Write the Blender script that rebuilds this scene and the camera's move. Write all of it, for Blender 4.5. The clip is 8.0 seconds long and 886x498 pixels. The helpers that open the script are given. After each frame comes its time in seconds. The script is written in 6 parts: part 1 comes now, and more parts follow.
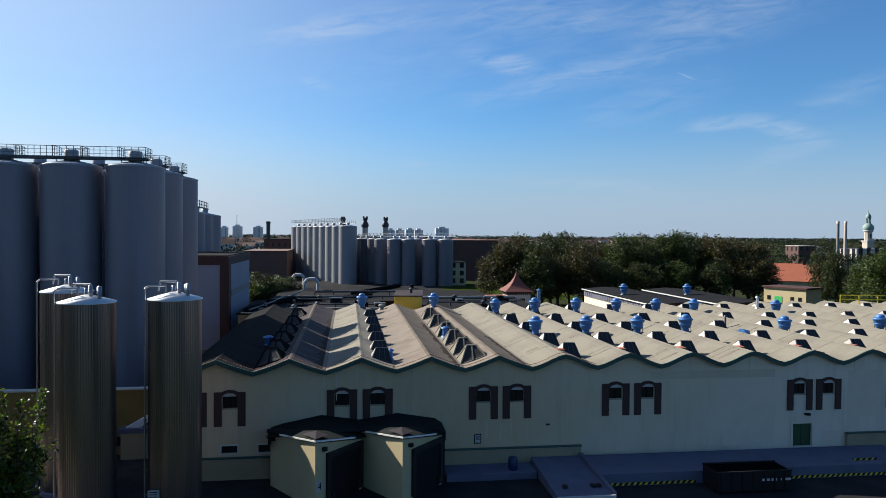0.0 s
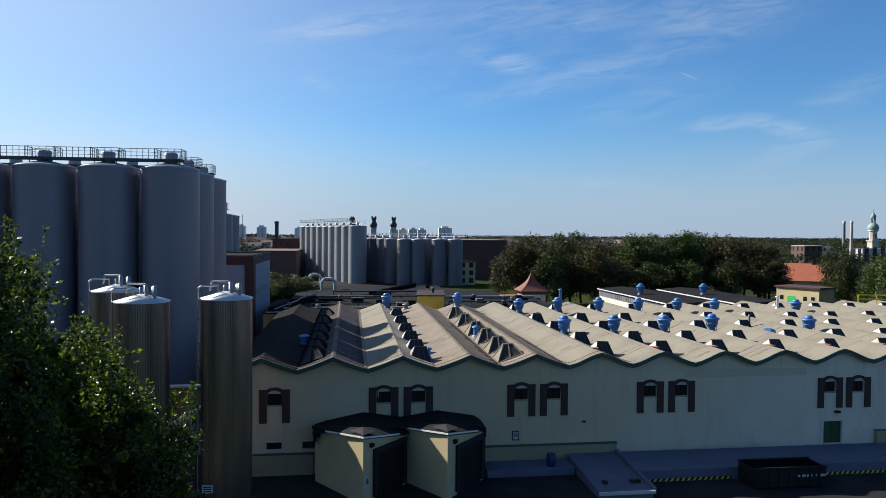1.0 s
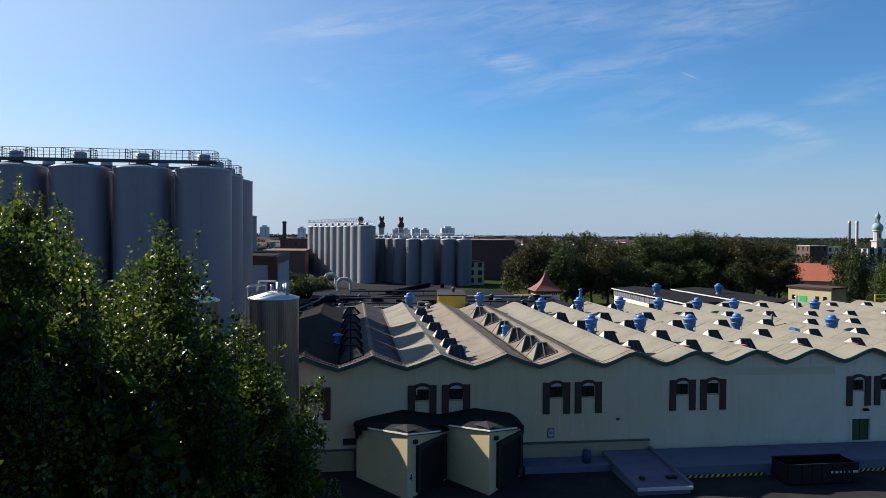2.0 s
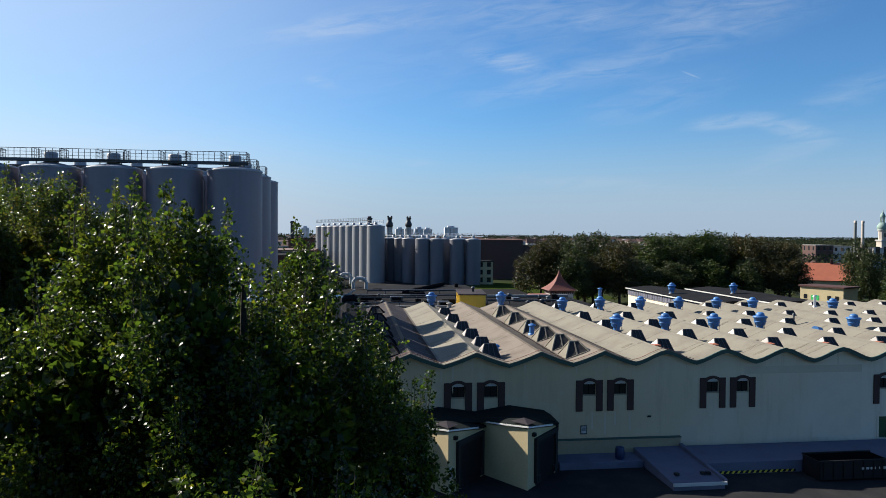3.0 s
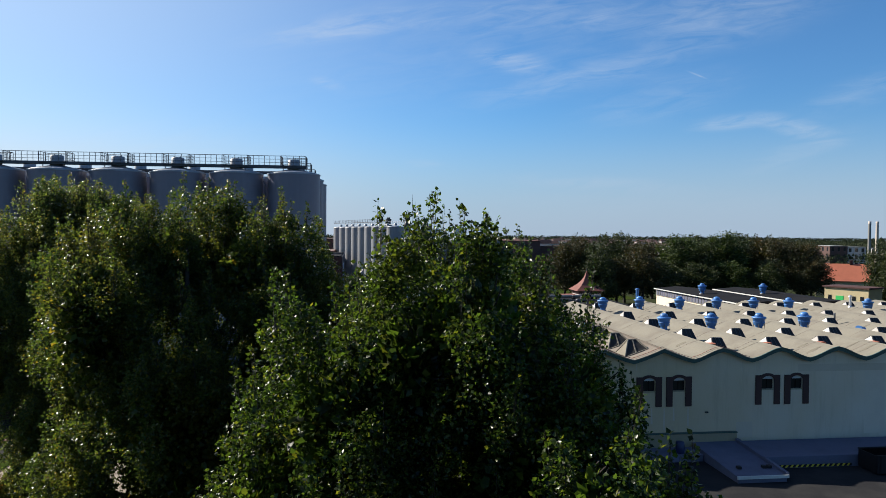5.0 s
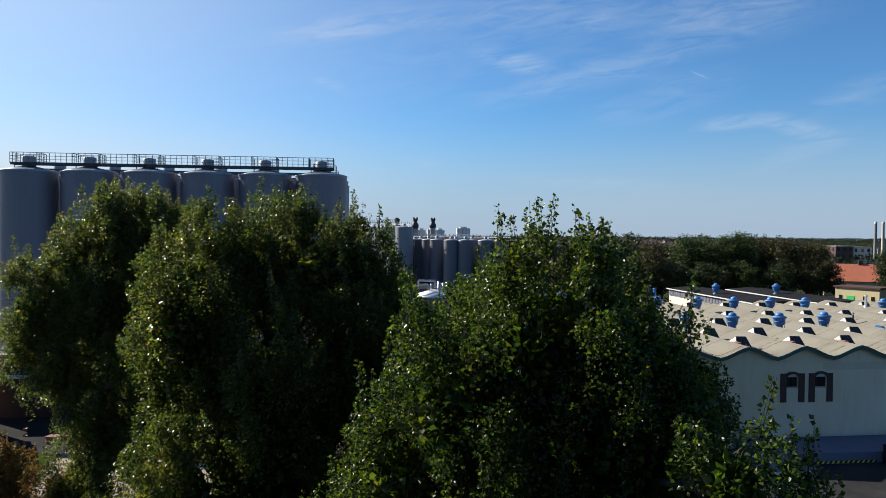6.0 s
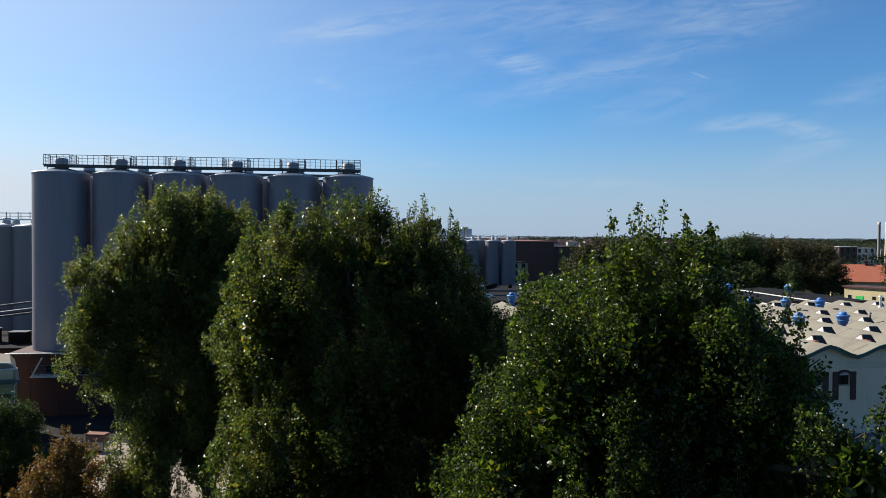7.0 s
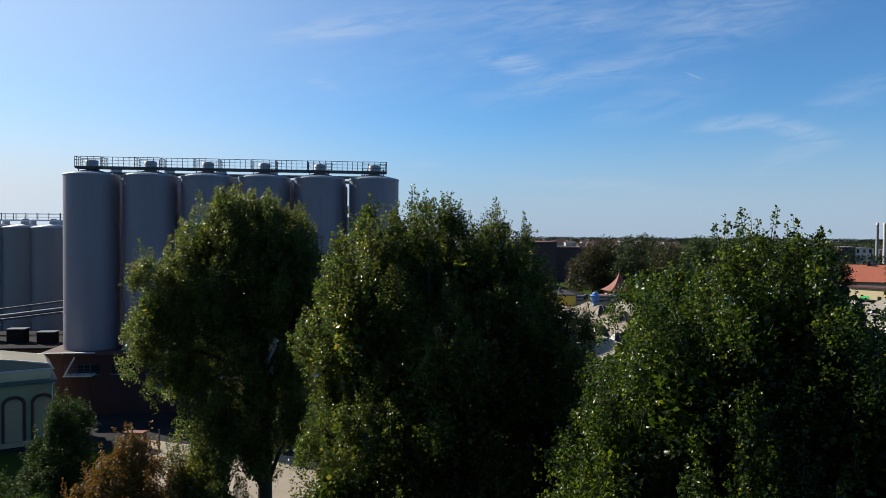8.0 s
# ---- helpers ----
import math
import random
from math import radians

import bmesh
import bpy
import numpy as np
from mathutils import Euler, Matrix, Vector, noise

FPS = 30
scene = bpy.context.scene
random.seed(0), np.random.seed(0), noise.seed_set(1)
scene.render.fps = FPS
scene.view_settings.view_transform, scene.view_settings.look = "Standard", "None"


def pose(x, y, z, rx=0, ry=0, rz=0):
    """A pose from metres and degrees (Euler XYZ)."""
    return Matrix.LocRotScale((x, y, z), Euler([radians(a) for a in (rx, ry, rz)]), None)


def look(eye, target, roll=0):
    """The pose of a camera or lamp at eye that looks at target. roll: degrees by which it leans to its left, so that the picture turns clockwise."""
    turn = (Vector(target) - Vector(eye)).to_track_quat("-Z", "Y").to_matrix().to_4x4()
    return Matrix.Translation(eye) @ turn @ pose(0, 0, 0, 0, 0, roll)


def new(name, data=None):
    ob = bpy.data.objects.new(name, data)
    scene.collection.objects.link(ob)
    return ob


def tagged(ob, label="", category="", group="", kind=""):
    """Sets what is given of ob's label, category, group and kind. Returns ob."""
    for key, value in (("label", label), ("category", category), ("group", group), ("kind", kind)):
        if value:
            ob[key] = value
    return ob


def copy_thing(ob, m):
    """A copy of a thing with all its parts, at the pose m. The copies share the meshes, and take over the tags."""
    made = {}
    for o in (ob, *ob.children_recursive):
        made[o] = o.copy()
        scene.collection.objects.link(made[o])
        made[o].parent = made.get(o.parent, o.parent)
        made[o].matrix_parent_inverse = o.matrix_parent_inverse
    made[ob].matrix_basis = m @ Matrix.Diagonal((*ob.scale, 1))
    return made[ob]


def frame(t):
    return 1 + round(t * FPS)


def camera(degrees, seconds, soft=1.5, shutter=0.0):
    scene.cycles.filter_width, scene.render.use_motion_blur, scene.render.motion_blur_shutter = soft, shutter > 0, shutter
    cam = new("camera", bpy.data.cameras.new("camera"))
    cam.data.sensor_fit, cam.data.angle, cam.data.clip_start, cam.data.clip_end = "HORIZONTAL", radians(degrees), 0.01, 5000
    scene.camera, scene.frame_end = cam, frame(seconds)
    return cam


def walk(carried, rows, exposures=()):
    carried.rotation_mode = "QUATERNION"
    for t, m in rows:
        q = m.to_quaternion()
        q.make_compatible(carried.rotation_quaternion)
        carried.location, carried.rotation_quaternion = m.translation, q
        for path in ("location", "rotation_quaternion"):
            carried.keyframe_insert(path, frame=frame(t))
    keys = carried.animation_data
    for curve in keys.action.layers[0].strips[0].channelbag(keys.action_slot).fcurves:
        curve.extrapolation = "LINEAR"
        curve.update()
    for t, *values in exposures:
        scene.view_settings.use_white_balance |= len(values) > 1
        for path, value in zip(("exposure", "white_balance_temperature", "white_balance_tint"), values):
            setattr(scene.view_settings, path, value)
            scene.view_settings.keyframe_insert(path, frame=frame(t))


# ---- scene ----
cam = camera(64.6, 8.0, soft=0.35)
PATH = [
    (0, (1.080, -0.788, 21.075), (1.348, 1.193, 21.034), 0.42),
    (0.5, (-0.718, -1.186, 21.114), (-0.453, 0.796, 21.073), 0.42),
    (1, (-2.503, -1.543, 21.147), (-2.239, 0.438, 21.105), 0.42),
    (1.5, (-4.260, -1.881, 21.175), (-3.997, 0.101, 21.133), 0.42),
    (3, (-9.266, -2.926, 21.243), (-9.009, -0.943, 21.199), 0.42),
    (3.5, (-10.841, -3.316, 21.263), (-10.587, -1.333, 21.220), 0.42),
    (4, (-12.378, -3.736, 21.284), (-12.127, -1.752, 21.240), 0.42),
    (4.5, (-13.888, -4.183, 21.305), (-13.642, -2.199, 21.262), 0.42),
    (6, (-18.449, -5.639, 21.378), (-18.214, -3.654, 21.336), 0.42),
    (6.5, (-20.067, -6.126, 21.405), (-19.832, -4.141, 21.363), 0.42),
    (7, (-21.787, -6.587, 21.433), (-21.552, -4.602, 21.392), 0.42),
    (7.5, (-23.651, -7.002, 21.462), (-23.412, -5.017, 21.422), 0.42),
    (8, (-25.703, -7.345, 21.491), (-25.455, -5.360, 21.451), 0.42),
]
walk(cam, [(t, look(eye, target, roll)) for t, eye, target, roll in PATH])

# ---- light ----
SUN_AZ, SUN_EL = 51.5, 32.8   # degrees left of +y, degrees above the horizon
sx, sy = -math.sin(radians(SUN_AZ)), math.cos(radians(SUN_AZ))
sun_dir = Vector((sx * math.cos(radians(SUN_EL)), sy * math.cos(radians(SUN_EL)), math.sin(radians(SUN_EL))))
sun_data = bpy.data.lights.new("sun", "SUN")
sun_data.energy, sun_data.angle, sun_data.color = 5.0, radians(0.53), (1.0, 0.93, 0.82)
sun = new("sun", sun_data)
sun.matrix_world = look(sun_dir * 200, (0, 0, 0))

world = bpy.data.worlds.new("sky")
scene.world = world
world.use_nodes = True
wn, wl = world.node_tree.nodes, world.node_tree.links
wn.clear()
sky = wn.new("ShaderNodeTexSky")
sky.sky_type, sky.sun_disc = "NISHITA", False
sky.sun_elevation, sky.sun_rotation = radians(SUN_EL), radians(-SUN_AZ)
sky.altitude, sky.air_density, sky.dust_density, sky.ozone_density = 100, 1.0, 0.5, 3.2
bg = wn.new("ShaderNodeBackground")
bg.inputs["Strength"].default_value = 0.05
wout = wn.new("ShaderNodeOutputWorld")
# thin cirrus: a layer of combed streaks, each with its own place, slant, length and width on the dome
tc = wn.new("ShaderNodeTexCoord")
turned_dome = wn.new("ShaderNodeMapping")
turned_dome.inputs["Rotation"].default_value = (0, 0, radians(7.3))
wl.new(tc.outputs["Generated"], turned_dome.inputs["Vector"])
axes = wn.new("ShaderNodeSeparateXYZ")
wl.new(turned_dome.outputs["Vector"], axes.inputs[0])
ahead = wn.new("ShaderNodeMath")
ahead.operation = "MAXIMUM"
ahead.inputs[1].default_value = 0.05
wl.new(axes.outputs["Y"], ahead.inputs[0])
flat = wn.new("ShaderNodeCombineXYZ")
for k, axis_name in enumerate(("X", "Z")):
    dv = wn.new("ShaderNodeMath")
    dv.operation = "DIVIDE"
    wl.new(axes.outputs[axis_name], dv.inputs[0])
    wl.new(ahead.outputs[0], dv.inputs[1])
    wl.new(dv.outputs[0], flat.inputs[k])
# across, up, slant in degrees, half length, half width, strength
CIRRUS = [(-0.17, 0.288, 8, 0.125, 0.014, 0.55), (-0.10, 0.306, 8, 0.12, 0.022, 0.30), (0.10, 0.316, 7, 0.15, 0.028, 0.36), (0.090, 0.246, -11, 0.060, 0.014, 0.70), (0.19, 0.224, 14, 0.18, 0.018, 0.42),
          (0.225, 0.306, 6, 0.055, 0.016, 0.40), (0.40, 0.318, 13, 0.16, 0.040, 0.40), (0.405, 0.162, 6, 0.066, 0.010, 0.70), (0.497, 0.153, -14, 0.060, 0.013, 0.70), (0.50, 0.122, 20, 0.09, 0.016, 0.32),
          (0.58, 0.205, 20, 0.09, 0.020, 0.30), (0.215, 0.074, -3, 0.14, 0.010, 0.45), (-0.172, 0.213, -14, 0.025, 0.007, 0.45), (-0.03, 0.099, -4, 0.03, 0.006, 0.35), (0.30, 0.195, 14, 0.12, 0.030, 0.30),
          (0.352, 0.228, -21, 0.016, 0.0012, 0.6), (-0.42, 0.10, 3, 0.25, 0.05, 0.25), (0.30, 0.045, 0, 0.30, 0.018, 0.22), (0.10, 0.27, 10, 0.40, 0.06, 0.16)]
total = None
for u, v, slant, half, wide, strength in CIRRUS:
    place = wn.new("ShaderNodeMapping")
    place.vector_type = "TEXTURE"
    place.inputs["Location"].default_value = (u, v, 0)
    place.inputs["Rotation"].default_value = (0, 0, radians(slant))
    place.inputs["Scale"].default_value = (half * 1.5, wide * 1.8, 1)
    wl.new(flat.outputs[0], place.inputs["Vector"])
    far = wn.new("ShaderNodeVectorMath")
    far.operation = "LENGTH"
    wl.new(place.outputs["Vector"], far.inputs[0])
    fade = wn.new("ShaderNodeMapRange")
    fade.interpolation_type = "SMOOTHERSTEP"
    fade.inputs[1].default_value, fade.inputs[2].default_value = 0.0, 1.0
    fade.inputs[3].default_value, fade.inputs[4].default_value = strength, 0.0
    wl.new(far.outputs["Value"], fade.inputs[0])
    if total is None:
        total = fade.outputs[0]
    else:
        both = wn.new("ShaderNodeMath")
        both.operation = "ADD"
        wl.new(total, both.inputs[0])
        wl.new(fade.outputs[0], both.inputs[1])
        total = both.outputs[0]
mp = wn.new("ShaderNodeMapping")
mp.vector_type = "TEXTURE"
mp.inputs["Rotation"].default_value = (0, 0, radians(9))
mp.inputs["Scale"].default_value = (0.13, 0.026, 1)
cn = wn.new("ShaderNodeTexNoise")
cn.inputs["Scale"].default_value, cn.inputs["Detail"].default_value = 1.6, 9.0
cn.inputs["Roughness"].default_value, cn.inputs["Distortion"].default_value = 0.62, 0.7
wl.new(flat.outputs[0], mp.inputs["Vector"])
wl.new(mp.outputs["Vector"], cn.inputs["Vector"])
comb = wn.new("ShaderNodeMapRange")
comb.inputs[1].default_value, comb.inputs[2].default_value = 0.32, 0.74
comb.inputs[3].default_value, comb.inputs[4].default_value = 0.0, 1.0
wl.new(cn.outputs["Fac"], comb.inputs[0])
cirrus = wn.new("ShaderNodeMath")
cirrus.operation = "MULTIPLY"
wl.new(total, cirrus.inputs[0])
wl.new(comb.outputs[0], cirrus.inputs[1])
thin = wn.new("ShaderNodeMath")
thin.operation = "MULTIPLY"
thin.inputs[1].default_value = 0.62
thin.use_clamp = True
wl.new(cirrus.outputs[0], thin.inputs[0])
mix = wn.new("ShaderNodeMix")
mix.data_type = "RGBA"
mix.inputs[7].default_value = (6.6, 7.4, 8.4, 1)
wl.new(thin.outputs[0], mix.inputs[0])
tone = wn.new("ShaderNodeMix")
tone.data_type, tone.blend_type = "RGBA", "MULTIPLY"
tone.inputs[0].default_value, tone.inputs[7].default_value = 1.0, (0.60, 1.02, 1.36, 1)
wl.new(sky.outputs["Color"], tone.inputs[6])
wl.new(tone.outputs[2], mix.inputs[6])
# autumn haze: a pale layer low over the horizon, whiter towards the sun
dotn = wn.new("ShaderNodeVectorMath")
dotn.operation = "DOT_PRODUCT"
dotn.inputs[1].default_value = sun_dir
wl.new(tc.outputs["Generated"], dotn.inputs[0])
near_sun = wn.new("ShaderNodeMapRange")
near_sun.interpolation_type = "SMOOTHSTEP"
near_sun.inputs[1].default_value, near_sun.inputs[2].default_value = 0.42, 0.99
wl.new(dotn.outputs["Value"], near_sun.inputs[0])
haze = wn.new("ShaderNodeMix")
haze.data_type = "RGBA"
haze.inputs[6].default_value, haze.inputs[7].default_value = (4.2, 5.2, 6.8, 1), (7.9, 8.6, 9.3, 1)
wl.new(near_sun.outputs[0], haze.inputs[0])
sep = wn.new("ShaderNodeSeparateXYZ")
wl.new(tc.outputs["Generated"], sep.inputs[0])
low = wn.new("ShaderNodeMapRange")
low.interpolation_type = "SMOOTHERSTEP"
low.inputs[1].default_value, low.inputs[2].default_value = -0.02, 0.20
low.inputs[3].default_value, low.inputs[4].default_value = 0.85, 0.0
wl.new(sep.outputs["Z"], low.inputs[0])
glare = wn.new("ShaderNodeMath")
glare.operation = "MULTIPLY_ADD"
glare.inputs[1].default_value = 0.50
wl.new(near_sun.outputs[0], glare.inputs[0])
wl.new(low.outputs[0], glare.inputs[2])
glare.use_clamp = True
veil = wn.new("ShaderNodeMix")
veil.data_type = "RGBA"
wl.new(glare.outputs[0], veil.inputs[0])
wl.new(mix.outputs[2], veil.inputs[6])
wl.new(haze.outputs[2], veil.inputs[7])
wl.new(veil.outputs[2], bg.inputs["Color"])
wl.new(bg.outputs[0], wout.inputs[0])
scene.view_settings.exposure = 0.97


# ---- materials ----
def material(name, color, rough=0.7, metal=0.0, vary=0.12, grain=6.0, stain=0.25, stain_size=0.35, dark=0.55, bump=0.08, tint=None, piece=0.0, streak=False, spec=0.5):
    """Painted or mineral surface: fine grain, larger stains or streaks, slight relief; piece varies it from object to object."""
    m = bpy.data.materials.new(name)
    m.use_nodes = True
    n, l = m.node_tree.nodes, m.node_tree.links
    p = n["Principled BSDF"]
    p.inputs["Roughness"].default_value, p.inputs["Metallic"].default_value = rough, metal
    p.inputs["Specular IOR Level"].default_value = spec
    geo = n.new("ShaderNodeTexCoord")
    fine = n.new("ShaderNodeTexNoise")
    fine.inputs["Scale"].default_value, fine.inputs["Detail"].default_value = grain, 5
    l.new(geo.outputs["Object"], fine.inputs["Vector"])
    big = n.new("ShaderNodeTexNoise")
    big.inputs["Scale"].default_value, big.inputs["Detail"].default_value = stain_size, 6
    big.inputs["Roughness"].default_value = 0.65
    if streak:
        st = n.new("ShaderNodeMapping")
        st.inputs["Scale"].default_value = (2.6, 2.6, 0.18)
        l.new(geo.outputs["Object"], st.inputs["Vector"])
        l.new(st.outputs["Vector"], big.inputs["Vector"])
    else:
        l.new(geo.outputs["Object"], big.inputs["Vector"])
    a = n.new("ShaderNodeMix")
    a.data_type = "RGBA"
    c = Vector(color)
    a.inputs[6].default_value = (*(c * (1 - vary)), 1)
    a.inputs[7].default_value = (*(c * (1 + vary)), 1)
    l.new(fine.outputs["Fac"], a.inputs[0])
    ramp = n.new("ShaderNodeValToRGB")
    ramp.color_ramp.elements[0].position, ramp.color_ramp.elements[1].position = 0.45, 0.72
    ramp.color_ramp.elements[1].color = (stain, stain, stain, 1)
    ramp.color_ramp.elements[0].color = (0, 0, 0, 1)
    l.new(big.outputs["Fac"], ramp.inputs["Fac"])
    b = n.new("ShaderNodeMix")
    b.data_type = "RGBA"
    b.inputs[7].default_value = (*(tint if tint else c * dark), 1)
    l.new(ramp.outputs["Color"], b.inputs[0])
    l.new(a.outputs[2], b.inputs[6])
    last = b.outputs[2]
    if piece:
        info = n.new("ShaderNodeObjectInfo")
        k = n.new("ShaderNodeMapRange")
        k.inputs[3].default_value, k.inputs[4].default_value = 1 - piece, 1 + piece
        l.new(info.outputs["Random"], k.inputs[0])
        h = n.new("ShaderNodeHueSaturation")
        l.new(k.outputs[0], h.inputs["Value"])
        l.new(last, h.inputs["Color"])
        last = h.outputs[0]
    l.new(last, p.inputs["Base Color"])
    if bump:
        bp = n.new("ShaderNodeBump")
        bp.inputs["Strength"].default_value, bp.inputs["Distance"].default_value = bump, 0.05
        l.new(fine.outputs["Fac"], bp.inputs["Height"])
        l.new(bp.outputs[0], p.inputs["Normal"])
    return m


def leaf_material(name, low, high, rare, through_amount=0.35, rough=0.5, gloss=0.32, turned=0.45, clear=2.4):
    """Leaves: each one its own green, some turned yellow, lit through from behind."""
    m = bpy.data.materials.new(name)
    m.use_nodes = True
    n, l = m.node_tree.nodes, m.node_tree.links
    p = n["Principled BSDF"]
    p.inputs["Roughness"].default_value, p.inputs["Specular IOR Level"].default_value = rough, gloss
    geo = n.new("ShaderNodeNewGeometry")
    ramp = n.new("ShaderNodeValToRGB")
    e = ramp.color_ramp.elements
    e[0].position, e[0].color = 0.0, (*low, 1)
    e[1].position, e[1].color = 0.86, (*high, 1)
    x = e.new(0.985)
    x.color = (*rare, 1)
    l.new(geo.outputs["Random Per Island"], ramp.inputs["Fac"])
    tcn = n.new("ShaderNodeTexCoord")
    noi = n.new("ShaderNodeTexNoise")
    noi.inputs["Scale"].default_value, noi.inputs["Detail"].default_value = 0.45, 3
    l.new(tcn.outputs["Object"], noi.inputs["Vector"])
    rr = n.new("ShaderNodeValToRGB")
    rr.color_ramp.elements[0].position, rr.color_ramp.elements[1].position = 0.5, 0.75
    rr.color_ramp.elements[1].color = (turned, turned, turned, 1)
    rr.color_ramp.elements[0].color = (0, 0, 0, 1)
    l.new(noi.outputs["Fac"], rr.inputs["Fac"])
    mx = n.new("ShaderNodeMix")
    mx.data_type = "RGBA"
    mx.inputs[7].default_value = (*rare, 1)
    l.new(rr.outputs["Color"], mx.inputs[0])
    l.new(ramp.outputs["Color"], mx.inputs[6])
    l.new(mx.outputs[2], p.inputs["Base Color"])
    tr = n.new("ShaderNodeBsdfTranslucent")
    lift = n.new("ShaderNodeHueSaturation")
    lift.inputs["Value"].default_value, lift.inputs["Saturation"].default_value = clear, 1.1
    l.new(mx.outputs[2], lift.inputs["Color"])
    l.new(lift.outputs[0], tr.inputs["Color"])
    ms = n.new("ShaderNodeMixShader")
    ms.inputs[0].default_value = through_amount
    l.new(p.outputs[0], ms.inputs[1])
    l.new(tr.outputs[0], ms.inputs[2])
    l.new(ms.outputs[0], n["Material Output"].inputs["Surface"])
    return m


M_wall = material("cream_render", (0.525, 0.395, 0.24), 0.85, vary=0.06, grain=9, stain=0.8, stain_size=0.10, tint=(0.545, 0.445, 0.32), bump=0.15)
# the long facade grows paler towards its east end, with an uneven border, and rain has run down it
n, l = M_wall.node_tree.nodes, M_wall.node_tree.links
base_paint = n["Principled BSDF"].inputs["Base Color"].links[0].from_socket
where = n.new("ShaderNodeTexCoord")
along = n.new("ShaderNodeSeparateXYZ")
l.new(where.outputs["Object"], along.inputs[0])
blot = n.new("ShaderNodeTexNoise")
blot.inputs["Scale"].default_value, blot.inputs["Detail"].default_value = 0.16, 5
l.new(where.outputs["Object"], blot.inputs["Vector"])
border = n.new("ShaderNodeMath")
border.operation = "MULTIPLY_ADD"
border.inputs[1].default_value = 34.0
l.new(blot.outputs["Fac"], border.inputs[0])
l.new(along.outputs["X"], border.inputs[2])
spread = n.new("ShaderNodeMapRange")
spread.interpolation_type = "SMOOTHSTEP"
spread.inputs[1].default_value, spread.inputs[2].default_value = 26.0, 68.0
l.new(border.outputs[0], spread.inputs[0])
paler_mix = n.new("ShaderNodeMix")
paler_mix.data_type = "RGBA"
paler_mix.inputs[7].default_value = (0.64, 0.545, 0.43, 1)
l.new(spread.outputs[0], paler_mix.inputs[0])
l.new(base_paint, paler_mix.inputs[6])
rain_map = n.new("ShaderNodeMapping")
rain_map.inputs["Scale"].default_value = (1.1, 1.1, 0.10)
l.new(where.outputs["Object"], rain_map.inputs["Vector"])
rain = n.new("ShaderNodeTexNoise")
rain.inputs["Scale"].default_value, rain.inputs["Detail"].default_value, rain.inputs["Roughness"].default_value = 1.0, 6, 0.7
l.new(rain_map.outputs["Vector"], rain.inputs["Vector"])
runs = n.new("ShaderNodeMapRange")
runs.inputs[1].default_value, runs.inputs[2].default_value, runs.inputs[4].default_value = 0.50, 0.78, 0.45
l.new(rain.outputs["Fac"], runs.inputs[0])
washed = n.new("ShaderNodeMix")
washed.data_type = "RGBA"
washed.inputs[7].default_value = (0.32, 0.25, 0.165, 1)
l.new(runs.outputs[0], washed.inputs[0])
l.new(paler_mix.outputs[2], washed.inputs[6])
l.new(washed.outputs[2], n["Principled BSDF"].inputs["Base Color"])
M_wall_pale = material("fresh_render_patch", (0.62, 0.52, 0.40), 0.85, vary=0.05, grain=9, stain=0.35, stain_size=0.4, dark=0.75, bump=0.15)
M_wall_grey = material("grey_render_patch", (0.53, 0.43, 0.32), 0.85, vary=0.05, grain=9, stain=0.35, stain_size=0.4, dark=0.75, bump=0.15)
M_wall_low = material("dull_plinth_paint", (0.30, 0.24, 0.145), 0.8, stain=0.4, stain_size=0.5)
M_roof = material("weathered_roofing_felt", (0.196, 0.181, 0.146), 0.9, spec=0.15, vary=0.14, grain=5, stain=0.75, stain_size=0.30, tint=(0.135, 0.118, 0.098), bump=0.1)
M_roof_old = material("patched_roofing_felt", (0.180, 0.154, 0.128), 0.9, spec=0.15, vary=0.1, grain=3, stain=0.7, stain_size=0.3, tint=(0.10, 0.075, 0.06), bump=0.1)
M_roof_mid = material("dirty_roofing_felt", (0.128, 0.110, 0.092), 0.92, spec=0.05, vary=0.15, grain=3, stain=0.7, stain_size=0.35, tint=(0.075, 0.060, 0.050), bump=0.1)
# slate felt; bay 1 wears it to deepen the silos' shadow by colour
M_roof_mauve_and_shade = material("slate_felt_and_bay_shade", (0.042, 0.037, 0.042), 0.8, spec=0.06, vary=0.15, grain=3, stain=0.6, stain_size=0.3, tint=(0.085, 0.068, 0.060), bump=0.1)
M_silt = material("dark_valley_silt", (0.036, 0.028, 0.025), 0.95, spec=0.05, vary=0.3, grain=4, stain=0.5, stain_size=0.8, tint=(0.07, 0.055, 0.045))
M_lens_glass = material("dull_dark_wired_glass", (0.026, 0.028, 0.030), 0.5, spec=0.15, vary=0.3, grain=3, stain=0.4, stain_size=2, tint=(0.03, 0.03, 0.032), bump=0.0)
M_edge_white = material("white_metal_edge", (0.72, 0.72, 0.68), 0.5, stain=0.15)
M_panel = material("pale_panel_concrete", (0.56, 0.55, 0.55), 0.85, stain=0.2, stain_size=0.05, piece=0.12)
M_silo_low = material("slate_silo_cladding", (0.125, 0.122, 0.138), 0.55, vary=0.05, grain=1.5, stain=0.5, stain_size=0.2, dark=0.7, bump=0.0, streak=True)
M_tile_dark = material("dark_red_tile", (0.15, 0.045, 0.032), 0.8, vary=0.2, grain=4, stain=0.4, stain_size=0.5)
# black metal; on the bay 1 roof lights it paints shade
M_black_and_shade = material("black_metal_and_painted_shade", (0.012, 0.012, 0.013), 0.9, spec=0.0, stain=0.3)
M_silo_west = material("dull_grey_silo_cladding", (0.155, 0.152, 0.155), 0.6, vary=0.05, grain=1.5, stain=0.4, stain_size=0.12, dark=0.65, bump=0.0, streak=True)
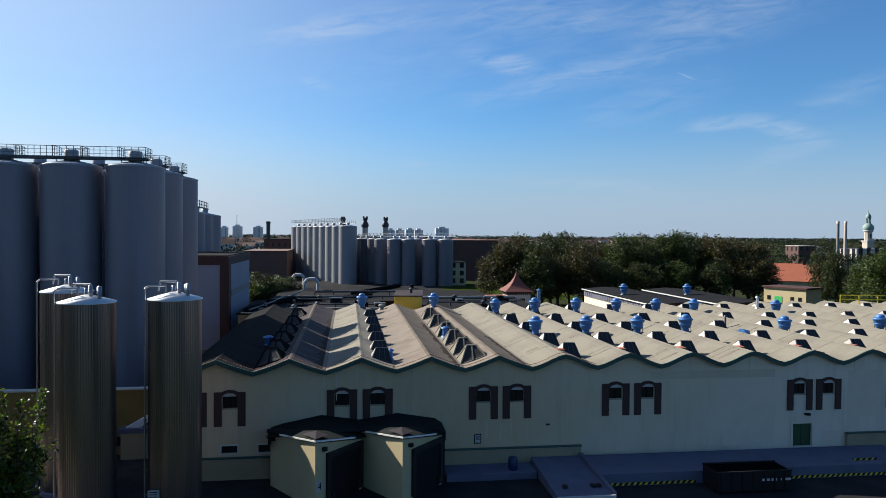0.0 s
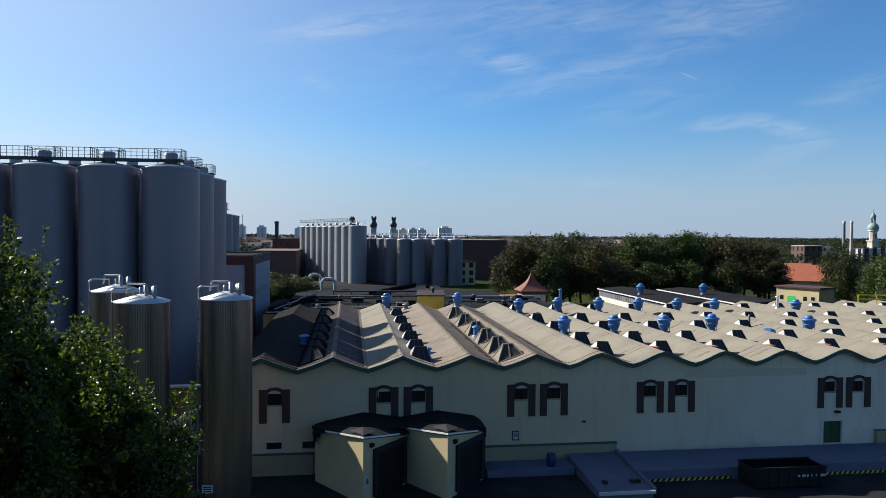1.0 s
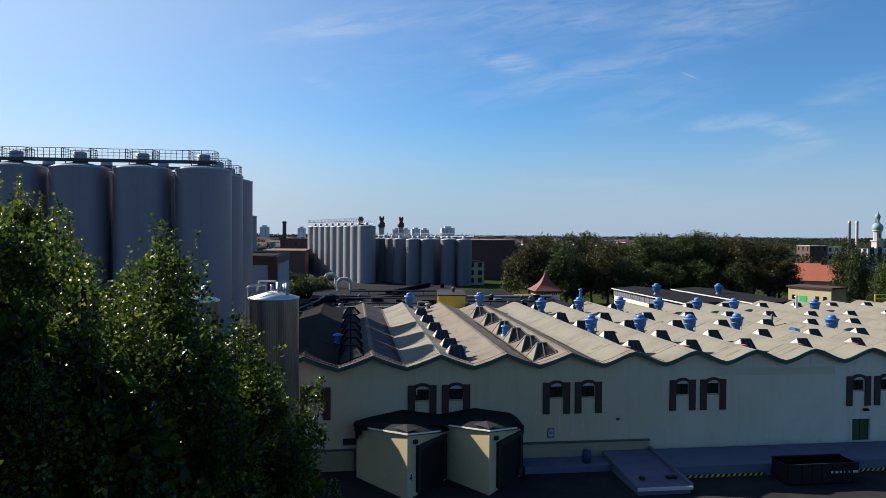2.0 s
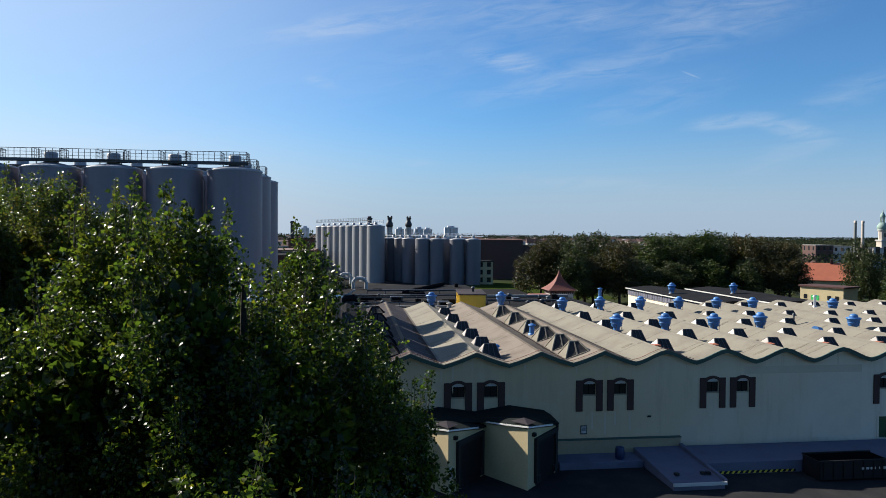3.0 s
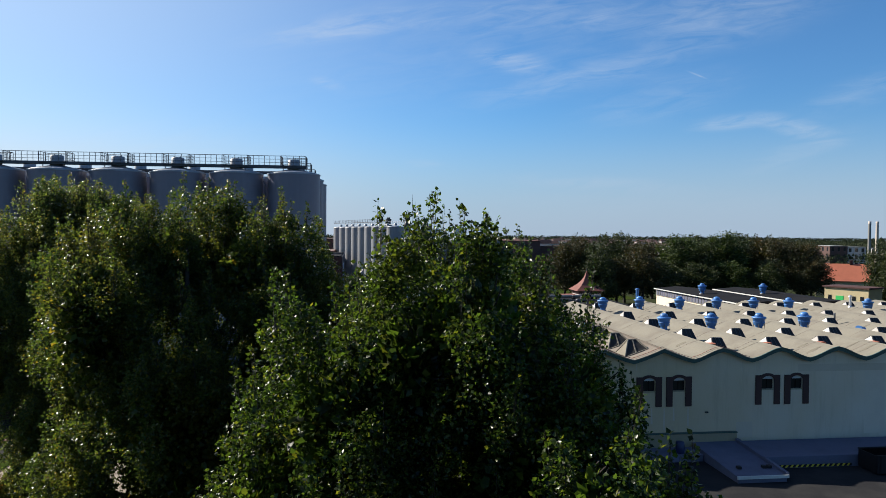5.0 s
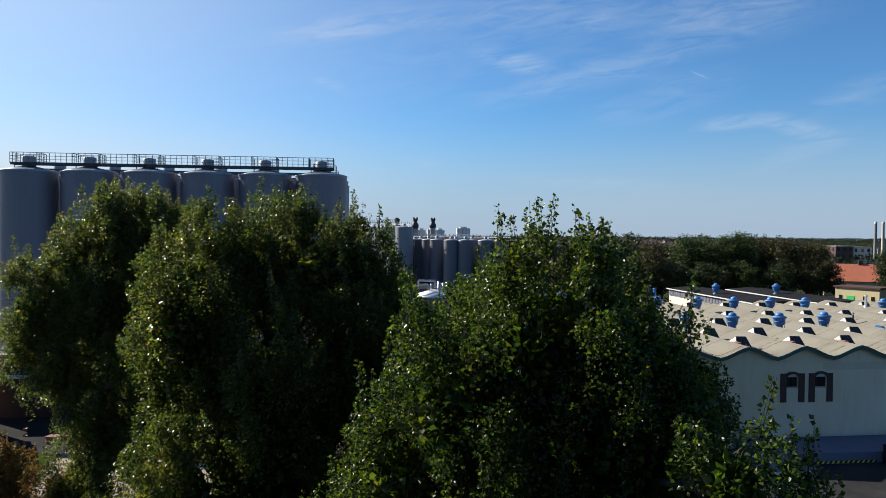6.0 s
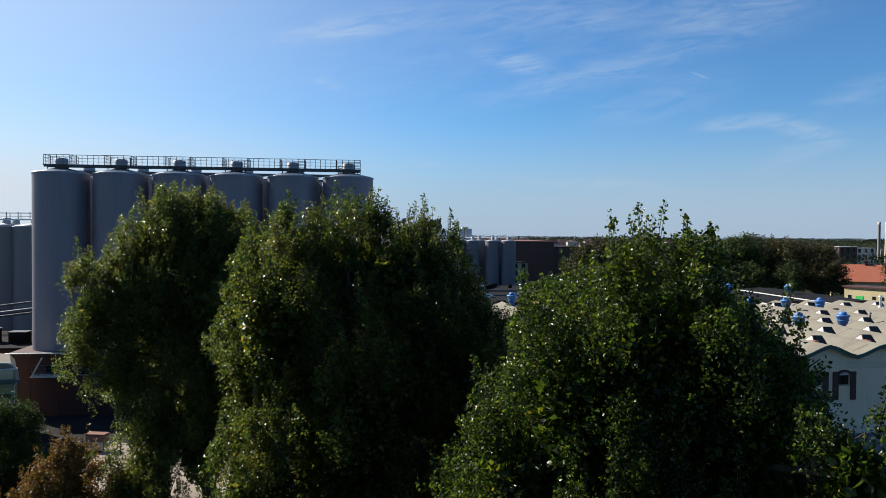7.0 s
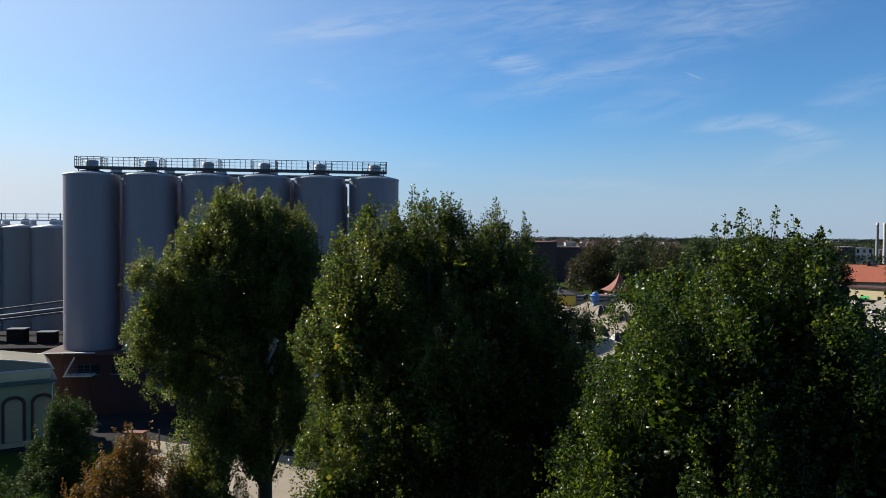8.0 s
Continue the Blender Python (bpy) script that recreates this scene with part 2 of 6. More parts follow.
M_west_wall = material("pale_green_render", (0.22, 0.225, 0.135), 0.85, stain=0.4, stain_size=0.4)
M_roof_stain = material("grimy_roofing_felt", (0.165, 0.150, 0.120), 0.92, spec=0.05, vary=0.15, grain=4, stain=0.6, stain_size=0.8, tint=(0.11, 0.098, 0.080), bump=0.1)
M_roof_dark = material("dark_bitumen_roof", (0.013, 0.013, 0.0145), 0.9, spec=0.05, vary=0.2, grain=3, stain=0.5, stain_size=0.2, tint=(0.024, 0.023, 0.023), bump=0.1)
# felt of bay 0, near black so its colour carries the silo shadow
M_roof_shade = material("shade_black_felt", (0.006, 0.006, 0.007), 0.85, spec=0.05, vary=0.2, grain=3, stain=0.5, stain_size=0.3, tint=(0.012, 0.011, 0.011), bump=0.1)
M_teal = material("teal_gutter_paint", (0.0234, 0.0663, 0.0585), 0.5, stain=0.3)
M_white = material("white_paint", (0.468, 0.468, 0.4446), 0.6, stain=0.25)
M_brown = material("dark_brown_plaster", (0.046, 0.017, 0.014), 0.75, stain=0.3, stain_size=1.2)
M_glass = material("dark_window_glass", (0.015, 0.018, 0.022), 0.08, vary=0.3, stain=0.2, bump=0.0)
M_pane = material("dull_dark_window_pane", (0.010, 0.010, 0.011), 0.35, spec=0.2, vary=0.3, stain=0.3, stain_size=2, tint=(0.02, 0.021, 0.023), bump=0.0)
M_glass_pale = material("dusty_wired_glass", (0.030, 0.029, 0.028), 0.45, spec=0.2, vary=0.3, grain=3, stain=0.4, stain_size=1.0, bump=0.0)
M_frame = material("weathered_steel_frame", (0.1716, 0.1716, 0.1638), 0.6, stain=0.4, stain_size=2)
M_silo = material("blue_grey_silo_cladding", (0.172, 0.162, 0.192), 0.48, 0.1, vary=0.05, grain=1.5, stain=0.6, stain_size=0.35, dark=0.78, bump=0.0, streak=True)
M_silo_old = material("grey_silo_cladding", (0.20, 0.205, 0.215), 0.5, vary=0.04, grain=1.5, stain=0.35, stain_size=0.12, dark=0.7, bump=0.0, streak=True)
M_silo_top = material("silo_roof_sheet", (0.26, 0.27, 0.29), 0.5, stain=0.3)
M_steel = material("ribbed_stainless_steel", (0.215, 0.178, 0.178), 0.32, 0.9, vary=0.06, grain=2, stain=0.4, stain_size=0.35, dark=0.7, bump=0.02, streak=True)
M_steel_top = material("galvanised_sheet", (0.55, 0.56, 0.57), 0.42, 0.35, stain=0.2, bump=0.02)
M_tube = material("dull_steel_tube", (0.34, 0.35, 0.37), 0.34, 0.8, stain=0.2, bump=0.0)
M_rail = material("dark_steel_rail", (0.07, 0.075, 0.085), 0.5, 0.4, stain=0.2, bump=0.0)
M_pipe = material("bright_pipe", (0.65, 0.66, 0.68), 0.35, 0.7, stain=0.2, bump=0.0)
M_blue = material("blue_ventilator_paint", (0.038, 0.140, 0.36), 0.45, vary=0.08, stain=0.45, stain_size=1.5, tint=(0.08, 0.21, 0.43), bump=0.03, piece=0.18)
M_navy = material("navy_blue_plastic", (0.006, 0.018, 0.07), 0.5, stain=0.2)
M_yellow = material("yellow_siding", (0.64, 0.45, 0.05), 0.6, stain=0.25)
M_ochre = material("ochre_wall_paint", (0.19, 0.125, 0.03), 0.8, stain=0.4)
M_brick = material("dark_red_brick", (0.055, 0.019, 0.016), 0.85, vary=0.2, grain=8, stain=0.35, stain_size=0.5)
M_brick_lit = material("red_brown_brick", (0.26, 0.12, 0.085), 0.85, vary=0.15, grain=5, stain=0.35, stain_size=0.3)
M_asphalt = material("yard_asphalt", (0.0234, 0.0234, 0.025), 0.92, spec=0.03, vary=0.15, grain=5, stain=0.5, stain_size=0.2, tint=(0.055, 0.053, 0.05))
M_concrete = material("dock_concrete", (0.115, 0.118, 0.165), 0.85, spec=0.2, stain=0.5, stain_size=0.4)
M_paving = material("pale_concrete_paving", (0.234, 0.1989, 0.156), 0.9, spec=0.15, stain=0.35, stain_size=0.3)
M_grass = material("lawn_grass", (0.030, 0.046, 0.010), 0.9, spec=0.0, vary=0.35, grain=3, stain=0.4, stain_size=0.15, tint=(0.050, 0.045, 0.018), bump=0.3)
M_field = material("distant_land", (0.030, 0.038, 0.020), 0.95, spec=0.0, vary=0.3, grain=0.03, stain=0.6, stain_size=0.006, tint=(0.055, 0.052, 0.034), bump=0.0)
M_red_tile = material("red_roof_tile", (0.36, 0.105, 0.055), 0.8, vary=0.15, grain=4, stain=0.35, stain_size=0.5)
M_cream = material("cream_wall_paint", (0.46, 0.38, 0.22), 0.85, stain=0.3)
M_offwhite = material("off_white_wall", (0.429, 0.4212, 0.4056), 0.8, stain=0.3)
M_bluewall = material("pale_blue_white_cladding", (0.19, 0.215, 0.29), 0.6, stain=0.25, stain_size=0.15)
M_black = material("black_painted_steel", (0.010, 0.010, 0.012), 0.6, spec=0.2, stain=0.3)
# blacker than the container paint, so the sunlit cover reads as shaded
M_sheet_shade = material("shade_dark_sheet", (0.004, 0.004, 0.0045), 0.95, spec=0.0, stain=0.2)
M_rubber = material("black_rubber", (0.010, 0.010, 0.010), 0.8, stain=0.2)
M_green = material("green_door_paint", (0.012, 0.052, 0.018), 0.5, stain=0.3)
M_green_bright = material("bright_green_door", (0.03, 0.42, 0.10), 0.5, stain=0.1)
M_dark_green = material("dark_green_canopy", (0.008, 0.012, 0.012), 0.8, spec=0.1, stain=0.3)
M_haz_y = material("hazard_yellow", (0.60, 0.46, 0.03), 0.6, stain=0.3)
M_bark = material("tree_bark", (0.030, 0.023, 0.018), 0.95, vary=0.3, grain=8, stain=0.4, stain_size=2, bump=0.5)
M_cowl = material("dark_chimney_cowl", (0.03, 0.03, 0.033), 0.5, stain=0.2)
M_copper = material("green_copper_roof", (0.20, 0.29, 0.26), 0.7, stain=0.3)
M_chimney = material("pale_chimney_concrete", (0.42, 0.36, 0.31), 0.8, stain=0.3, stain_size=0.1)
M_town = material("town_walls", (0.45, 0.42, 0.39), 0.9, stain=0.3, stain_size=0.05, piece=0.3)
M_brick_mid = material("brown_brick", (0.11, 0.058, 0.047), 0.85, vary=0.2, grain=3, stain=0.4, stain_size=0.2)
M_far_leaf = leaf_material("distant_leaf", (0.020, 0.028, 0.016), (0.032, 0.040, 0.022), (0.040, 0.042, 0.022), 0.05, 0.9, 0.0)
M_dark_wall = material("dark_brown_brick_block", (0.075, 0.038, 0.032), 0.85, stain=0.3, stain_size=0.1)
M_leaf = leaf_material("poplar_leaf", (0.004, 0.008, 0.002), (0.036, 0.060, 0.010), (0.078, 0.080, 0.012), 0.35, 0.34, 0.24, 0.25, 3.3)
M_leaf_turning = leaf_material("turning_poplar_leaf", (0.010, 0.020, 0.005), (0.052, 0.070, 0.013), (0.115, 0.088, 0.016), 0.38, 0.32, 0.25, 0.35, 2.9)
M_leaf_aged = leaf_material("dull_poplar_leaf", (0.013, 0.024, 0.006), (0.066, 0.084, 0.020), (0.125, 0.100, 0.022), 0.38, 0.34, 0.26, 0.35, 3.2)
M_leaf_fresh = leaf_material("fresh_background_leaf", (0.009, 0.023, 0.004), (0.040, 0.064, 0.010), (0.08, 0.09, 0.015), 0.16, 0.6)
M_leaf_dark = leaf_material("background_leaf", (0.007, 0.016, 0.004), (0.028, 0.044, 0.009), (0.065, 0.065, 0.012), 0.16, 0.6)
M_leaf_brown = leaf_material("autumn_leaf", (0.011, 0.016, 0.004), (0.034, 0.036, 0.008), (0.080, 0.046, 0.011), 0.16, 0.6)
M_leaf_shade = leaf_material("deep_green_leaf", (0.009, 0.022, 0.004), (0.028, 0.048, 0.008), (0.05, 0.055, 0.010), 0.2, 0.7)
M_leaf_rust = leaf_material("rusty_leaf", (0.050, 0.038, 0.010), (0.125, 0.072, 0.018), (0.17, 0.068, 0.018), 0.22, 0.6)


# ---- building tools ----
class Geo:
    """Vertices and faces of one mesh."""

    def __init__(self):
        self.v, self.f, self.s = [], [], []

    def add(self, verts, faces, smooth=False):
        o = len(self.v)
        self.v += [tuple(p) for p in verts]
        self.f += [tuple(i + o for i in q) for q in faces]
        self.s += [smooth] * len(faces)
        return self

    def box(self, x0, y0, z0, x1, y1, z1):
        return self.add([(x0, y0, z0), (x1, y0, z0), (x1, y1, z0), (x0, y1, z0), (x0, y0, z1), (x1, y0, z1), (x1, y1, z1), (x0, y1, z1)],
                        [(3, 2, 1, 0), (4, 5, 6, 7), (0, 1, 5, 4), (1, 2, 6, 5), (2, 3, 7, 6), (3, 0, 4, 7)])

    def bev(self, x0, y0, z0, x1, y1, z1, b):
        """Box with chamfered vertical and top edges."""
        ring = lambda i, z: [(x0 + i + b, y0 + i, z), (x1 - i - b, y0 + i, z), (x1 - i, y0 + i + b, z), (x1 - i, y1 - i - b, z),
                             (x1 - i - b, y1 - i, z), (x0 + i + b, y1 - i, z), (x0 + i, y1 - i - b, z), (x0 + i, y0 + i + b, z)]
        v = ring(0, z0) + ring(0, z1 - b) + ring(b, z1)
        f = [tuple(range(7, -1, -1)), tuple(range(16, 24))]
        for k in range(2):
            for i in range(8):
                j = (i + 1) % 8
                f.append((k * 8 + i, k * 8 + j, k * 8 + 8 + j, k * 8 + 8 + i))
        return self.add(v, f)

    def lathe(self, profile, n=24, cx=0.0, cy=0.0, smooth=True, ribs=0.0):
        """Profile rows (r, z) turned round a vertical axis; ribs alternates the radius."""
        v, f = [], []
        for r, z in profile:
            for i in range(n):
                a = 2 * math.pi * i / n
                q = r + (ribs if i % 2 else 0)
                v.append((cx + q * math.cos(a), cy + q * math.sin(a), z))
        for k in range(len(profile) - 1):
            for i in range(n):
                j = (i + 1) % n
                f.append((k * n + i, k * n + j, k * n + n + j, k * n + n + i))
        self.add(v, f, smooth)
        self.add(v[:n], [tuple(range(n - 1, -1, -1))])
        return self.add(v[-n:], [tuple(range(n))])

    def rod(self, a, b, r, r2=None, n=6):
        a, b = Vector(a), Vector(b)
        d = (b - a).normalized()
        u = d.orthogonal().normalized()
        w = d.cross(u)
        r2 = r if r2 is None else r2
        v = []
        for p, q in ((a, r), (b, r2)):
            for i in range(n):
                t = 2 * math.pi * i / n
                v.append(p + (u * math.cos(t) + w * math.sin(t)) * q)
        f = [(i, (i + 1) % n, n + (i + 1) % n, n + i) for i in range(n)]
        self.add(v, f, n > 5)
        self.add(v[:n], [tuple(range(n - 1, -1, -1))])
        return self.add(v[n:], [tuple(range(n))])

    def tube(self, pts, r, n=7):
        for a, b in zip(pts, pts[1:]):
            self.rod(a, b, r, r, n)
        return self

    def prism(self, pts, y0, y1):
        """Outline in x and z, run along y."""
        n = len(pts)
        v = [(x, y0, z) for x, z in pts] + [(x, y1, z) for x, z in pts]
        f = [(i, (i + 1) % n, n + (i + 1) % n, n + i) for i in range(n)]
        f = [tuple(reversed(q)) for q in f]
        return self.add(v, f + [tuple(range(n)), tuple(range(2 * n - 1, n - 1, -1))])

    def plan(self, pts, z0, z1):
        """Outline in x and y (counter-clockwise), run upwards."""
        n = len(pts)
        v = [(x, y, z0) for x, y in pts] + [(x, y, z1) for x, y in pts]
        f = [(i, (i + 1) % n, n + (i + 1) % n, n + i) for i in range(n)]
        return self.add(v, f + [tuple(range(n - 1, -1, -1)), tuple(range(n, 2 * n))])


def mesh_of(name, geo, mat):
    me = bpy.data.meshes.new(name)
    me.from_pydata(geo.v, [], geo.f)
    me.polygons.foreach_set("use_smooth", geo.s)
    me.materials.append(mat)
    me.update()
    return me


def part(name, geo, mat, parent=None, label=""):
    """One mesh object under a thing or under a part; geo is a Geo or a ready mesh."""
    ob = new(name, geo if isinstance(geo, bpy.types.Mesh) else mesh_of(name, geo, mat))
    if parent:
        ob.parent = parent
    return tagged(ob, label)


def thing(name, label, category, group="", at=(0, 0, 0), turn=0.0, kind=""):
    ob = new(name)
    ob.empty_display_size = 0.3
    ob.matrix_world = pose(*at, 0, 0, turn)
    return tagged(ob, label, category, group, kind)


def solid(name, geo, mat, label="", category="", kind="", group=""):
    """A thing or a piece of the setting in one mesh."""
    return tagged(part(name, geo, mat), label, category, group, kind)


# ---- ground ----
GZ = -0.3
g = Geo()
ring = [0, 60, 140, 260, 420, 700, 1200, 2200, 4700]
nseg = 48
vv, ff = [(0, 60, GZ)], []
for r in ring[1:]:
    for i in range(nseg):
        a = 2 * math.pi * i / nseg
        vv.append((r * math.cos(a), 60 + r * math.sin(a), GZ))
for i in range(nseg):
    ff.append((0, 1 + i, 1 + (i + 1) % nseg))
for k in range(len(ring) - 2):
    for i in range(nseg):
        j = (i + 1) % nseg
        ff.append((1 + k * nseg + i, 1 + (k + 1) * nseg + i, 1 + (k + 1) * nseg + j, 1 + k * nseg + j))
solid("ground", g.add(vv, ff), M_field, "flat town and farm land reaching the horizon", "ground", "structure")
solid("yard", Geo().plan([(-75, 22), (110, 22), (110, 112), (-75, 112)], GZ - 0.2, GZ + 0.02), M_asphalt, "dark asphalt yard round the brewery halls", "yard", "structure")
solid("service_yard", Geo().plan([(-60, 112.2), (48, 112.2), (48, 330), (-60, 330)], GZ - 0.2, GZ + 0.03), M_asphalt, "dark service yard round the far silos", "yard", "structure")
solid("lawn", Geo().plan([(-70, -30), (60, -30), (60, 44), (-70, 44)], GZ - 0.2, GZ + 0.045), M_grass, "green lawn under the poplars", "lawn", "structure")
solid("lawn_west", Geo().plan([(-75, 44.1), (-35.5, 44.1), (-35.5, 50.4), (-47.3, 53.8), (-47.3, 66), (-75, 66)], GZ - 0.2, GZ + 0.05), M_grass, "shaded lawn before the west hall", "lawn", "structure")
solid("pavement", Geo().plan([(-47, 54), (-24, 47.5), (-24, 58.5), (-47, 69)], GZ - 0.2, GZ + 0.06), M_paving, "pale concrete roadway beside the lawn", "pavement", "structure")
solid("lawn_far", Geo().plan([(38, 225), (80, 222), (80, 300), (38, 300)], GZ - 0.2, GZ + 0.05), M_grass, "sunlit lawn behind the halls", "lawn", "structure")


# ---- main hall: sawtooth-waved roof over a long rendered facade ----
BAY, PK0, FY = 6.2, -10.13, 61.6
ZP, ZV = 10.15, 9.05
ROOF_Y0, ROOF_Y1 = 61.25, 110.5
LEFT, RIGHT = -13.13, PK0 + 17.5 * BAY


def wave(x):
    u = abs(((x - PK0) / BAY + 0.5) % 1.0 - 0.5) * 2
    if x > PK0 + 4.5 * BAY:   # the newer bays roll more softly
        return ZP - (ZP - ZV) * (0.45 * u + 0.275 * (1 - math.cos(math.pi * u)))
    return ZP - (ZP - ZV) * (0.72 * u + 0.28 * math.sin(math.pi / 2 * u))


hall = thing("brewery_hall", "long cream-rendered industrial hall with a waved felt roof", "hall")
STEPS = [-0.5, -0.4, -0.3, -0.2, -0.1, 0, 0.1, 0.2, 0.3, 0.4, 0.5]
for b in range(18):
    c = PK0 + b * BAY
    top = [(c + s * BAY, wave(c + s * BAY)) for s in STEPS]
    top[0], top[-1] = (top[0][0], ZV), (top[-1][0], ZV)
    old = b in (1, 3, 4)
    # bays 0 and 1 have silo shade painted into their felt
    for half, mt in ((top[:6], M_roof_shade if b == 0 else M_roof_mauve_and_shade if b == 1 else M_roof_old if old else M_roof), (top[5:], M_roof_shade if b == 0 else M_roof_mauve_and_shade if b == 1 else M_roof_mid if old else M_roof)):
        part("roof_slope", Geo().prism(half + [(x, z - 0.22) for x, z in reversed(half)], ROOF_Y0, ROOF_Y1), mt, hall, "dark felt, blackened in its colour for the silos' shadow" if b == 0 else "weathered brown-patched felt, second bay darkened in colour for shade" if old else "pale dusty roofing felt")
    # gutter board along the wave, with a pale flashing over it
    for zt, th, yy, mt, nm in ((-0.02, 0.34, -0.14, M_teal, "eave_board"), (0.07, 0.085, -0.2, M_roof if 0 < b < 6 else M_teal, "eave_flashing")):
        up = [(x, z + zt) for x, z in top]
        part(nm, Geo().prism(up + [(x, z - th) for x, z in reversed(up)], ROOF_Y0 + yy, ROOF_Y0 + yy + 0.12), mt, hall)
    r_ = random.Random(100 + b)
    for k in range(6):
        y = ROOF_Y0 + 4 + 8.0 * k + r_.uniform(-1.5, 1.5)
        up = [(x, z + 0.012) for x, z in top]
        part("felt_seam", Geo().prism(up + [(x, z - 0.03) for x, z in reversed(up)], y, y + 0.09), M_roof_shade if b == 0 else M_roof_old, hall)
    part("ridge_cap", Geo().prism([(c - 0.22, ZP - 0.07), (c, ZP + 0.02), (c + 0.22, ZP - 0.07), (c, ZP - 0.1)], ROOF_Y0 + 0.1, ROOF_Y1), M_roof_shade if b == 0 else M_roof_mid if old else M_roof, hall)
    part("valley_gutter", Geo().prism([(c + BAY / 2 - 0.3, ZV - 0.01), (c + BAY / 2 - 0.3, ZV + 0.105), (c + BAY / 2 - 0.012, ZV + 0.015), (c + BAY / 2 - 0.012, ZV - 0.01)], ROOF_Y0 + 0.6, ROOF_Y1), M_roof_shade if b == 0 else M_roof_old, hall)
    if b >= 5:
        x = c + 0.55
        part("red_plate", Geo().box(x - 0.35, 64.3, wave(x) - 0.12, x + 0.35, 65.1, wave(x) + 0.1), M_red_tile, hall, "faded red plate on the felt")
    if b < 6:
        up = [(x, z + 0.16) for x, z in top]
        part("edge_rail", Geo().prism(up + [(x, z - 0.045) for x, z in reversed(up)], ROOF_Y0 + 0.45, ROOF_Y0 + 0.5), M_brick_lit, hall)

WINDOWS = [-13.62, -10.36, -0.72, 2.42, 12.01, 15.12, 24.56, 27.7, 43.18, 46.22, 53.74, 56.86, 66.1, 69.2, 84.7]
DOOR_X0, DOOR_X1 = 43.86, 45.86
openings = [(w + 0.68, w + 1.98, 5.87, 6.95) for w in WINDOWS] + [(DOOR_X0, DOOR_X1, 0.8, 3.0), (-9.74, -8.4, 1.95, 2.6), (-6.6, -5.2, 1.95, 2.6)]


def wall_with_openings(x0, x1, z0, z1, holes, yf, yb):
    """Wall slab facing -y, from yf back to yb, with openings through it and their reveals."""
    xs = sorted({x0, x1, *[h[0] for h in holes if x0 < h[0] < x1], *[h[1] for h in holes if x0 < h[1] < x1]})
    zs = sorted({z0, z1, *[h[2] for h in holes], *[h[3] for h in holes]})
    gg = Geo()
    for xa, xb in zip(xs, xs[1:]):
        for za, zb in zip(zs, zs[1:]):
            if any(h[0] - 1e-6 <= xa and xb <= h[1] + 1e-6 and h[2] - 1e-6 <= za and zb <= h[3] + 1e-6 for h in holes):
                continue
            gg.add([(xa, yf, za), (xb, yf, za), (xb, yf, zb), (xa, yf, zb)], [(0, 1, 2, 3)])
            gg.add([(xa, yb, za), (xb, yb, za), (xb, yb, zb), (xa, yb, zb)], [(3, 2, 1, 0)])
    for a, b, c, d in holes:
        if a < x0 or b > x1:
            continue
        gg.add([(a, yf, c), (b, yf, c), (b, yb, c), (a, yb, c)], [(0, 1, 2, 3)])
        gg.add([(a, yf, d), (b, yf, d), (b, yb, d), (a, yb, d)], [(3, 2, 1, 0)])
        gg.add([(a, yf, c), (a, yf, d), (a, yb, d), (a, yb, c)], [(3, 2, 1, 0)])
        gg.add([(b, yf, c), (b, yf, d), (b, yb, d), (b, yb, c)], [(0, 1, 2, 3)])
    for xa in (x0, x1):
        gg.add([(xa, yf, z0), (xa, yb, z0), (xa, yb, z1), (xa, yf, z1)], [(0, 1, 2, 3)])
    return gg


front = wall_with_openings(LEFT, RIGHT, GZ - 0.1, ZV - 0.45, openings, FY, FY + 0.5)
part("front_wall", front, M_wall, hall, "cream render, stained, paler towards the east end")
nb = 18 * 10
crest = [(LEFT + (RIGHT - LEFT) * i / nb, wave(LEFT + (RIGHT - LEFT) * i / nb) - 0.23) for i in range(nb + 1)]
gg = Geo()
for (xa, za), (xb, zb) in zip(crest, crest[1:]):
    gg.add([(xa, FY, ZV - 0.45), (xb, FY, ZV - 0.45), (xb, FY, zb), (xa, FY, za)], [(0, 1, 2, 3)])
    gg.add([(xa, FY + .5, ZV - 0.45), (xb, FY + .5, ZV - 0.45), (xb, FY + .5, zb), (xa, FY + .5, za)], [(3, 2, 1, 0)])
part("gable_band", gg, M_wall, hall)
part("side_wall", Geo().box(LEFT, FY + 0.5, GZ - 0.1, LEFT + 0.4, ROOF_Y1 - 0.3, ZV - 0.24), M_wall, hall)
part("side_wall", Geo().box(RIGHT - 0.4, FY + 0.5, GZ - 0.1, RIGHT, ROOF_Y1 - 0.3, ZV - 0.24), M_wall, hall)
part("back_wall", Geo().box(LEFT, ROOF_Y1 - 0.3, GZ - 0.1, RIGHT, ROOF_Y1, ZV - 0.1), M_wall, hall)


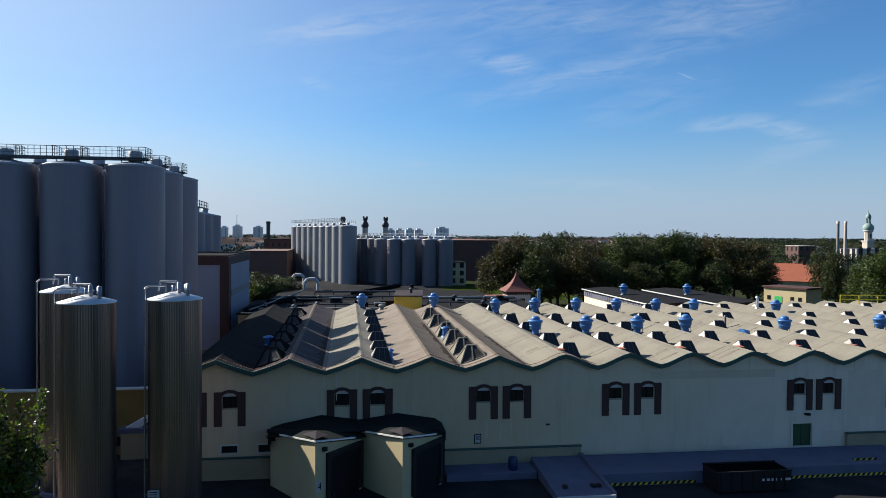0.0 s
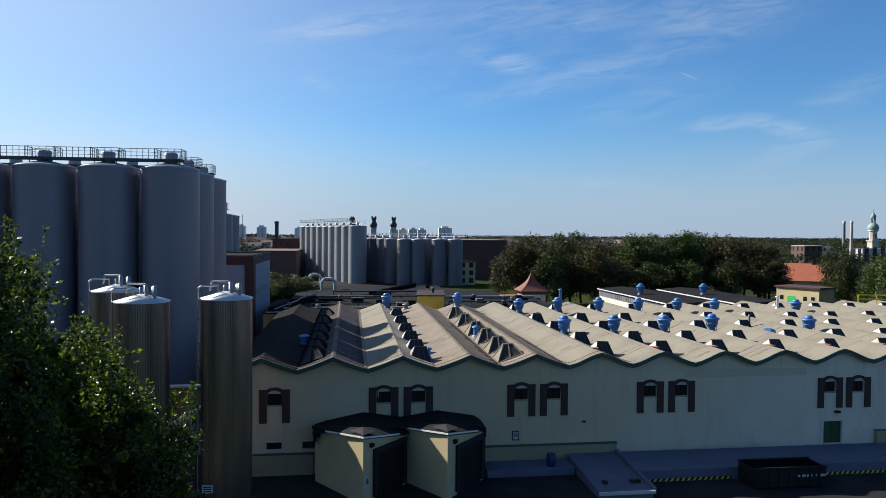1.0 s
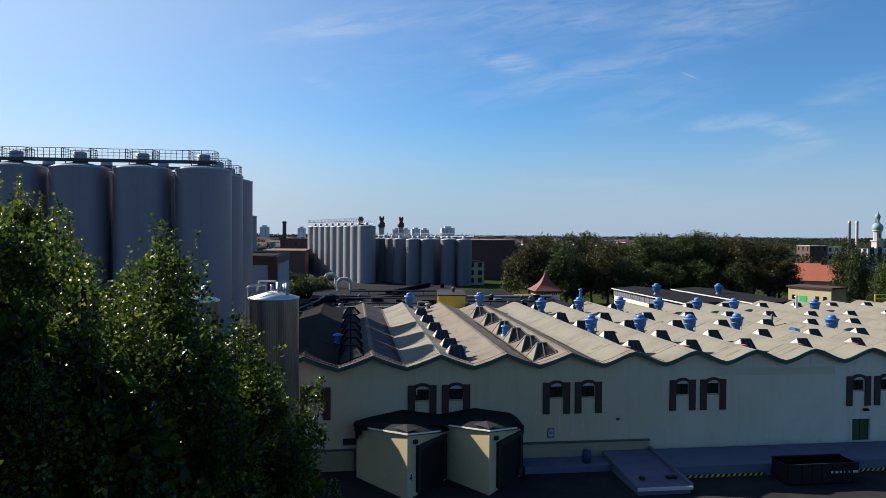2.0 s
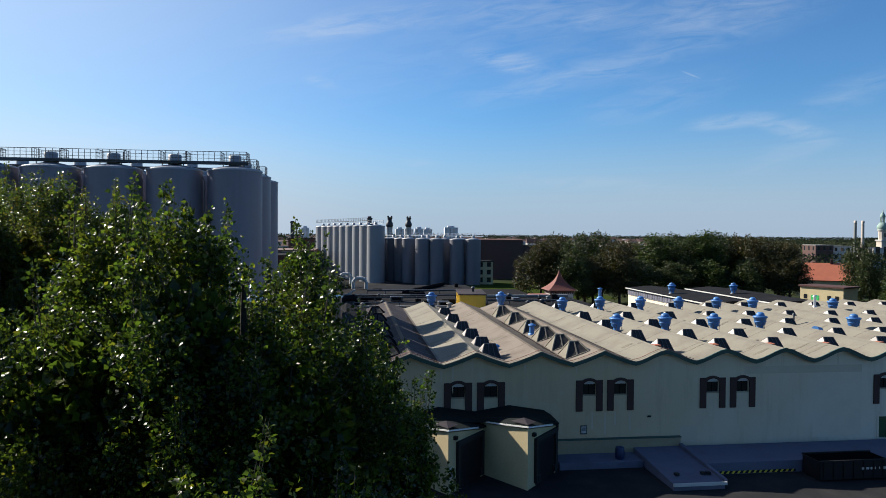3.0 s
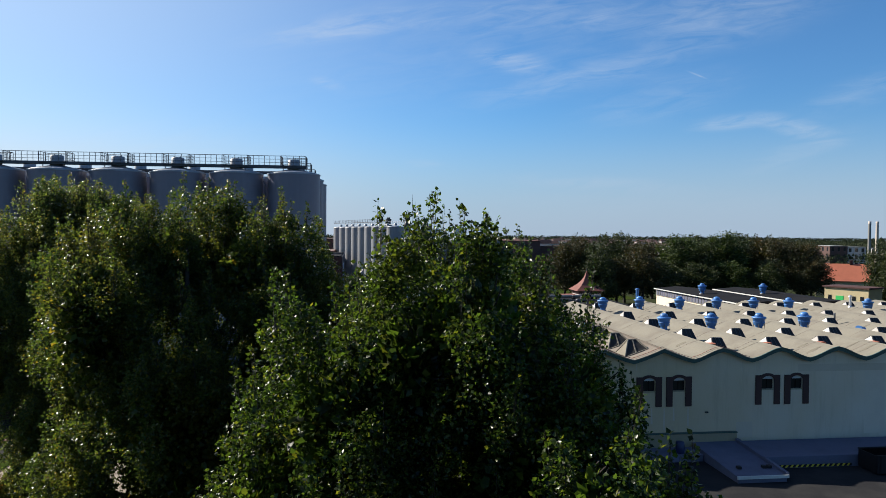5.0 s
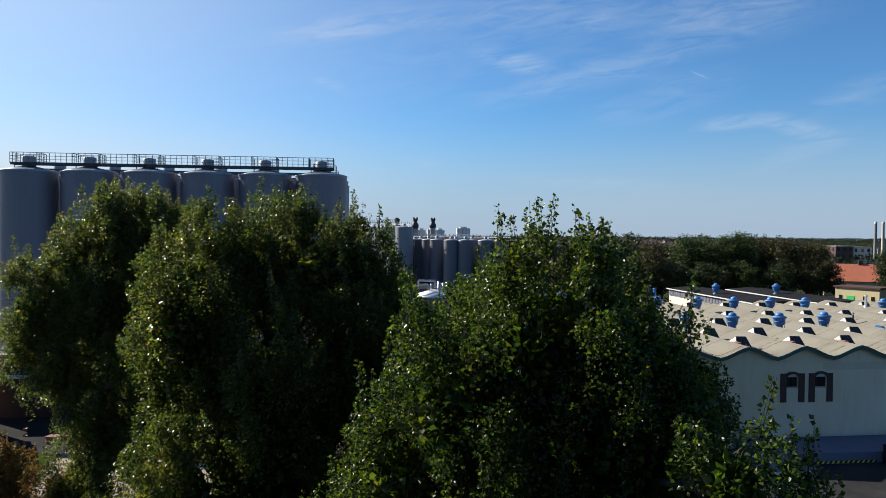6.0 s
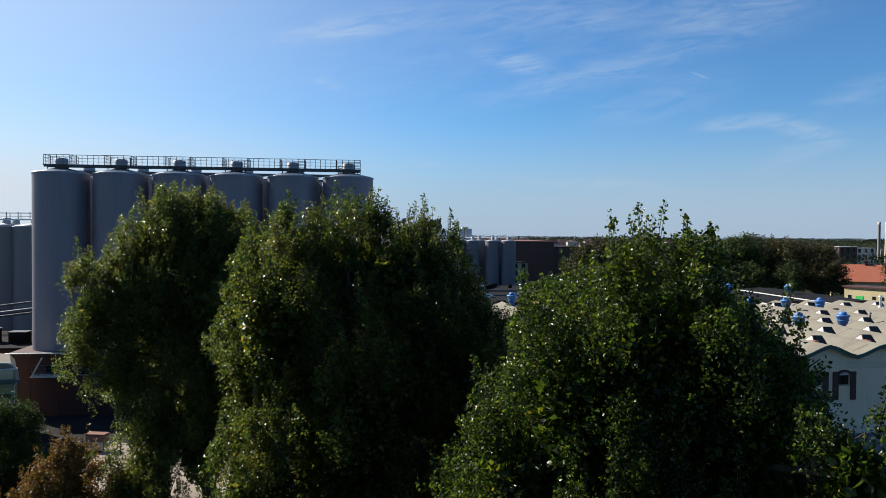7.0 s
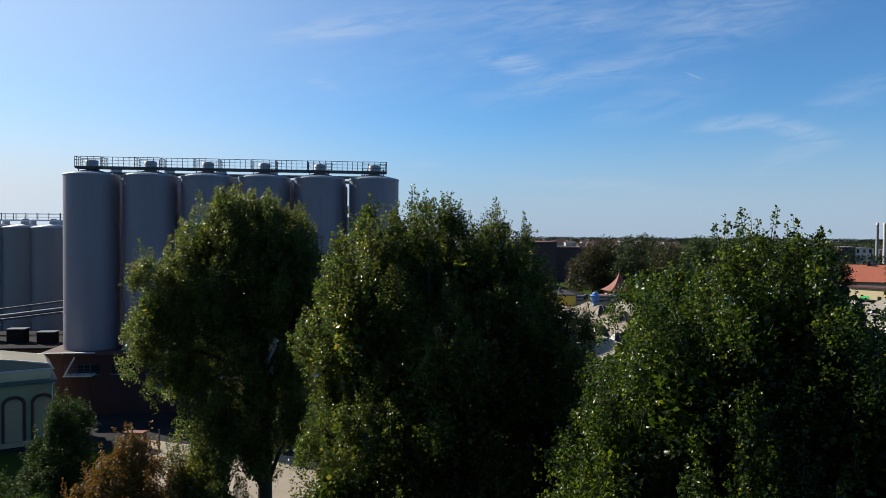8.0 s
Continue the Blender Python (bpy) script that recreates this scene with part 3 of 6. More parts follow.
def hall_window(x):
    """Brown pilasters and arch round a dark pane with a pale lunette; the lower part is walled up."""
    w = part("window", Geo().box(x + 0.68, FY + 0.22, 5.87, x + 1.98, FY + 0.25, 6.95), M_pane, hall, "dark pane under a brown arch")
    for a, b in ((x, x + 0.66), (x + 2.0, x + 2.66)):
        part("pilaster", Geo().bev(a, FY - 0.12, 4.32, b, FY, 7.3, 0.02), M_brown, w)
    arc = [(x + 1.33 + 0.98 * math.sin(t), 6.78 + 0.72 * math.cos(t)) for t in [math.radians(d) for d in range(-62, 63, 12)]]
    inn = [(x + 1.33 + 0.74 * math.sin(t), 6.62 + 0.62 * math.cos(t)) for t in [math.radians(d) for d in range(62, -63, -12)]]
    part("arch_band", Geo().prism(arc + inn, FY - 0.14, FY + 0.02), M_brown, w)
    lun = [(x + 1.33 + 0.64 * math.sin(t), 6.66 + 0.52 * math.cos(t)) for t in [math.radians(d) for d in range(-60, 61, 15)]]
    part("lunette", Geo().prism(lun, FY - 0.04, FY), M_offwhite, w, "pale arched panel")
    part("window_bar", Geo().box(x + 1.30, FY + 0.17, 5.9, x + 1.36, FY + 0.215, 6.92), M_black_and_shade, w)
    part("window_sill", Geo().box(x + 0.66, FY - 0.05, 5.79, x + 2.0, FY + 0.2, 5.866), M_wall_low, w)


for w in WINDOWS:
    hall_window(w)
door = part("door", Geo().box(DOOR_X0, FY + 0.2, 0.8, DOOR_X1, FY + 0.26, 3.0), M_green, hall, "dark green double door, closed")
for a, b, c, d in ((DOOR_X0 - 0.22, DOOR_X0, 0.8, 3.2), (DOOR_X1, DOOR_X1 + 0.25, 0.8, 3.2), (DOOR_X0, DOOR_X1, 3.0, 3.2)):
    part("door_frame", Geo().box(a, FY - 0.05, c, b, FY - 0.002, d), M_wall_pale, door, "pale painted surround")
part("door_leaf_joint", Geo().box((DOOR_X0 + DOOR_X1) / 2 - 0.02, FY + 0.18, 0.8, (DOOR_X0 + DOOR_X1) / 2 + 0.02, FY + 0.2, 3.0), M_black, door)
for a, b in ((-9.74, -8.4), (-6.6, -5.2)):
    w = part("cellar_window", Geo().box(a, FY + 0.2, 1.95, b, FY + 0.23, 2.6), M_glass, hall)
    for q in ((a - 0.12, 1.83, b + 0.12, 1.95), (a - 0.12, 2.6, b + 0.12, 2.72), (a - 0.12, 1.95, a, 2.6), (b, 1.95, b + 0.12, 2.6)):
        part("window_frame", Geo().box(q[0], FY - 0.05, q[1], q[2], FY - 0.002, q[3]), M_white, w, "pale painted surround")
# projecting plinths with their teal cappings
for a, b, z in ((9.6, 22.5, 1.62), (49.4, 85.0, 1.95), (LEFT + 0.3, -5.6, 1.55)):
    part("plinth", Geo().bev(a, FY - 0.35, GZ, b, FY - 0.003, z, 0.02), M_wall_low, hall)
    part("plinth_capping", Geo().box(a - 0.04, FY - 0.42, z, b + 0.04, FY - 0.003, z + 0.09), M_teal, hall)
part("wall_lamp", Geo().bev(45.0, FY - 0.4, 3.85, 45.5, FY, 4.05, 0.04), M_black, hall)
part("wall_hook", Geo().bev(19.2, FY - 0.15, 3.6, 19.55, FY, 3.75, 0.03), M_black, hall)
sign = part("notice_board", Geo().bev(12.5, FY - 0.06, 2.1, 13.15, FY, 2.95, 0.02), M_black, hall, "small white notice in a black frame")
part("notice_sheet", Geo().box(12.58, FY - 0.075, 2.2, 13.07, FY - 0.062, 2.87), M_offwhite, sign)
for k in range(4):
    part("text_bar", Geo().box(12.64, FY - 0.082, 2.72 - 0.09 * k, 13.0, FY - 0.077, 2.76 - 0.09 * k), M_black, sign)
# repainted and damp areas of the plaster
for a, b, c, d, mt in ((36.6, 41.9, 1.1, 7.55, M_wall_pale), (29.2, 41.9, 7.6, 8.35, M_wall_grey), (46.9, 49.2, 1.0, 2.2, M_wall_pale),
                       (49.6, 53.2, 3.6, 8.1, M_wall_pale), (53.9, 60.0, 2.4, 8.2, M_wall_pale), (22.6, 24.3, 1.0, 2.6, M_wall_grey)):
    part("render_patch", Geo().box(a, FY - 0.005, c, b, FY - 0.001, d), mt, hall)
for k, x in enumerate((14.9, 17.4, 13.6, 15.9)):
    part("damp_streak", Geo().prism([(x, 4.2), (x + 0.1, 4.2), (x + 0.16, 2.0 + 0.3 * k), (x - 0.05, 2.0 + 0.3 * k)], FY - 0.006, FY - 0.002), M_wall_grey, hall)

# rain-washed grime on the felt and running marks under the eaves
rs = random.Random(31)
for b in range(2, 17):
    for k in range(6):
        c = PK0 + b * BAY
        sd = rs.choice((-1, 1))
        y, w, u0, u1 = ROOF_Y0 + rs.uniform(0.8, 46), rs.uniform(0.10, 0.38), rs.uniform(0.04, 0.2), rs.uniform(0.28, 0.47)
        top_, n = [], 6
        for i in range(n + 1):
            x = c + sd * BAY * (u0 + (u1 - u0) * i / n)
            q = w * (0.45 + 0.55 * math.sin(math.pi * i / n)) * rs.uniform(0.75, 1.2)
            top_ += [(x, y - q, wave(x) + 0.014), (x, y + q, wave(x) + 0.014)]
        top_ += [(x, yy, z - 0.03) for x, yy, z in top_]
        m_ = 2 * n + 2
        f_ = [(2 * i, 2 * i + 2, 2 * i + 3, 2 * i + 1) for i in range(n)]
        f_ += [(2 * i, m_ + 2 * i, m_ + 2 * i + 2, 2 * i + 2) for i in range(n)] + [(2 * i + 1, 2 * i + 3, m_ + 2 * i + 3, m_ + 2 * i + 1) for i in range(n)]
        part("grime_mark", Geo().add(top_, f_ if sd > 0 else [tuple(reversed(q)) for q in f_]), M_roof_stain, hall)
for b, y1 in ((3, 92), (4, 80), (1, 98), (5, 70)):
    c = PK0 + (b + 0.5) * BAY
    v, f, y = [], [], ROOF_Y0 + 0.5
    while y < y1:
        w = rs.uniform(0.25, 0.75)
        v += [(c - 0.36 - w, y, wave(c - 0.36 - w) + 0.016), (c - 0.36, y, wave(c - 0.36) + 0.016)]
        y += rs.uniform(0.5, 1.4)
    f = [(2 * i, 2 * i + 1, 2 * i + 3, 2 * i + 2) for i in range(len(v) // 2 - 1)]
    part("valley_silt", Geo().add(v, f), M_silt, hall, "dark silt along the roof valley")
for k in range(14):
    x, w, z = rs.uniform(-12, 84), rs.uniform(0.04, 0.12), 0
    z = wave(x) - 0.55
    ln = rs.uniform(0.7, 2.8)
    part("running_mark", Geo().prism([(x - w, z), (x + w, z), (x + w * 0.4, z - ln), (x - w * 0.3, z - ln * 0.9)], FY - 0.0095, FY - 0.0065), M_wall_grey, hall)

# ---- roof lights ----
def skylight(mirror, frames, dim=False):
    """Tent-shaped roof light: pale gable towards the ridge, sloping glass with bars, hipped foot; dim paints shade into
    gable, bars and foot.
    """
    s = -1 if mirror else 1
    th = thing("roof_skylight", "tent-shaped roof light with dark wired glass and a pale gable" if not frames else "tent roof light with shade painted into its black frame" if dim else "cream-framed tent roof light with dark wired panes", "skylight", "roof lights of the hall")
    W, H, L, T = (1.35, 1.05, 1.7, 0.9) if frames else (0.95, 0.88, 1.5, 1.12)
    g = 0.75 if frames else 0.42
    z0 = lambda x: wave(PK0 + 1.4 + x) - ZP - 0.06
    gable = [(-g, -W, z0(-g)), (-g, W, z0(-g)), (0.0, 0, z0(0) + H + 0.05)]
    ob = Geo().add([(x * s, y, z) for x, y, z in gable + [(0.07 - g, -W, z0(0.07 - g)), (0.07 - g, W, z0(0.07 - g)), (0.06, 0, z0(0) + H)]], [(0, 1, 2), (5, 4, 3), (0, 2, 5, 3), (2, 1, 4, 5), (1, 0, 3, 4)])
    part("gable", ob, M_town if not frames else M_black_and_shade if dim else M_roof, th, "sheet gable blackened as if shaded" if dim else "pale sheet gable")
    for sd in (-1, 1):
        q = [(0.09 - g, sd * W, z0(0.09 - g)), (L, sd * W, z0(L)), (T, sd * 0.05, z0(0) + H - 0.02), (0.02, sd * 0.05, z0(0) + H)]
        n_ = Vector((0, sd * 0.62, 0.78)) * 0.05
        part("pane", Geo().add([(x * s, y, z) for x, y, z in q] + [(x * s, y + n_.y, z + n_.z) for x, y, z in q],
                               [(0, 1, 2, 3), (7, 6, 5, 4), (0, 4, 5, 1), (1, 5, 6, 2), (2, 6, 7, 3), (3, 7, 4, 0)]), M_glass_pale if frames and not dim else M_lens_glass, th, "dusty wired glass" if frames and not dim else "dark wired glass")
        bars = Geo()
        for t in ((0.0, 0.5, 1.0) if frames else (0.0, 0.35, 0.68, 1.0)):
            a, b = Vector(q[0]).lerp(Vector(q[1]), t) + n_, Vector(q[3]).lerp(Vector(q[2]), t) + n_
            bars.rod((a.x * s, a.y, a.z), (b.x * s, b.y, b.z), 0.085 if frames else 0.04, n=4)
        for t in (0.0, 1.0):
            a, b = Vector(q[0]).lerp(Vector(q[3]), t) + n_, Vector(q[1]).lerp(Vector(q[2]), t) + n_
            bars.rod((a.x * s, a.y, a.z), (b.x * s, b.y, b.z), 0.07 if frames else 0.03, n=4)
        part("glazing_frame", bars, M_roof if frames and not dim else M_black_and_shade if dim else M_rail, th)
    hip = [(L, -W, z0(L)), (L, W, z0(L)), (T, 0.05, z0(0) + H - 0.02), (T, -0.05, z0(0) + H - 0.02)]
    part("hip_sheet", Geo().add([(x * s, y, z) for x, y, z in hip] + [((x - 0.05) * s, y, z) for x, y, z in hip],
                                [(0, 1, 2, 3), (7, 6, 5, 4), (0, 4, 5, 1), (1, 5, 6, 2), (2, 6, 7, 3), (3, 7, 4, 0)]), M_black_and_shade if dim else M_roof if frames else M_frame, th)
    return th


ROWS_Y = (66.3, 73.3, 82.4, 91.2, 103.2)
# third kind: a copy blackened to look shaded, for bay 1
right_light, left_light, shade_toned_light = skylight(False, False), skylight(True, True), skylight(True, True, True)
first_r = first_l = first_d = True
for b in (1, 2, 4, *range(5, 17)):
    c = PK0 + b * BAY
    left = b in (1, 4)
    for k, y in enumerate((64.6, 69.4, 75.3, 82.0, 90.0, 98.5) if left or b == 2 else ROWS_Y):
        jit = random.Random(b * 10 + k).uniform(-0.25, 0.25)
        m = pose(c + (-1.5 if left else 1.4), y + jit, ZP, 0, 0, 0)
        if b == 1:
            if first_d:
                shade_toned_light.matrix_world, first_d = m, False
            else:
                copy_thing(shade_toned_light, m)
        elif left:
            if first_l:
                left_light.matrix_world, first_l = m, False
            else:
                copy_thing(left_light, m)
        elif first_r:
            right_light.matrix_world, first_r = m, False
        else:
            copy_thing(right_light, m)


def ventilator():
    th = thing("roof_ventilator", "blue painted roof ventilator with a bell-shaped cowl", "ventilator", "blue ventilators of the hall")
    part("base", Geo().lathe([(0.62, -0.9), (0.62, 0.10), (0.46, 0.24)], 16), M_rail, th, "dark tarred curb")
    part("neck", Geo().lathe([(0.44, 0.2), (0.42, 0.34), (0.42, 0.62), (0.52, 0.70)], 16), M_blue, th)
    part("cowl", Geo().lathe([(0.54, 0.68), (0.62, 0.78), (0.76, 1.56), (0.88, 1.62), (0.88, 1.74), (0.74, 1.82)], 20), M_blue, th)
    part("band", Geo().lathe([(0.69, 1.08), (0.73, 1.10), (0.74, 1.16), (0.70, 1.18)], 20), M_blue, th)
    part("cap", Geo().lathe([(0.50, 1.80), (0.52, 1.96), (0.45, 2.14), (0.26, 2.26), (0.03, 2.30)], 16), M_blue, th)
    for k in range(4):
        a = radians(45 + 90 * k)
        part("stay", Geo().rod((0.60 * math.cos(a), 0.60 * math.sin(a), 0.05), (0.66 * math.cos(a), 0.66 * math.sin(a), 0.95), 0.03, n=4), M_rail, th)
    return th


VENTS = [(3.2, 107), (14.1, 105.6), (22.9, 101.6), (28.8, 101.3), (34.8, 100), (41.3, 100.6), (47.8, 101), (54.5, 102), (23.1, 79.8), (29.1, 79.2), (35.3, 78.8), (41.2, 78.4), (54.7, 79.4),
         (66.2, 77.5), (67, 100), (72.6, 79)]
vent = ventilator()
for k, (x, y) in enumerate(VENTS):
    m = pose(x, y, wave(x) - 0.05, 0, 0, 37 * k)
    if k == 0:
        vent.matrix_world = m
    else:
        copy_thing(vent, m)


def stub_pipe(x, y, h, r, mat, label):
    th = thing("vent_pipe", label, "pipe", at=(x, y, wave(x)))
    part("pipe", Geo().lathe([(r, -0.3), (r, h)], 12), mat, th)
    part("hood", Geo().lathe([(r * 1.7, h + 0.08), (r * 1.5, h + 0.16), (0.03, h + 0.32)], 12), mat, th)
    part("collar", Geo().lathe([(r * 1.5, -0.3), (r * 1.5, 0.12), (r, 0.16)], 12), mat, th)


stub_pipe(5.1, 65.7, 0.8, 0.22, M_blue, "short blue vent pipe on the roof")
stub_pipe(12.2, 79.0, 1.0, 0.3, M_blue, "blue vent pipe beside a roof light")
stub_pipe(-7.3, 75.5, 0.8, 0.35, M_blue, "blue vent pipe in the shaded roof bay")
stub_pipe(31.6, 109, 2.6, 0.25, M_blue, "tall blue vent pipe at the back of the roof")
stub_pipe(63.8, 99.9, 1.6, 0.2, M_pipe, "pale metal vent pipe on the felt roof")
stub_pipe(6.3, 108.6, 0.6, 0.34, M_frame, "squat grey metal vent pipe on the felt roof")
stub_pipe(49.5, 84.0, 1.4, 0.12, M_rail, "thin dark vent pipe on the roof")

heap = thing("toppled_ventilator", "broken blue ventilator lying on the felt roof", "ventilator", at=(47.9, 76.6, wave(47.9) + 0.3), turn=25)
part("cowl", Geo().rod((-0.9, 0, 0.15), (0.5, 0.1, 0.05), 0.5, 0.32, 12), M_blue, heap)
part("plate", Geo().bev(-0.2, -0.9, -0.25, 1.5, -0.3, -0.1, 0.02), M_blue, heap)
part("plate", Geo().bev(0.3, 0.4, -0.3, 1.3, 1.0, -0.18, 0.02), M_blue, heap)


# ---- great silos on their brick house ----
SR, SX0, SPITCH, SZ0, SZ1 = 3.2, -58.2, 6.97, 3.3, 28.6


def great_silo():
    th = thing("storage_silo", "tall blue-grey cylindrical beer tank with a shallow cone roof", "silo", "great silos")
    part("shell", Geo().lathe([(SR, SZ0), (SR, SZ1)], 64), M_silo, th)
    for z in (12.9, 20.7):
        part("seam_band", Geo().lathe([(SR + 0.012, z), (SR + 0.012, z + 0.08)], 64), M_silo, th)
    part("roof", Geo().lathe([(SR + 0.06, SZ1 - 0.12), (SR + 0.06, SZ1 + 0.02), (SR - 0.35, SZ1 + 0.16), (0.8, SZ1 + 0.6), (0.05, SZ1 + 0.64)], 56), M_silo_top, th, "pale sheet cone roof")
    part("manhole", Geo().lathe([(0.75, SZ1 + 0.5), (0.75, SZ1 + 1.75), (0.68, SZ1 + 1.82), (0.05, SZ1 + 1.85)], 20), M_silo_top, th, "round top hatch housing")
    return th


silo = great_silo()
row_y = (84.5, 93.3, 102.5)
for j, y in enumerate(row_y):
    for i in range(6):
        m = pose(SX0 + SPITCH * i, y, 0, 0, 0, 0)
        if i == j == 0:
            silo.matrix_world = m
        else:
            copy_thing(silo, m)

POST = mesh_of("post", Geo().rod((0, 0, 0), (0, 0, 1.25), 0.035, n=5), M_rail)


def railing(parent, pts, step=1.2):
    """Handrail, knee rail and posts along a line; the posts are parts of their own."""
    for h, r in ((1.25, 0.035), (0.85, 0.022), (0.45, 0.022)):
        part("handrail", Geo().tube([(x, y, z + h) for x, y, z in pts], r, 5), M_rail, parent)
    for a, b in zip(pts, pts[1:]):
        a, b = Vector(a), Vector(b)
        k = max(1, round((b - a).length / step))
        for i in range(k + 1):
            p = part("post", POST, M_rail, parent)
            p.matrix_basis = Matrix.Translation(a.lerp(b, i / k))


DZ = SZ1 + 0.9
for j, y in enumerate(row_y):
    walkway = thing("roof_walkway", "dark steel walkway with railings over the silo tops", "walkway", "silo walkways")
    xa, xb = SX0 - 1.5, SX0 + 5 * SPITCH + 1.6
    part("deck", Geo().box(xa, y - 1.35, DZ, xb, y - 0.6, DZ + 0.1), M_rail, walkway)
    part("beam", Geo().box(xa, y - 1.40, DZ - 0.22, xb, y - 1.36, DZ + 0.12), M_rail, walkway)
    part("beam", Geo().box(xa, y - 0.58, DZ - 0.22, xb, y - 0.54, DZ + 0.12), M_rail, walkway)
    for i in range(6):
        c = SX0 + SPITCH * i
        part("platform", Geo().box(c - 1.5, y - 1.62, DZ - 0.02, c + 1.6, y + 1.1, DZ + 0.07), M_rail, walkway)
        if j == 0 or i == 5:
            railing(walkway, [(c - 1.45, y - 1.58, DZ), (c + 1.55, y - 1.58, DZ), (c + 1.55, y + 1.05, DZ), (c - 1.45, y + 1.05, DZ), (c - 1.45, y - 1.58, DZ)], 0.75)
        if i < 5 and j == 0:
            railing(walkway, [(c + 1.6, y - 1.35, DZ), (c + SPITCH - 1.5, y - 1.35, DZ)], 0.6)
        for q in (-1.2, 1.2):
            part("strut", Geo().rod((c + q, y - 1.0, SZ1 + 0.25), (c + q, y - 1.0, DZ), 0.06, n=5), M_rail, walkway)
for i in (4,):
    c = SX0 + SPITCH * (i + 0.5)
    th = thing("downpipe", "thin grey pipe running down between two silos", "pipe", "silo pipes")
    part("pipe", Geo().tube([(c, 84.2, 8.0), (c, 84.2, SZ1 - 1.2), (c - 0.5, 84.4, SZ1 - 0.4)], 0.08), M_silo_low, th)
    part("bracket", Geo().box(c - 0.5, 84.15, 18.0, c + 0.5, 84.3, 18.1), M_rail, th)

base = thing("silo_house", "dark red brick house carrying the great silos", "building")
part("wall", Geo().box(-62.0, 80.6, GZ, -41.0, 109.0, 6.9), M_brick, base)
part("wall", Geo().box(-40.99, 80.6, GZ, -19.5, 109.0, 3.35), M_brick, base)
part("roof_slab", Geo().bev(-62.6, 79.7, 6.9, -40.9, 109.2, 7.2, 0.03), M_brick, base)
part("roof_flashing", Geo().box(-62.65, 79.6, 7.2, -56.3, 80.0, 7.28), M_white, base)
for i in range(5):
    x = -58.6 + i * 4.0
    w = part("window", Geo().box(x, 80.52, 4.6, x + 2.6, 80.58, 5.7), M_glass, base)
    part("window_sill", Geo().box(x - 0.1, 80.4, 4.45, x + 2.7, 80.58, 4.6), M_concrete, w)
part("sign_plate", Geo().bev(-49.6, 80.5, 2.3, -48.7, 80.59, 3.2, 0.02), M_concrete, base)
part("wall_lamp", Geo().rod((-43.0, 80.6, 4.6), (-43.6, 79.4, 4.75), 0.08), M_pipe, base)
stair = thing("steel_landing", "pale steel landing with railing at the brick corner", "landing")
part("deck", Geo().box(-59.6, 79.0, 4.55, -56.4, 80.55, 4.7), M_white, stair)
part("brace", Geo().rod((-59.4, 79.1, 4.7), (-58.3, 79.1, 6.8), 0.1), M_white, stair)
part("upright", Geo().box(-59.7, 79.0, GZ, -59.55, 79.15, 7.2), M_brick, stair)
part("upright", Geo().box(-56.6, 79.0, GZ, -56.5, 79.15, 4.55), M_brick, stair)
railing(stair, [(-59.4, 79.1, 4.7), (-56.5, 79.1, 4.7)], 0.8)

trough = thing("red_container", "dull red steel container on four thin legs", "container", at=(-47.7, 66.4, GZ + 0.06), turn=-12)
part("body", Geo().bev(-1.0, -0.45, 0.85, 1.0, 0.45, 1.55, 0.04), M_brick_lit, trough)
part("lid", Geo().bev(-1.06, -0.5, 1.55, 1.06, 0.5, 1.66, 0.03), M_tile_dark, trough, "faded red lid")
for x in (-0.9, 0.9):
    for y in (-0.38, 0.38):
        part("leg", Geo().rod((x, y, 0), (x, y, 0.86), 0.05, n=6), M_rail, trough)
pole = thing("steel_post", "slim dark steel post at the roadway edge", "post", at=(-44.9, 64.6, GZ + 0.06))
part("shaft", Geo().rod((0, 0, 0), (0, 0, 2.2), 0.08, n=8), M_rail, pole)
part("cap", Geo().lathe([(0.11, 2.18), (0.11, 2.24), (0.03, 2.28)], 8), M_rail, pole)

annex = thing("yard_wall", "ochre painted yard wall with white coping behind the steel tanks", "wall")
part("wall", Geo().box(-40.0, 69.5, GZ, -14.2, 69.9, 6.0), M_ochre, annex)
part("wall", Geo().box(-40.0, 69.9, GZ, -39.6, 79.6, 6.0), M_ochre, annex)
part("coping", Geo().box(-40.2, 69.3, 6.0, -14.0, 70.05, 6.15), M_white, annex)
for x in (-21.0, -17.5):
    part("cellar_window", Geo().box(x, 69.42, 0.6, x + 1.5, 69.48, 1.5), M_glass, annex)
rack = thing("pipe_rack", "bundle of bright steel pipes leaning on a blue tray", "pipes")
for k in range(6):
    part("pipe", Geo().rod((-19.6 + 0.25 * k, 68.4, 2.6), (-15.4 + 0.1 * k, 68.9 + 0.08 * k, 5.0 + 0.18 * k), 0.11), M_pipe, rack)
part("tray", Geo().box(-20.2, 67.9, 2.2, -13.6, 69.3, 2.6), M_concrete, rack)
part("stand", Geo().box(-20.0, 68.0, GZ, -13.8, 69.2, 2.2), M_wall_low, rack)


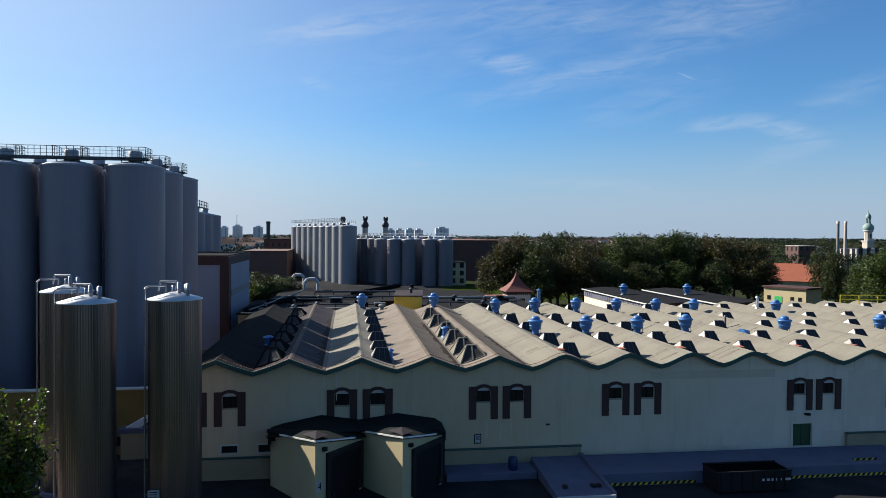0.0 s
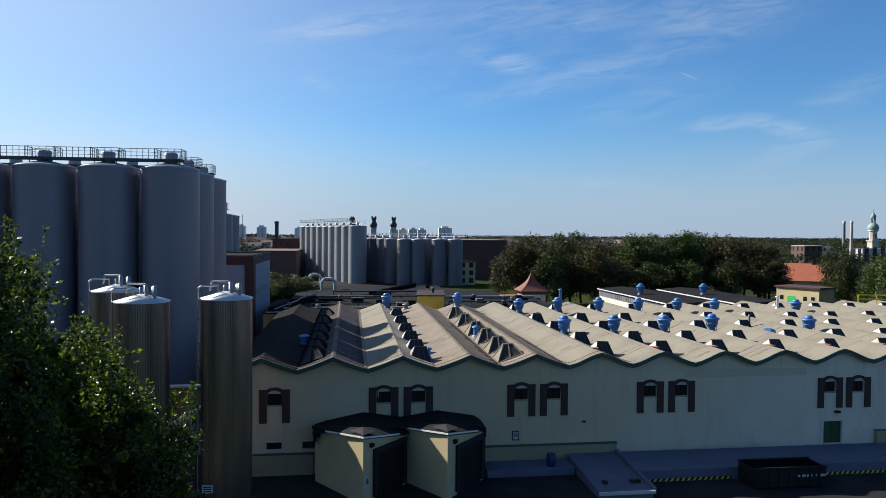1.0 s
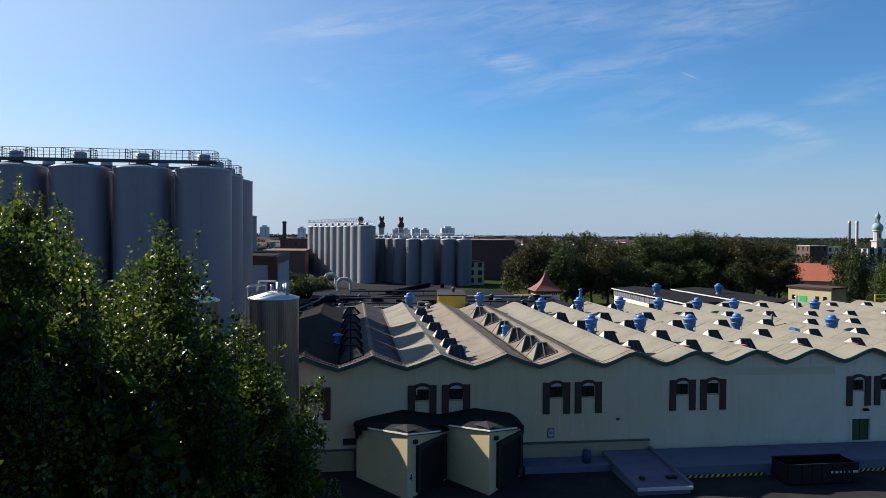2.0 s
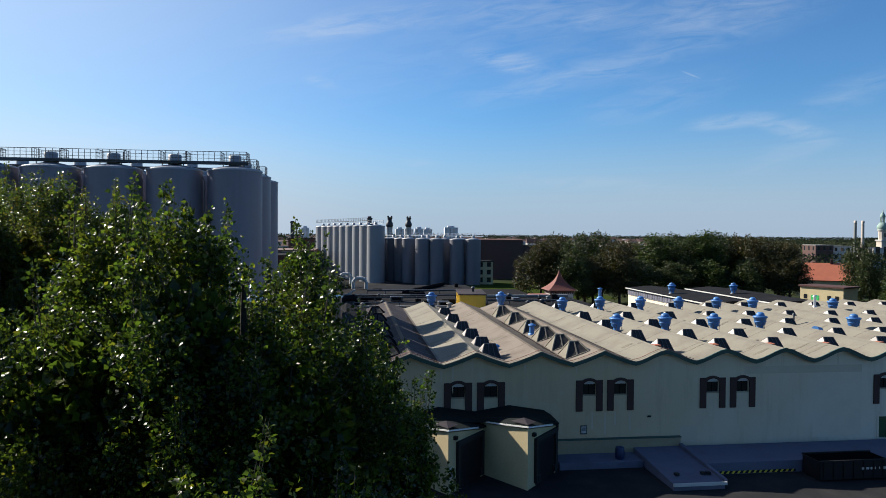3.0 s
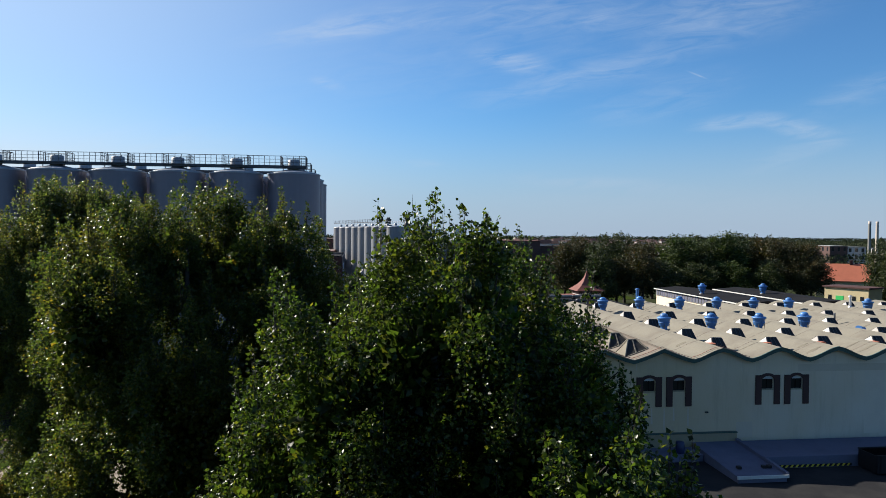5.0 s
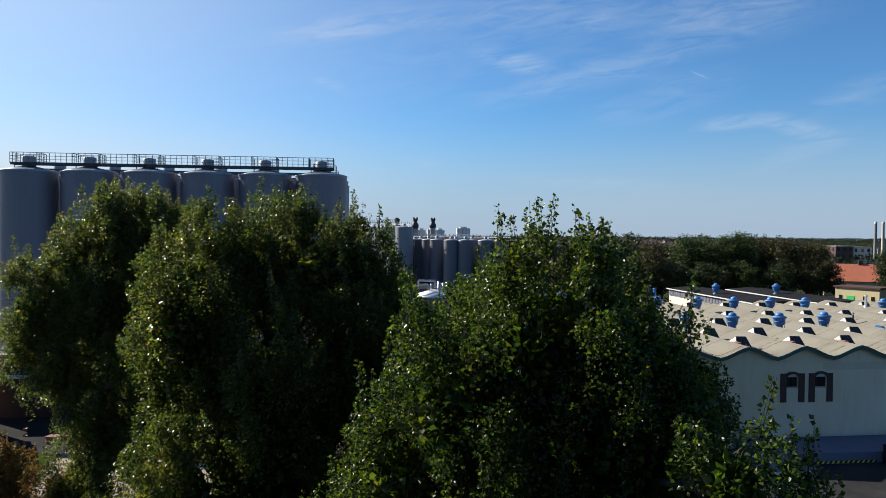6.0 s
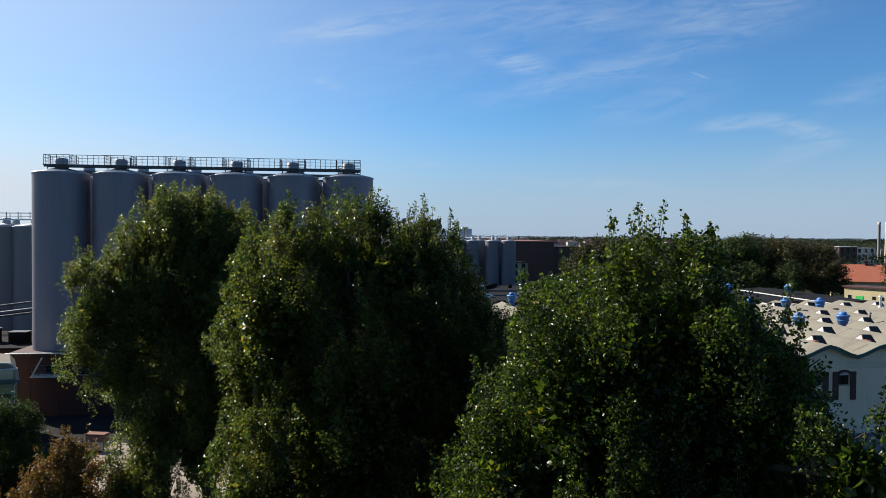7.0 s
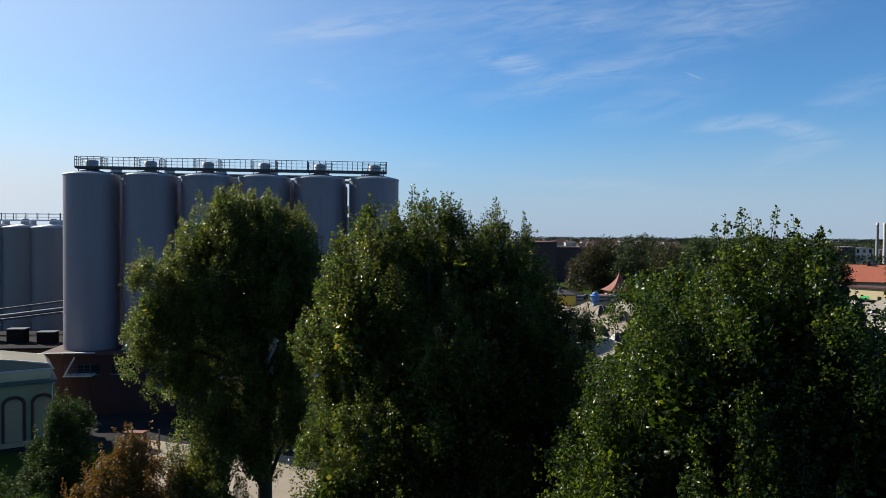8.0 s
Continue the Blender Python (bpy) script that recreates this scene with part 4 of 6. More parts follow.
# ---- three ribbed steel tanks ----
def steel_tank(x, y, r, top, label):
    th = thing("steel_tank", label, "tank", "ribbed steel tanks", at=(x, y, GZ))
    h = top - GZ
    n = 140
    rows = [(r, 0.0), (r, h * 0.24), (r, h * 0.5), (r, h * 0.76), (r, h)]
    part("cladding", Geo().lathe(rows, n, smooth=False, ribs=-0.035), M_steel, th, "vertically ribbed stainless cladding")
    for q in (0.24, 0.5, 0.76):
        part("seam_band", Geo().lathe([(r + 0.002, h * q - 0.012), (r + 0.005, h * q), (r + 0.002, h * q + 0.012)], 64), M_steel, th)
    part("top_cone", Geo().lathe([(r + 0.06, h - 0.06), (r + 0.07, h + 0.02), (0.35, h + 0.50), (0.03, h + 0.54)], 48), M_steel_top, th, "pale galvanised cone")
    for k, (px, py, ph) in enumerate(((0.35, -0.3, 1.15), (0.8, 0.1, 1.0), (1.05, -0.5, 1.1), (-0.2, 0.4, 0.9))):
        part("fitting", Geo().lathe([(0.13, h + 0.2), (0.13, h + 0.1 + ph * 0.5), (0.18, h + 0.12 + ph * 0.5), (0.18, h + 0.16 + ph * 0.5), (0.15, h + 0.18 + ph * 0.5), (0.15, h + 0.08 + ph), (0.04, h + 0.1 + ph)], 12, px, py), M_tube, th)
    part("vent_line", Geo().tube([(-0.6, -0.2, h + 0.5), (-0.6, -0.2, h + 1.0), (-r + 0.1, -0.55, h + 0.98), (-r - 0.12, -0.6, h + 0.8), (-r - 0.14, -0.6, 0.6)], 0.07), M_tube, th)
    part("vent_line", Geo().tube([(0.1, 0.5, h + 0.6), (0.1, 0.5, h + 1.25), (-1.3, 0.9, h + 1.25), (-1.45, 0.9, h + 0.5)], 0.08), M_tube, th)
    for k in range(8):
        part("bracket", Geo().box(-r - 0.22, -0.66, 1.5 + k * 1.9, -r + 0.02, -0.54, 1.58 + k * 1.9), M_steel, th)
    part("foot_ring", Geo().lathe([(r + 0.12, -0.1), (r + 0.12, 0.35), (r - 0.02, 0.4)], 48), M_concrete, th)
    return th


tank = steel_tank(-12.0, 54.9, 1.93, 16.05, "ribbed stainless tank with a pale cone top")
plate = part("label_plate", Geo().box(-1.5, -1.93, 1.7, -0.7, -1.80, 2.3), M_offwhite, tank, "small white plate with writing")
for k in range(3):
    part("text_bar", Geo().box(-1.42, -1.945, 1.80 + 0.17 * k, -0.8, -1.932, 1.87 + 0.17 * k), M_black, plate)
steel_tank(-18.15, 54.3, 1.97, 15.9, "ribbed stainless tank with pipework on its cone")
steel_tank(-21.9, 60.6, 1.97, 16.2, "ribbed stainless tank standing behind its neighbours")


# ---- loading docks ----
def dock_pod(x, y, number):
    """Oblique loading shelter: square house set cornerwise to the hall, its door on one side."""
    th = thing("dock_shelter", "cream oblique loading shelter with a black dock door", "dock shelter", "dock shelters", at=(x, y, GZ))
    a, b, H = 4.0, 4.3, 5.35
    out = [(0, 0), (3.7, b), (3.4, 6.4), (-a, 6.4), (-a, 5.9)]
    drop = (0, -1.0, -1.0, -0.8, -0.8)
    wall = Geo().plan(out, 0, H)
    wall.v[5:] = [(px, py, H - 0.14 + dz) for (px, py), dz in zip(out, drop)]
    part("wall", wall, M_cream, th, "cream rendered walls")
    grow = [(0, -0.12), (4.0, b), (3.5, 6.5), (-a - 0.3, 6.5), (-a - 0.3, 5.8)]
    slab = Geo().plan(grow, H, H + 0.12)
    slab.v[:] = [(px, py, pz + drop[i % 5]) for i, (px, py, pz) in enumerate(slab.v)]
    part("roof_slab", slab, M_dark_green, th, "dark roof slab")
    for q, s, dz in (((4.0, b), 0.78, -1.0), ((-a - 0.3, 5.8), 0.72, -0.8)):
        e = Vector((q[0], q[1] + 0.12, dz)) * s
        o = Vector((0, 0.5, 0))
        c0, c1 = Vector((0, -0.19, H - 0.01)), Vector((0, -0.19, H - 0.01)) + e
        vs = [c0, c1, c1 + o, c0 + o]
        vs += [p + Vector((0, 0, 0.12)) for p in vs]
        fs = [(0, 1, 5, 4), (1, 2, 6, 5), (2, 3, 7, 6), (3, 0, 4, 7), (4, 5, 6, 7), (3, 2, 1, 0)]
        part("roof_edge", Geo().add(vs, fs if q[0] > 0 else [tuple(reversed(x_)) for x_ in fs]), M_edge_white, th, "white metal roof edge")
    v = [(px, py, H + 0.14 + dz) for (px, py), dz in zip(grow, drop)] + [(0.0, 2.2, H + 0.2)]
    part("roof", Geo().add(v, [(0, 1, 5), (1, 2, 5), (2, 3, 5), (3, 4, 5), (4, 0, 5)]), M_dark_green, th, "dark hipped roof")
    v = [(0, 0.1, H + 0.17), (1.0, 1.2, H + 0.17), (-1.1, 1.65, H + 0.17), (0.03, 1.5, H + 0.46)]
    part("roof_cap", Geo().add(v, [(0, 1, 3), (1, 2, 3), (2, 0, 3), (2, 1, 0)]), M_roof_mauve_and_shade, th, "grey sheet cap over the corner")
    d = Vector((3.7, b, 0)).normalized()
    nrm = Vector((d.y, -d.x, 0))

    def panel(name, s0, s1, z0, z1, o0, o1, mat, parent, label=""):
        vs = [d * s + nrm * o + Vector((0, 0, z)) for s, o, z in ((s0, o0, z0), (s1, o0, z0), (s1, o1, z0), (s0, o1, z0), (s0, o0, z1), (s1, o0, z1), (s1, o1, z1), (s0, o1, z1))]
        return part(name, Geo().add(vs, [(0, 1, 2, 3), (7, 6, 5, 4), (0, 4, 5, 1), (1, 5, 6, 2), (2, 6, 7, 3), (3, 7, 4, 0)]), mat, parent, label)

    dr = panel("dock_door", 1.5, 5.2, 0.05, 4.0, 0.002, 0.06, M_black, th, "black dock door")
    panel("door_curtain", 1.2, 1.55, 0.3, 4.15, 0.002, 0.28, M_rubber, dr)
    panel("door_curtain", 5.15, 5.5, 0.3, 4.15, 0.002, 0.28, M_rubber, dr)
    panel("head_curtain", 1.55, 5.15, 3.75, 4.15, 0.002, 0.28, M_rubber, dr)
    panel("bumper", 1.6, 1.9, 0.35, 0.9, 0.002, 0.35, M_rubber, dr)
    panel("bumper", 4.8, 5.1, 0.35, 0.9, 0.002, 0.35, M_rubber, dr)
    lamp = panel("lamp_box", 0.75, 1.1, 4.42, 4.72, 0.002, 0.28, M_black, th)
    panel("lamp_face", 0.8, 1.05, 4.47, 4.67, 0.282, 0.30, M_glass, lamp)
    if number:
        pl = panel("number_plate_board", 0.15, 0.75, 1.3, 2.2, 0.002, 0.03, M_offwhite, th, "white board with a black digit")
        cu = bpy.data.curves.new("dock_digit", "FONT")
        cu.body, cu.size, cu.extrude = number, 0.85, 0.008
        tx = new("dock_digit", cu)
        cu.materials.append(M_black)
        tx.parent = pl
        p = d * 0.25 + nrm * 0.045
        tx.matrix_basis = Matrix.Translation((p.x, p.y, 1.45)) @ Matrix.Rotation(math.atan2(d.y, d.x), 4, "Z") @ Matrix.Rotation(radians(90), 4, "X")
    return th


dock_pod(-1.37, 53.7, "4")
dock_pod(5.4, 54.0, "")
canopy = thing("dock_canopy", "dark green double-gabled canopy over the docks", "canopy")
for back, front in (([(-5.5, 4.15), (-4.5, 4.45), (-1.2, 5.1), (2.14, 4.6)], [(-5.6, 58.7, 4.1), (-4.6, 57.9, 4.4), (-1.35, 56.4, 4.98), (2.14, 57.9, 4.6)]),
                    ([(2.16, 4.6), (5.5, 5.1), (8.85, 4.55), (9.5, 4.15)], [(2.16, 57.9, 4.6), (5.4, 56.6, 4.98), (8.7, 58.0, 4.5), (9.5, 58.8, 4.1)])):
    n = len(back)
    v = [(x, 61.55, z) for x, z in back] + front
    v += [(x, y, z - 0.08) for x, y, z in v]
    f = [(i, i + n, i + n + 1, i + 1) for i in range(n - 1)] + [(i + 1 + 2 * n, i + n + 1 + 2 * n, i + n + 2 * n, i + 2 * n) for i in range(n - 1)]
    f += [(i + n, i + 3 * n, i + 1 + 3 * n, i + 1 + n) for i in range(n - 1)]
    part("canopy_roof", Geo().add(v, f), M_dark_green, canopy)
part("canopy_fascia", Geo().box(-5.4, 58.9, 3.7, 9.4, 59.0, 4.1), M_dark_green, canopy)
part("canopy_side", Geo().box(9.3, 58.8, 3.3, 9.5, 61.5, 4.1), M_dark_green, canopy)
part("canopy_side", Geo().box(-5.5, 58.8, 3.3, -5.3, 61.5, 4.1), M_dark_green, canopy)
part("corner_post", Geo().bev(9.2, 58.6, GZ, 9.4, 58.8, 4.1, 0.02), M_black, canopy)

solid("dock_platform", Geo().bev(22.3, 56.0, GZ - 0.1, 53.0, 61.2, 0.8, 0.03), M_concrete, "raised concrete loading platform along the hall", "platform", "structure")
solid("dock_step", Geo().bev(9.6, 58.6, GZ - 0.1, 17.6, 61.2, 0.35, 0.03), M_concrete, "low concrete step beside the docks", "platform", "structure")
ramp = thing("dock_leveller", "grey sloping steel loading ramp with a white front edge", "ramp")
part("plate", Geo().add([(17.7, 52.6, GZ), (22.25, 52.6, GZ), (22.25, 61.2, GZ), (17.7, 61.2, GZ), (17.7, 52.6, 0.25), (22.25, 52.6, 0.25), (22.25, 61.2, 0.8), (17.7, 61.2, 0.8)],
                         [(3, 2, 1, 0), (4, 5, 6, 7), (0, 1, 5, 4), (1, 2, 6, 5), (2, 3, 7, 6), (3, 0, 4, 7)]), M_concrete, ramp)
part("front_edge", Geo().box(17.6, 52.45, 0.1, 22.4, 52.59, 0.36), M_white, ramp)
part("kerb", Geo().add([(22.25, 52.7, 0.0), (22.55, 52.7, 0.0), (22.55, 61.1, 0.6), (22.25, 61.1, 0.6), (22.25, 52.7, 0.5), (22.55, 52.7, 0.5), (22.55, 61.1, 1.1), (22.25, 61.1, 1.1)],
                        [(3, 2, 1, 0), (4, 5, 6, 7), (0, 1, 5, 4), (1, 2, 6, 5), (2, 3, 7, 6), (3, 0, 4, 7)]), M_concrete, ramp)
for xs in (21.0, 21.5, 18.6):
    part("dock_bumper", Geo().box(xs, 54.2, 0.4, xs + 0.35, 54.6, 0.62), M_rubber, ramp)


def hazard_strip(name, x0, x1, y, z0, z1):
    th = thing(name, "black and yellow striped warning strip on the platform edge", "warning strip")
    part("backing", Geo().box(x0, y, z0, x1, y + 0.03, z1), M_black, th)
    k = int((x1 - x0) / 0.5)
    for i in range(k):
        a = x0 + i * (x1 - x0) / k
        part("stripe", Geo().prism([(a, z0), (a + 0.22, z0), (a + 0.40, z1), (a + 0.18, z1)], y - 0.006, y + 0.001), M_haz_y, th)


hazard_strip("warning_strip", 23.2, 31.0, 55.95, -0.22, 0.02)
hazard_strip("warning_strip", 37.5, 52.5, 55.95, -0.22, 0.02)
hazard_strip("warning_strip", 46.6, 49.0, 56.9, 0.82, 1.02)
skip = thing("waste_container", "long black steel waste container standing in the yard", "container", at=(34.8, 54.5, GZ))
L, W, H = 3.3, 1.2, 1.75
part("floor", Geo().box(-L, -W, 0.15, L, W, 0.25), M_black, skip)
for s in (-1, 1):
    part("side", Geo().box(-L, s * W - 0.04, 0.25, L, s * W + 0.04, H), M_black, skip)
    part("end", Geo().box(s * L - 0.04, -W + 0.04, 0.25, s * L + 0.04, W - 0.04, H), M_black, skip)
    part("top_rail", Geo().box(-L - 0.06, s * W - 0.08, H, L + 0.06, s * W + 0.08, H + 0.1), M_black, skip)
    part("skid", Geo().box(-L, s * 0.7 - 0.1, 0, L, s * 0.7 + 0.1, 0.15), M_black, skip)
    for i in range(7):
        part("stiffener", Geo().box(-L + 0.3 + i * 0.95, s * (W + 0.04), 0.25, -L + 0.42 + i * 0.95, s * (W + 0.12), H), M_black, skip)
part("cover", Geo().bev(-L + 0.05, -W + 0.05, H - 0.12, L - 0.05, W - 0.05, H - 0.02, 0.02), M_sheet_shade, skip, "black top sheet, coloured as if in shade")
for i, w in enumerate((0.28, 0.36, 0.22, 0.1, 0.1, 0.6)):
    part("text_bar", Geo().box(0.6 + i * 0.42, -W - 0.135, 1.0, 0.6 + i * 0.42 + w * 0.8, -W - 0.125, 1.2), M_offwhite, skip)
bin_ = thing("blue_barrel", "blue plastic barrel standing by the dock wall", "barrel", at=(15.6, 59.4, 0.35))
part("body", Geo().lathe([(0.36, 0.0), (0.42, 0.1), (0.44, 0.5), (0.42, 0.95), (0.36, 1.05)], 20), M_navy, bin_)
part("lid", Geo().lathe([(0.38, 1.04), (0.38, 1.1), (0.1, 1.14)], 20), M_navy, bin_)


# ---- behind the hall ----
def block(name, label, x0, y0, x1, y1, z1, wall, roof, category="building", rows=0, cols=0, parapet=0.25, win=(1.2, 1.4), sides=True, z0=GZ):
    """Flat-roofed building with rows of windows on the sides that face -y and -x."""
    th = thing(name, label, category)
    part("wall", Geo().box(x0, y0, z0, x1, y1, z1), wall, th)
    part("roof", Geo().bev(x0 - 0.25, y0 - 0.25, z1, x1 + 0.25, y1 + 0.25, z1 + parapet, 0.03), roof, th)
    for r in range(rows):
        z = z0 + (z1 - z0) * (r + 0.35) / rows
        for c in range(cols):
            x = x0 + (x1 - x0) * (c + 0.5) / cols
            w = part("window", Geo().box(x - win[0] / 2, y0 - 0.03, z, x + win[0] / 2, y0 - 0.002, z + win[1]), M_glass, th)
            part("window_sill", Geo().box(x - win[0] / 2 - 0.1, y0 - 0.12, z - 0.1, x + win[0] / 2 + 0.1, y0 - 0.002, z), M_concrete, w)
        if sides:
            k = max(1, round(cols * (y1 - y0) / max(1.0, x1 - x0)))
            for c in range(k):
                y = y0 + (y1 - y0) * (c + 0.5) / k
                part("window", Geo().box(x0 - 0.03, y - win[0] / 2, z, x0 - 0.002, y + win[0] / 2, z + win[1]), M_glass, th)
    return th


bw = thing("cladded_hall", "pale blue-white hall with dark brown corner band and roof band", "building")
part("wall", Geo().box(-46, 116, GZ, -18.2, 141, 15.9), M_bluewall, bw)
part("roof_band", Geo().box(-46.1, 115.85, 15.9, -18.05, 141.2, 17.3), M_brown, bw, "dark brown roof band")
part("corner_band", Geo().box(-19.4, 115.8, GZ, -18.0, 118.2, 15.89), M_brown, bw, "dark brown corner band")
part("window_band", Geo().box(-18.19, 119.5, 10.6, -18.12, 141.0, 11.6), M_frame, bw)
part("roof", Geo().box(-45.9, 116.1, 17.3, -18.3, 141, 17.45), M_roof_dark, bw)

# low flat roofs with ducts between the hall and the far silos
low_annex = block("flat_annex", "low dark flat-roofed annex with a pale roof edge behind the hall", -16, 112, 34, 134, 8.3, M_wall_low, M_roof_dark)
for x0, x1 in ((-15.5, -3.2), (-2.6, 8.2), (13.4, 33.6)):
    part("edge_flashing", Geo().box(x0, 111.7, 8.56, x1, 111.9, 8.68), M_white, low_annex, "pale metal roof edge")
block("flat_annex", "low flat-roofed service building with roof ducts", -14, 136, 20, 178, 7.6, M_brick, M_roof_dark)
block("flat_annex", "dark low service building", 22, 140, 36, 190, 5.5, M_wall_low, M_roof_dark)
yb = thing("yellow_plant_room", "yellow ribbed plant room with a grey roof on the flat annex", "plant room", at=(8.6, 113.0, 8.55), turn=-6)
part("wall", Geo().box(0, 0, 0, 4.4, 11.0, 2.4), M_yellow, yb)
part("roof", Geo().bev(-0.2, -0.2, 2.4, 4.6, 11.2, 2.58, 0.03), M_roof_mauve_and_shade, yb, "dark grey felt roof")
part("roof_vent", Geo().lathe([(0.22, 2.56), (0.22, 3.1), (0.36, 3.15), (0.3, 3.4), (0.05, 3.5)], 10, 2.6, 5.0), M_rail, yb)
for k in range(14):
    part("rib", Geo().box(-0.06, 0.25 + k * 0.77, 0.05, -0.002, 0.37 + k * 0.77, 2.35), M_yellow, yb)
for k in range(7):
    part("rib", Geo().box(0.25 + k * 0.6, -0.06, 0.05, 0.37 + k * 0.6, -0.002, 2.35), M_yellow, yb)


def duct(label, pts, r, mat=None):
    th = thing("roof_duct", label, "duct")
    for a, b in zip(pts, pts[1:]):
        part("duct_run", Geo().rod(a, b, r, n=10), mat or M_pipe, th)
    return th


duct("grey insulated duct over the flat roof", [(-13, 113.5, 9.0), (8, 113.5, 9.0)], 0.22, M_frame)
duct("grey pipe along the roof edge", [(14, 131, 9.1), (33, 131, 9.1)], 0.3, M_frame)
duct("grey pipe climbing the service building", [(-12, 137, 8.4), (-9.6, 143, 8.8), (-8.6, 150, 9.0)], 0.16, M_frame)
duct("grey pipe crossing the annex roof", [(-14.5, 113.2, 8.9), (-11.5, 124, 9.3), (-10.8, 133, 9.3), (2, 133.2, 9.2)], 0.14, M_frame)
duct("white goose-neck duct on the roof", [(-12.2, 172, 7.6), (-12.2, 172, 10.4), (-11.6, 172, 11.1), (-10.2, 172, 11.1), (-9.5, 172, 10.4), (-9.5, 172, 7.8)], 0.4, M_offwhite)
duct("white goose-neck duct on the roof", [(-9.0, 166, 7.6), (-9.0, 166, 9.6), (-8.3, 166, 10.4), (-6.6, 166, 10.4), (-5.9, 166, 9.6), (-5.9, 166, 7.8)], 0.4, M_offwhite)
# clutter on the flat roofs: pipe runs on stools, dark ducts and boxes
for k, (x0, x1, y, z, rr) in enumerate(((-9, 7, 119.5, 9.1, 0.12), (15, 31, 121.5, 9.2, 0.14), (-13, 5, 129.5, 9.1, 0.14), (-12, 18, 141, 8.5, 0.16), (-6, 16, 152, 8.6, 0.2))):
    th = thing("pipe_run", "grey pipe on low stools over the flat roof", "pipe run", "roof pipe runs")
    part("pipe", Geo().rod((x0, y, z), (x1, y, z), rr, n=8), M_rail, th)
    base_z = 8.55 if y < 134 else 7.85
    for i in range(int((x1 - x0) / 4) + 1):
        part("stool", Geo().box(x0 + 4 * i - 0.1, y - 0.15, base_z, x0 + 4 * i + 0.1, y + 0.15, z - rr), M_rail, th)
for k, (a, b) in enumerate((((-13, 126, 8.9), (-4, 133, 8.9)), ((-15, 113, 8.9), (-9, 133, 9.0)), ((-8, 137, 8.3), (6, 146, 8.3)), ((2, 150, 8.3), (14, 176, 8.3)))):
    duct("dark rectangular duct lying over the flat roof", [a, b], 0.45, M_black_and_shade)
rng = random.Random(17)
for k in range(16):
    x, y = (rng.uniform(-12, 9), rng.uniform(114, 131)) if k < 7 else (rng.uniform(21, 32), rng.uniform(115, 131)) if k < 10 else (rng.uniform(-11, 17), rng.uniform(138, 174))
    th = thing("roof_unit", "dark sheet-metal unit on the flat roof", "roof unit", "roof units", at=(x, y, 8.55 if y < 134 else 7.85))
    w, d, hh = rng.uniform(0.4, 1.2), rng.uniform(0.4, 1.0), rng.uniform(0.4, 1.1)
    part("body", Geo().bev(-w, -d, 0.12, w, d, hh, 0.04), M_rail if k % 4 == 0 else M_black_and_shade, th)
    part("plinth", Geo().box(-w * 0.9, -d * 0.9, 0, w * 0.9, d * 0.9, 0.12), M_black_and_shade, th)
    part("grille", Geo().box(-w * 0.7, -d - 0.03, hh * 0.3, w * 0.7, -d - 0.002, hh * 0.8), M_black_and_shade, th)
rng = random.Random(5)
for k in range(14):
    x, y = rng.uniform(-13, 30), rng.uniform(114, 132)
    if 8 < x < 20 and y > 110:
        continue
    th = thing("roof_fan", "small grey roof fan housing", "fan housing", "roof fans", at=(x, y, 8.55))
    s = rng.uniform(0.3, 0.6)
    part("curb", Geo().bev(-s, -s, 0, s, s, 0.5, 0.03), M_black_and_shade, th)
    part("hood", Geo().lathe([(s * 0.7, 0.5), (s * 0.7, 0.8), (s * 0.9, 0.9), (0.05, 1.15)], 14), M_rail if k % 3 else M_frame, th)


def monitor_shed(x0, y0, x1, y1, ztop, label):
    th = thing("long_shed", label, "shed")
    part("wall", Geo().box(x0 + 0.3, y0, GZ, x1 - 0.3, y1, ztop - 1.7), M_wall, th)
    part("clerestory", Geo().box(x0 + 0.15, y0 + 0.1, ztop - 1.7, x1 - 0.15, y1 - 0.1, ztop - 0.25), M_frame, th, "glazed clerestory strip")
    n = int((y1 - y0) / 1.2)
    for k in range(n):
        y = y0 + 0.3 + k * (y1 - y0 - 0.5) / n
        part("pane", Geo().box(x0 + 0.08, y, ztop - 1.55, x0 + 0.148, y + 0.85, ztop - 0.4), M_concrete, th, "pale wired pane")
    part("roof", Geo().add([(x0 - 0.3, y0 - 0.3, ztop - 0.1), ((x0 + x1) / 2, y0 - 0.3, ztop + 0.35), (x1 + 0.3, y0 - 0.3, ztop - 0.1), (x0 - 0.3, y1, ztop - 0.1), ((x0 + x1) / 2, y1, ztop + 0.35), (x1 + 0.3, y1, ztop - 0.1),
                            (x0 - 0.3, y0 - 0.3, ztop - 0.25), (x1 + 0.3, y0 - 0.3, ztop - 0.25), (x0 - 0.3, y1, ztop - 0.25), (x1 + 0.3, y1, ztop - 0.25)],
                           [(0, 1, 4, 3), (1, 2, 5, 4), (6, 7, 2, 1, 0), (8, 3, 4, 5, 9), (6, 0, 3, 8), (7, 9, 5, 2), (6, 8, 9, 7)]), M_roof_dark, th)
    part("roof_edge", Geo().box(x0 - 0.4, y0 - 0.3, ztop - 0.28, x0 - 0.31, y1, ztop - 0.06), M_white, th)
    return th


monitor_shed(54.2, 116, 64.5, 153, 9.1, "long shed with dark roof and sunlit clerestory")
monitor_shed(67.2, 116, 78.0, 150, 9.1, "second long shed with dark roof and sunlit clerestory")
block("low_shed", "low dark-roofed store between the sheds", 36, 118, 52, 128, 6.6, M_wall_low, M_roof_dark)
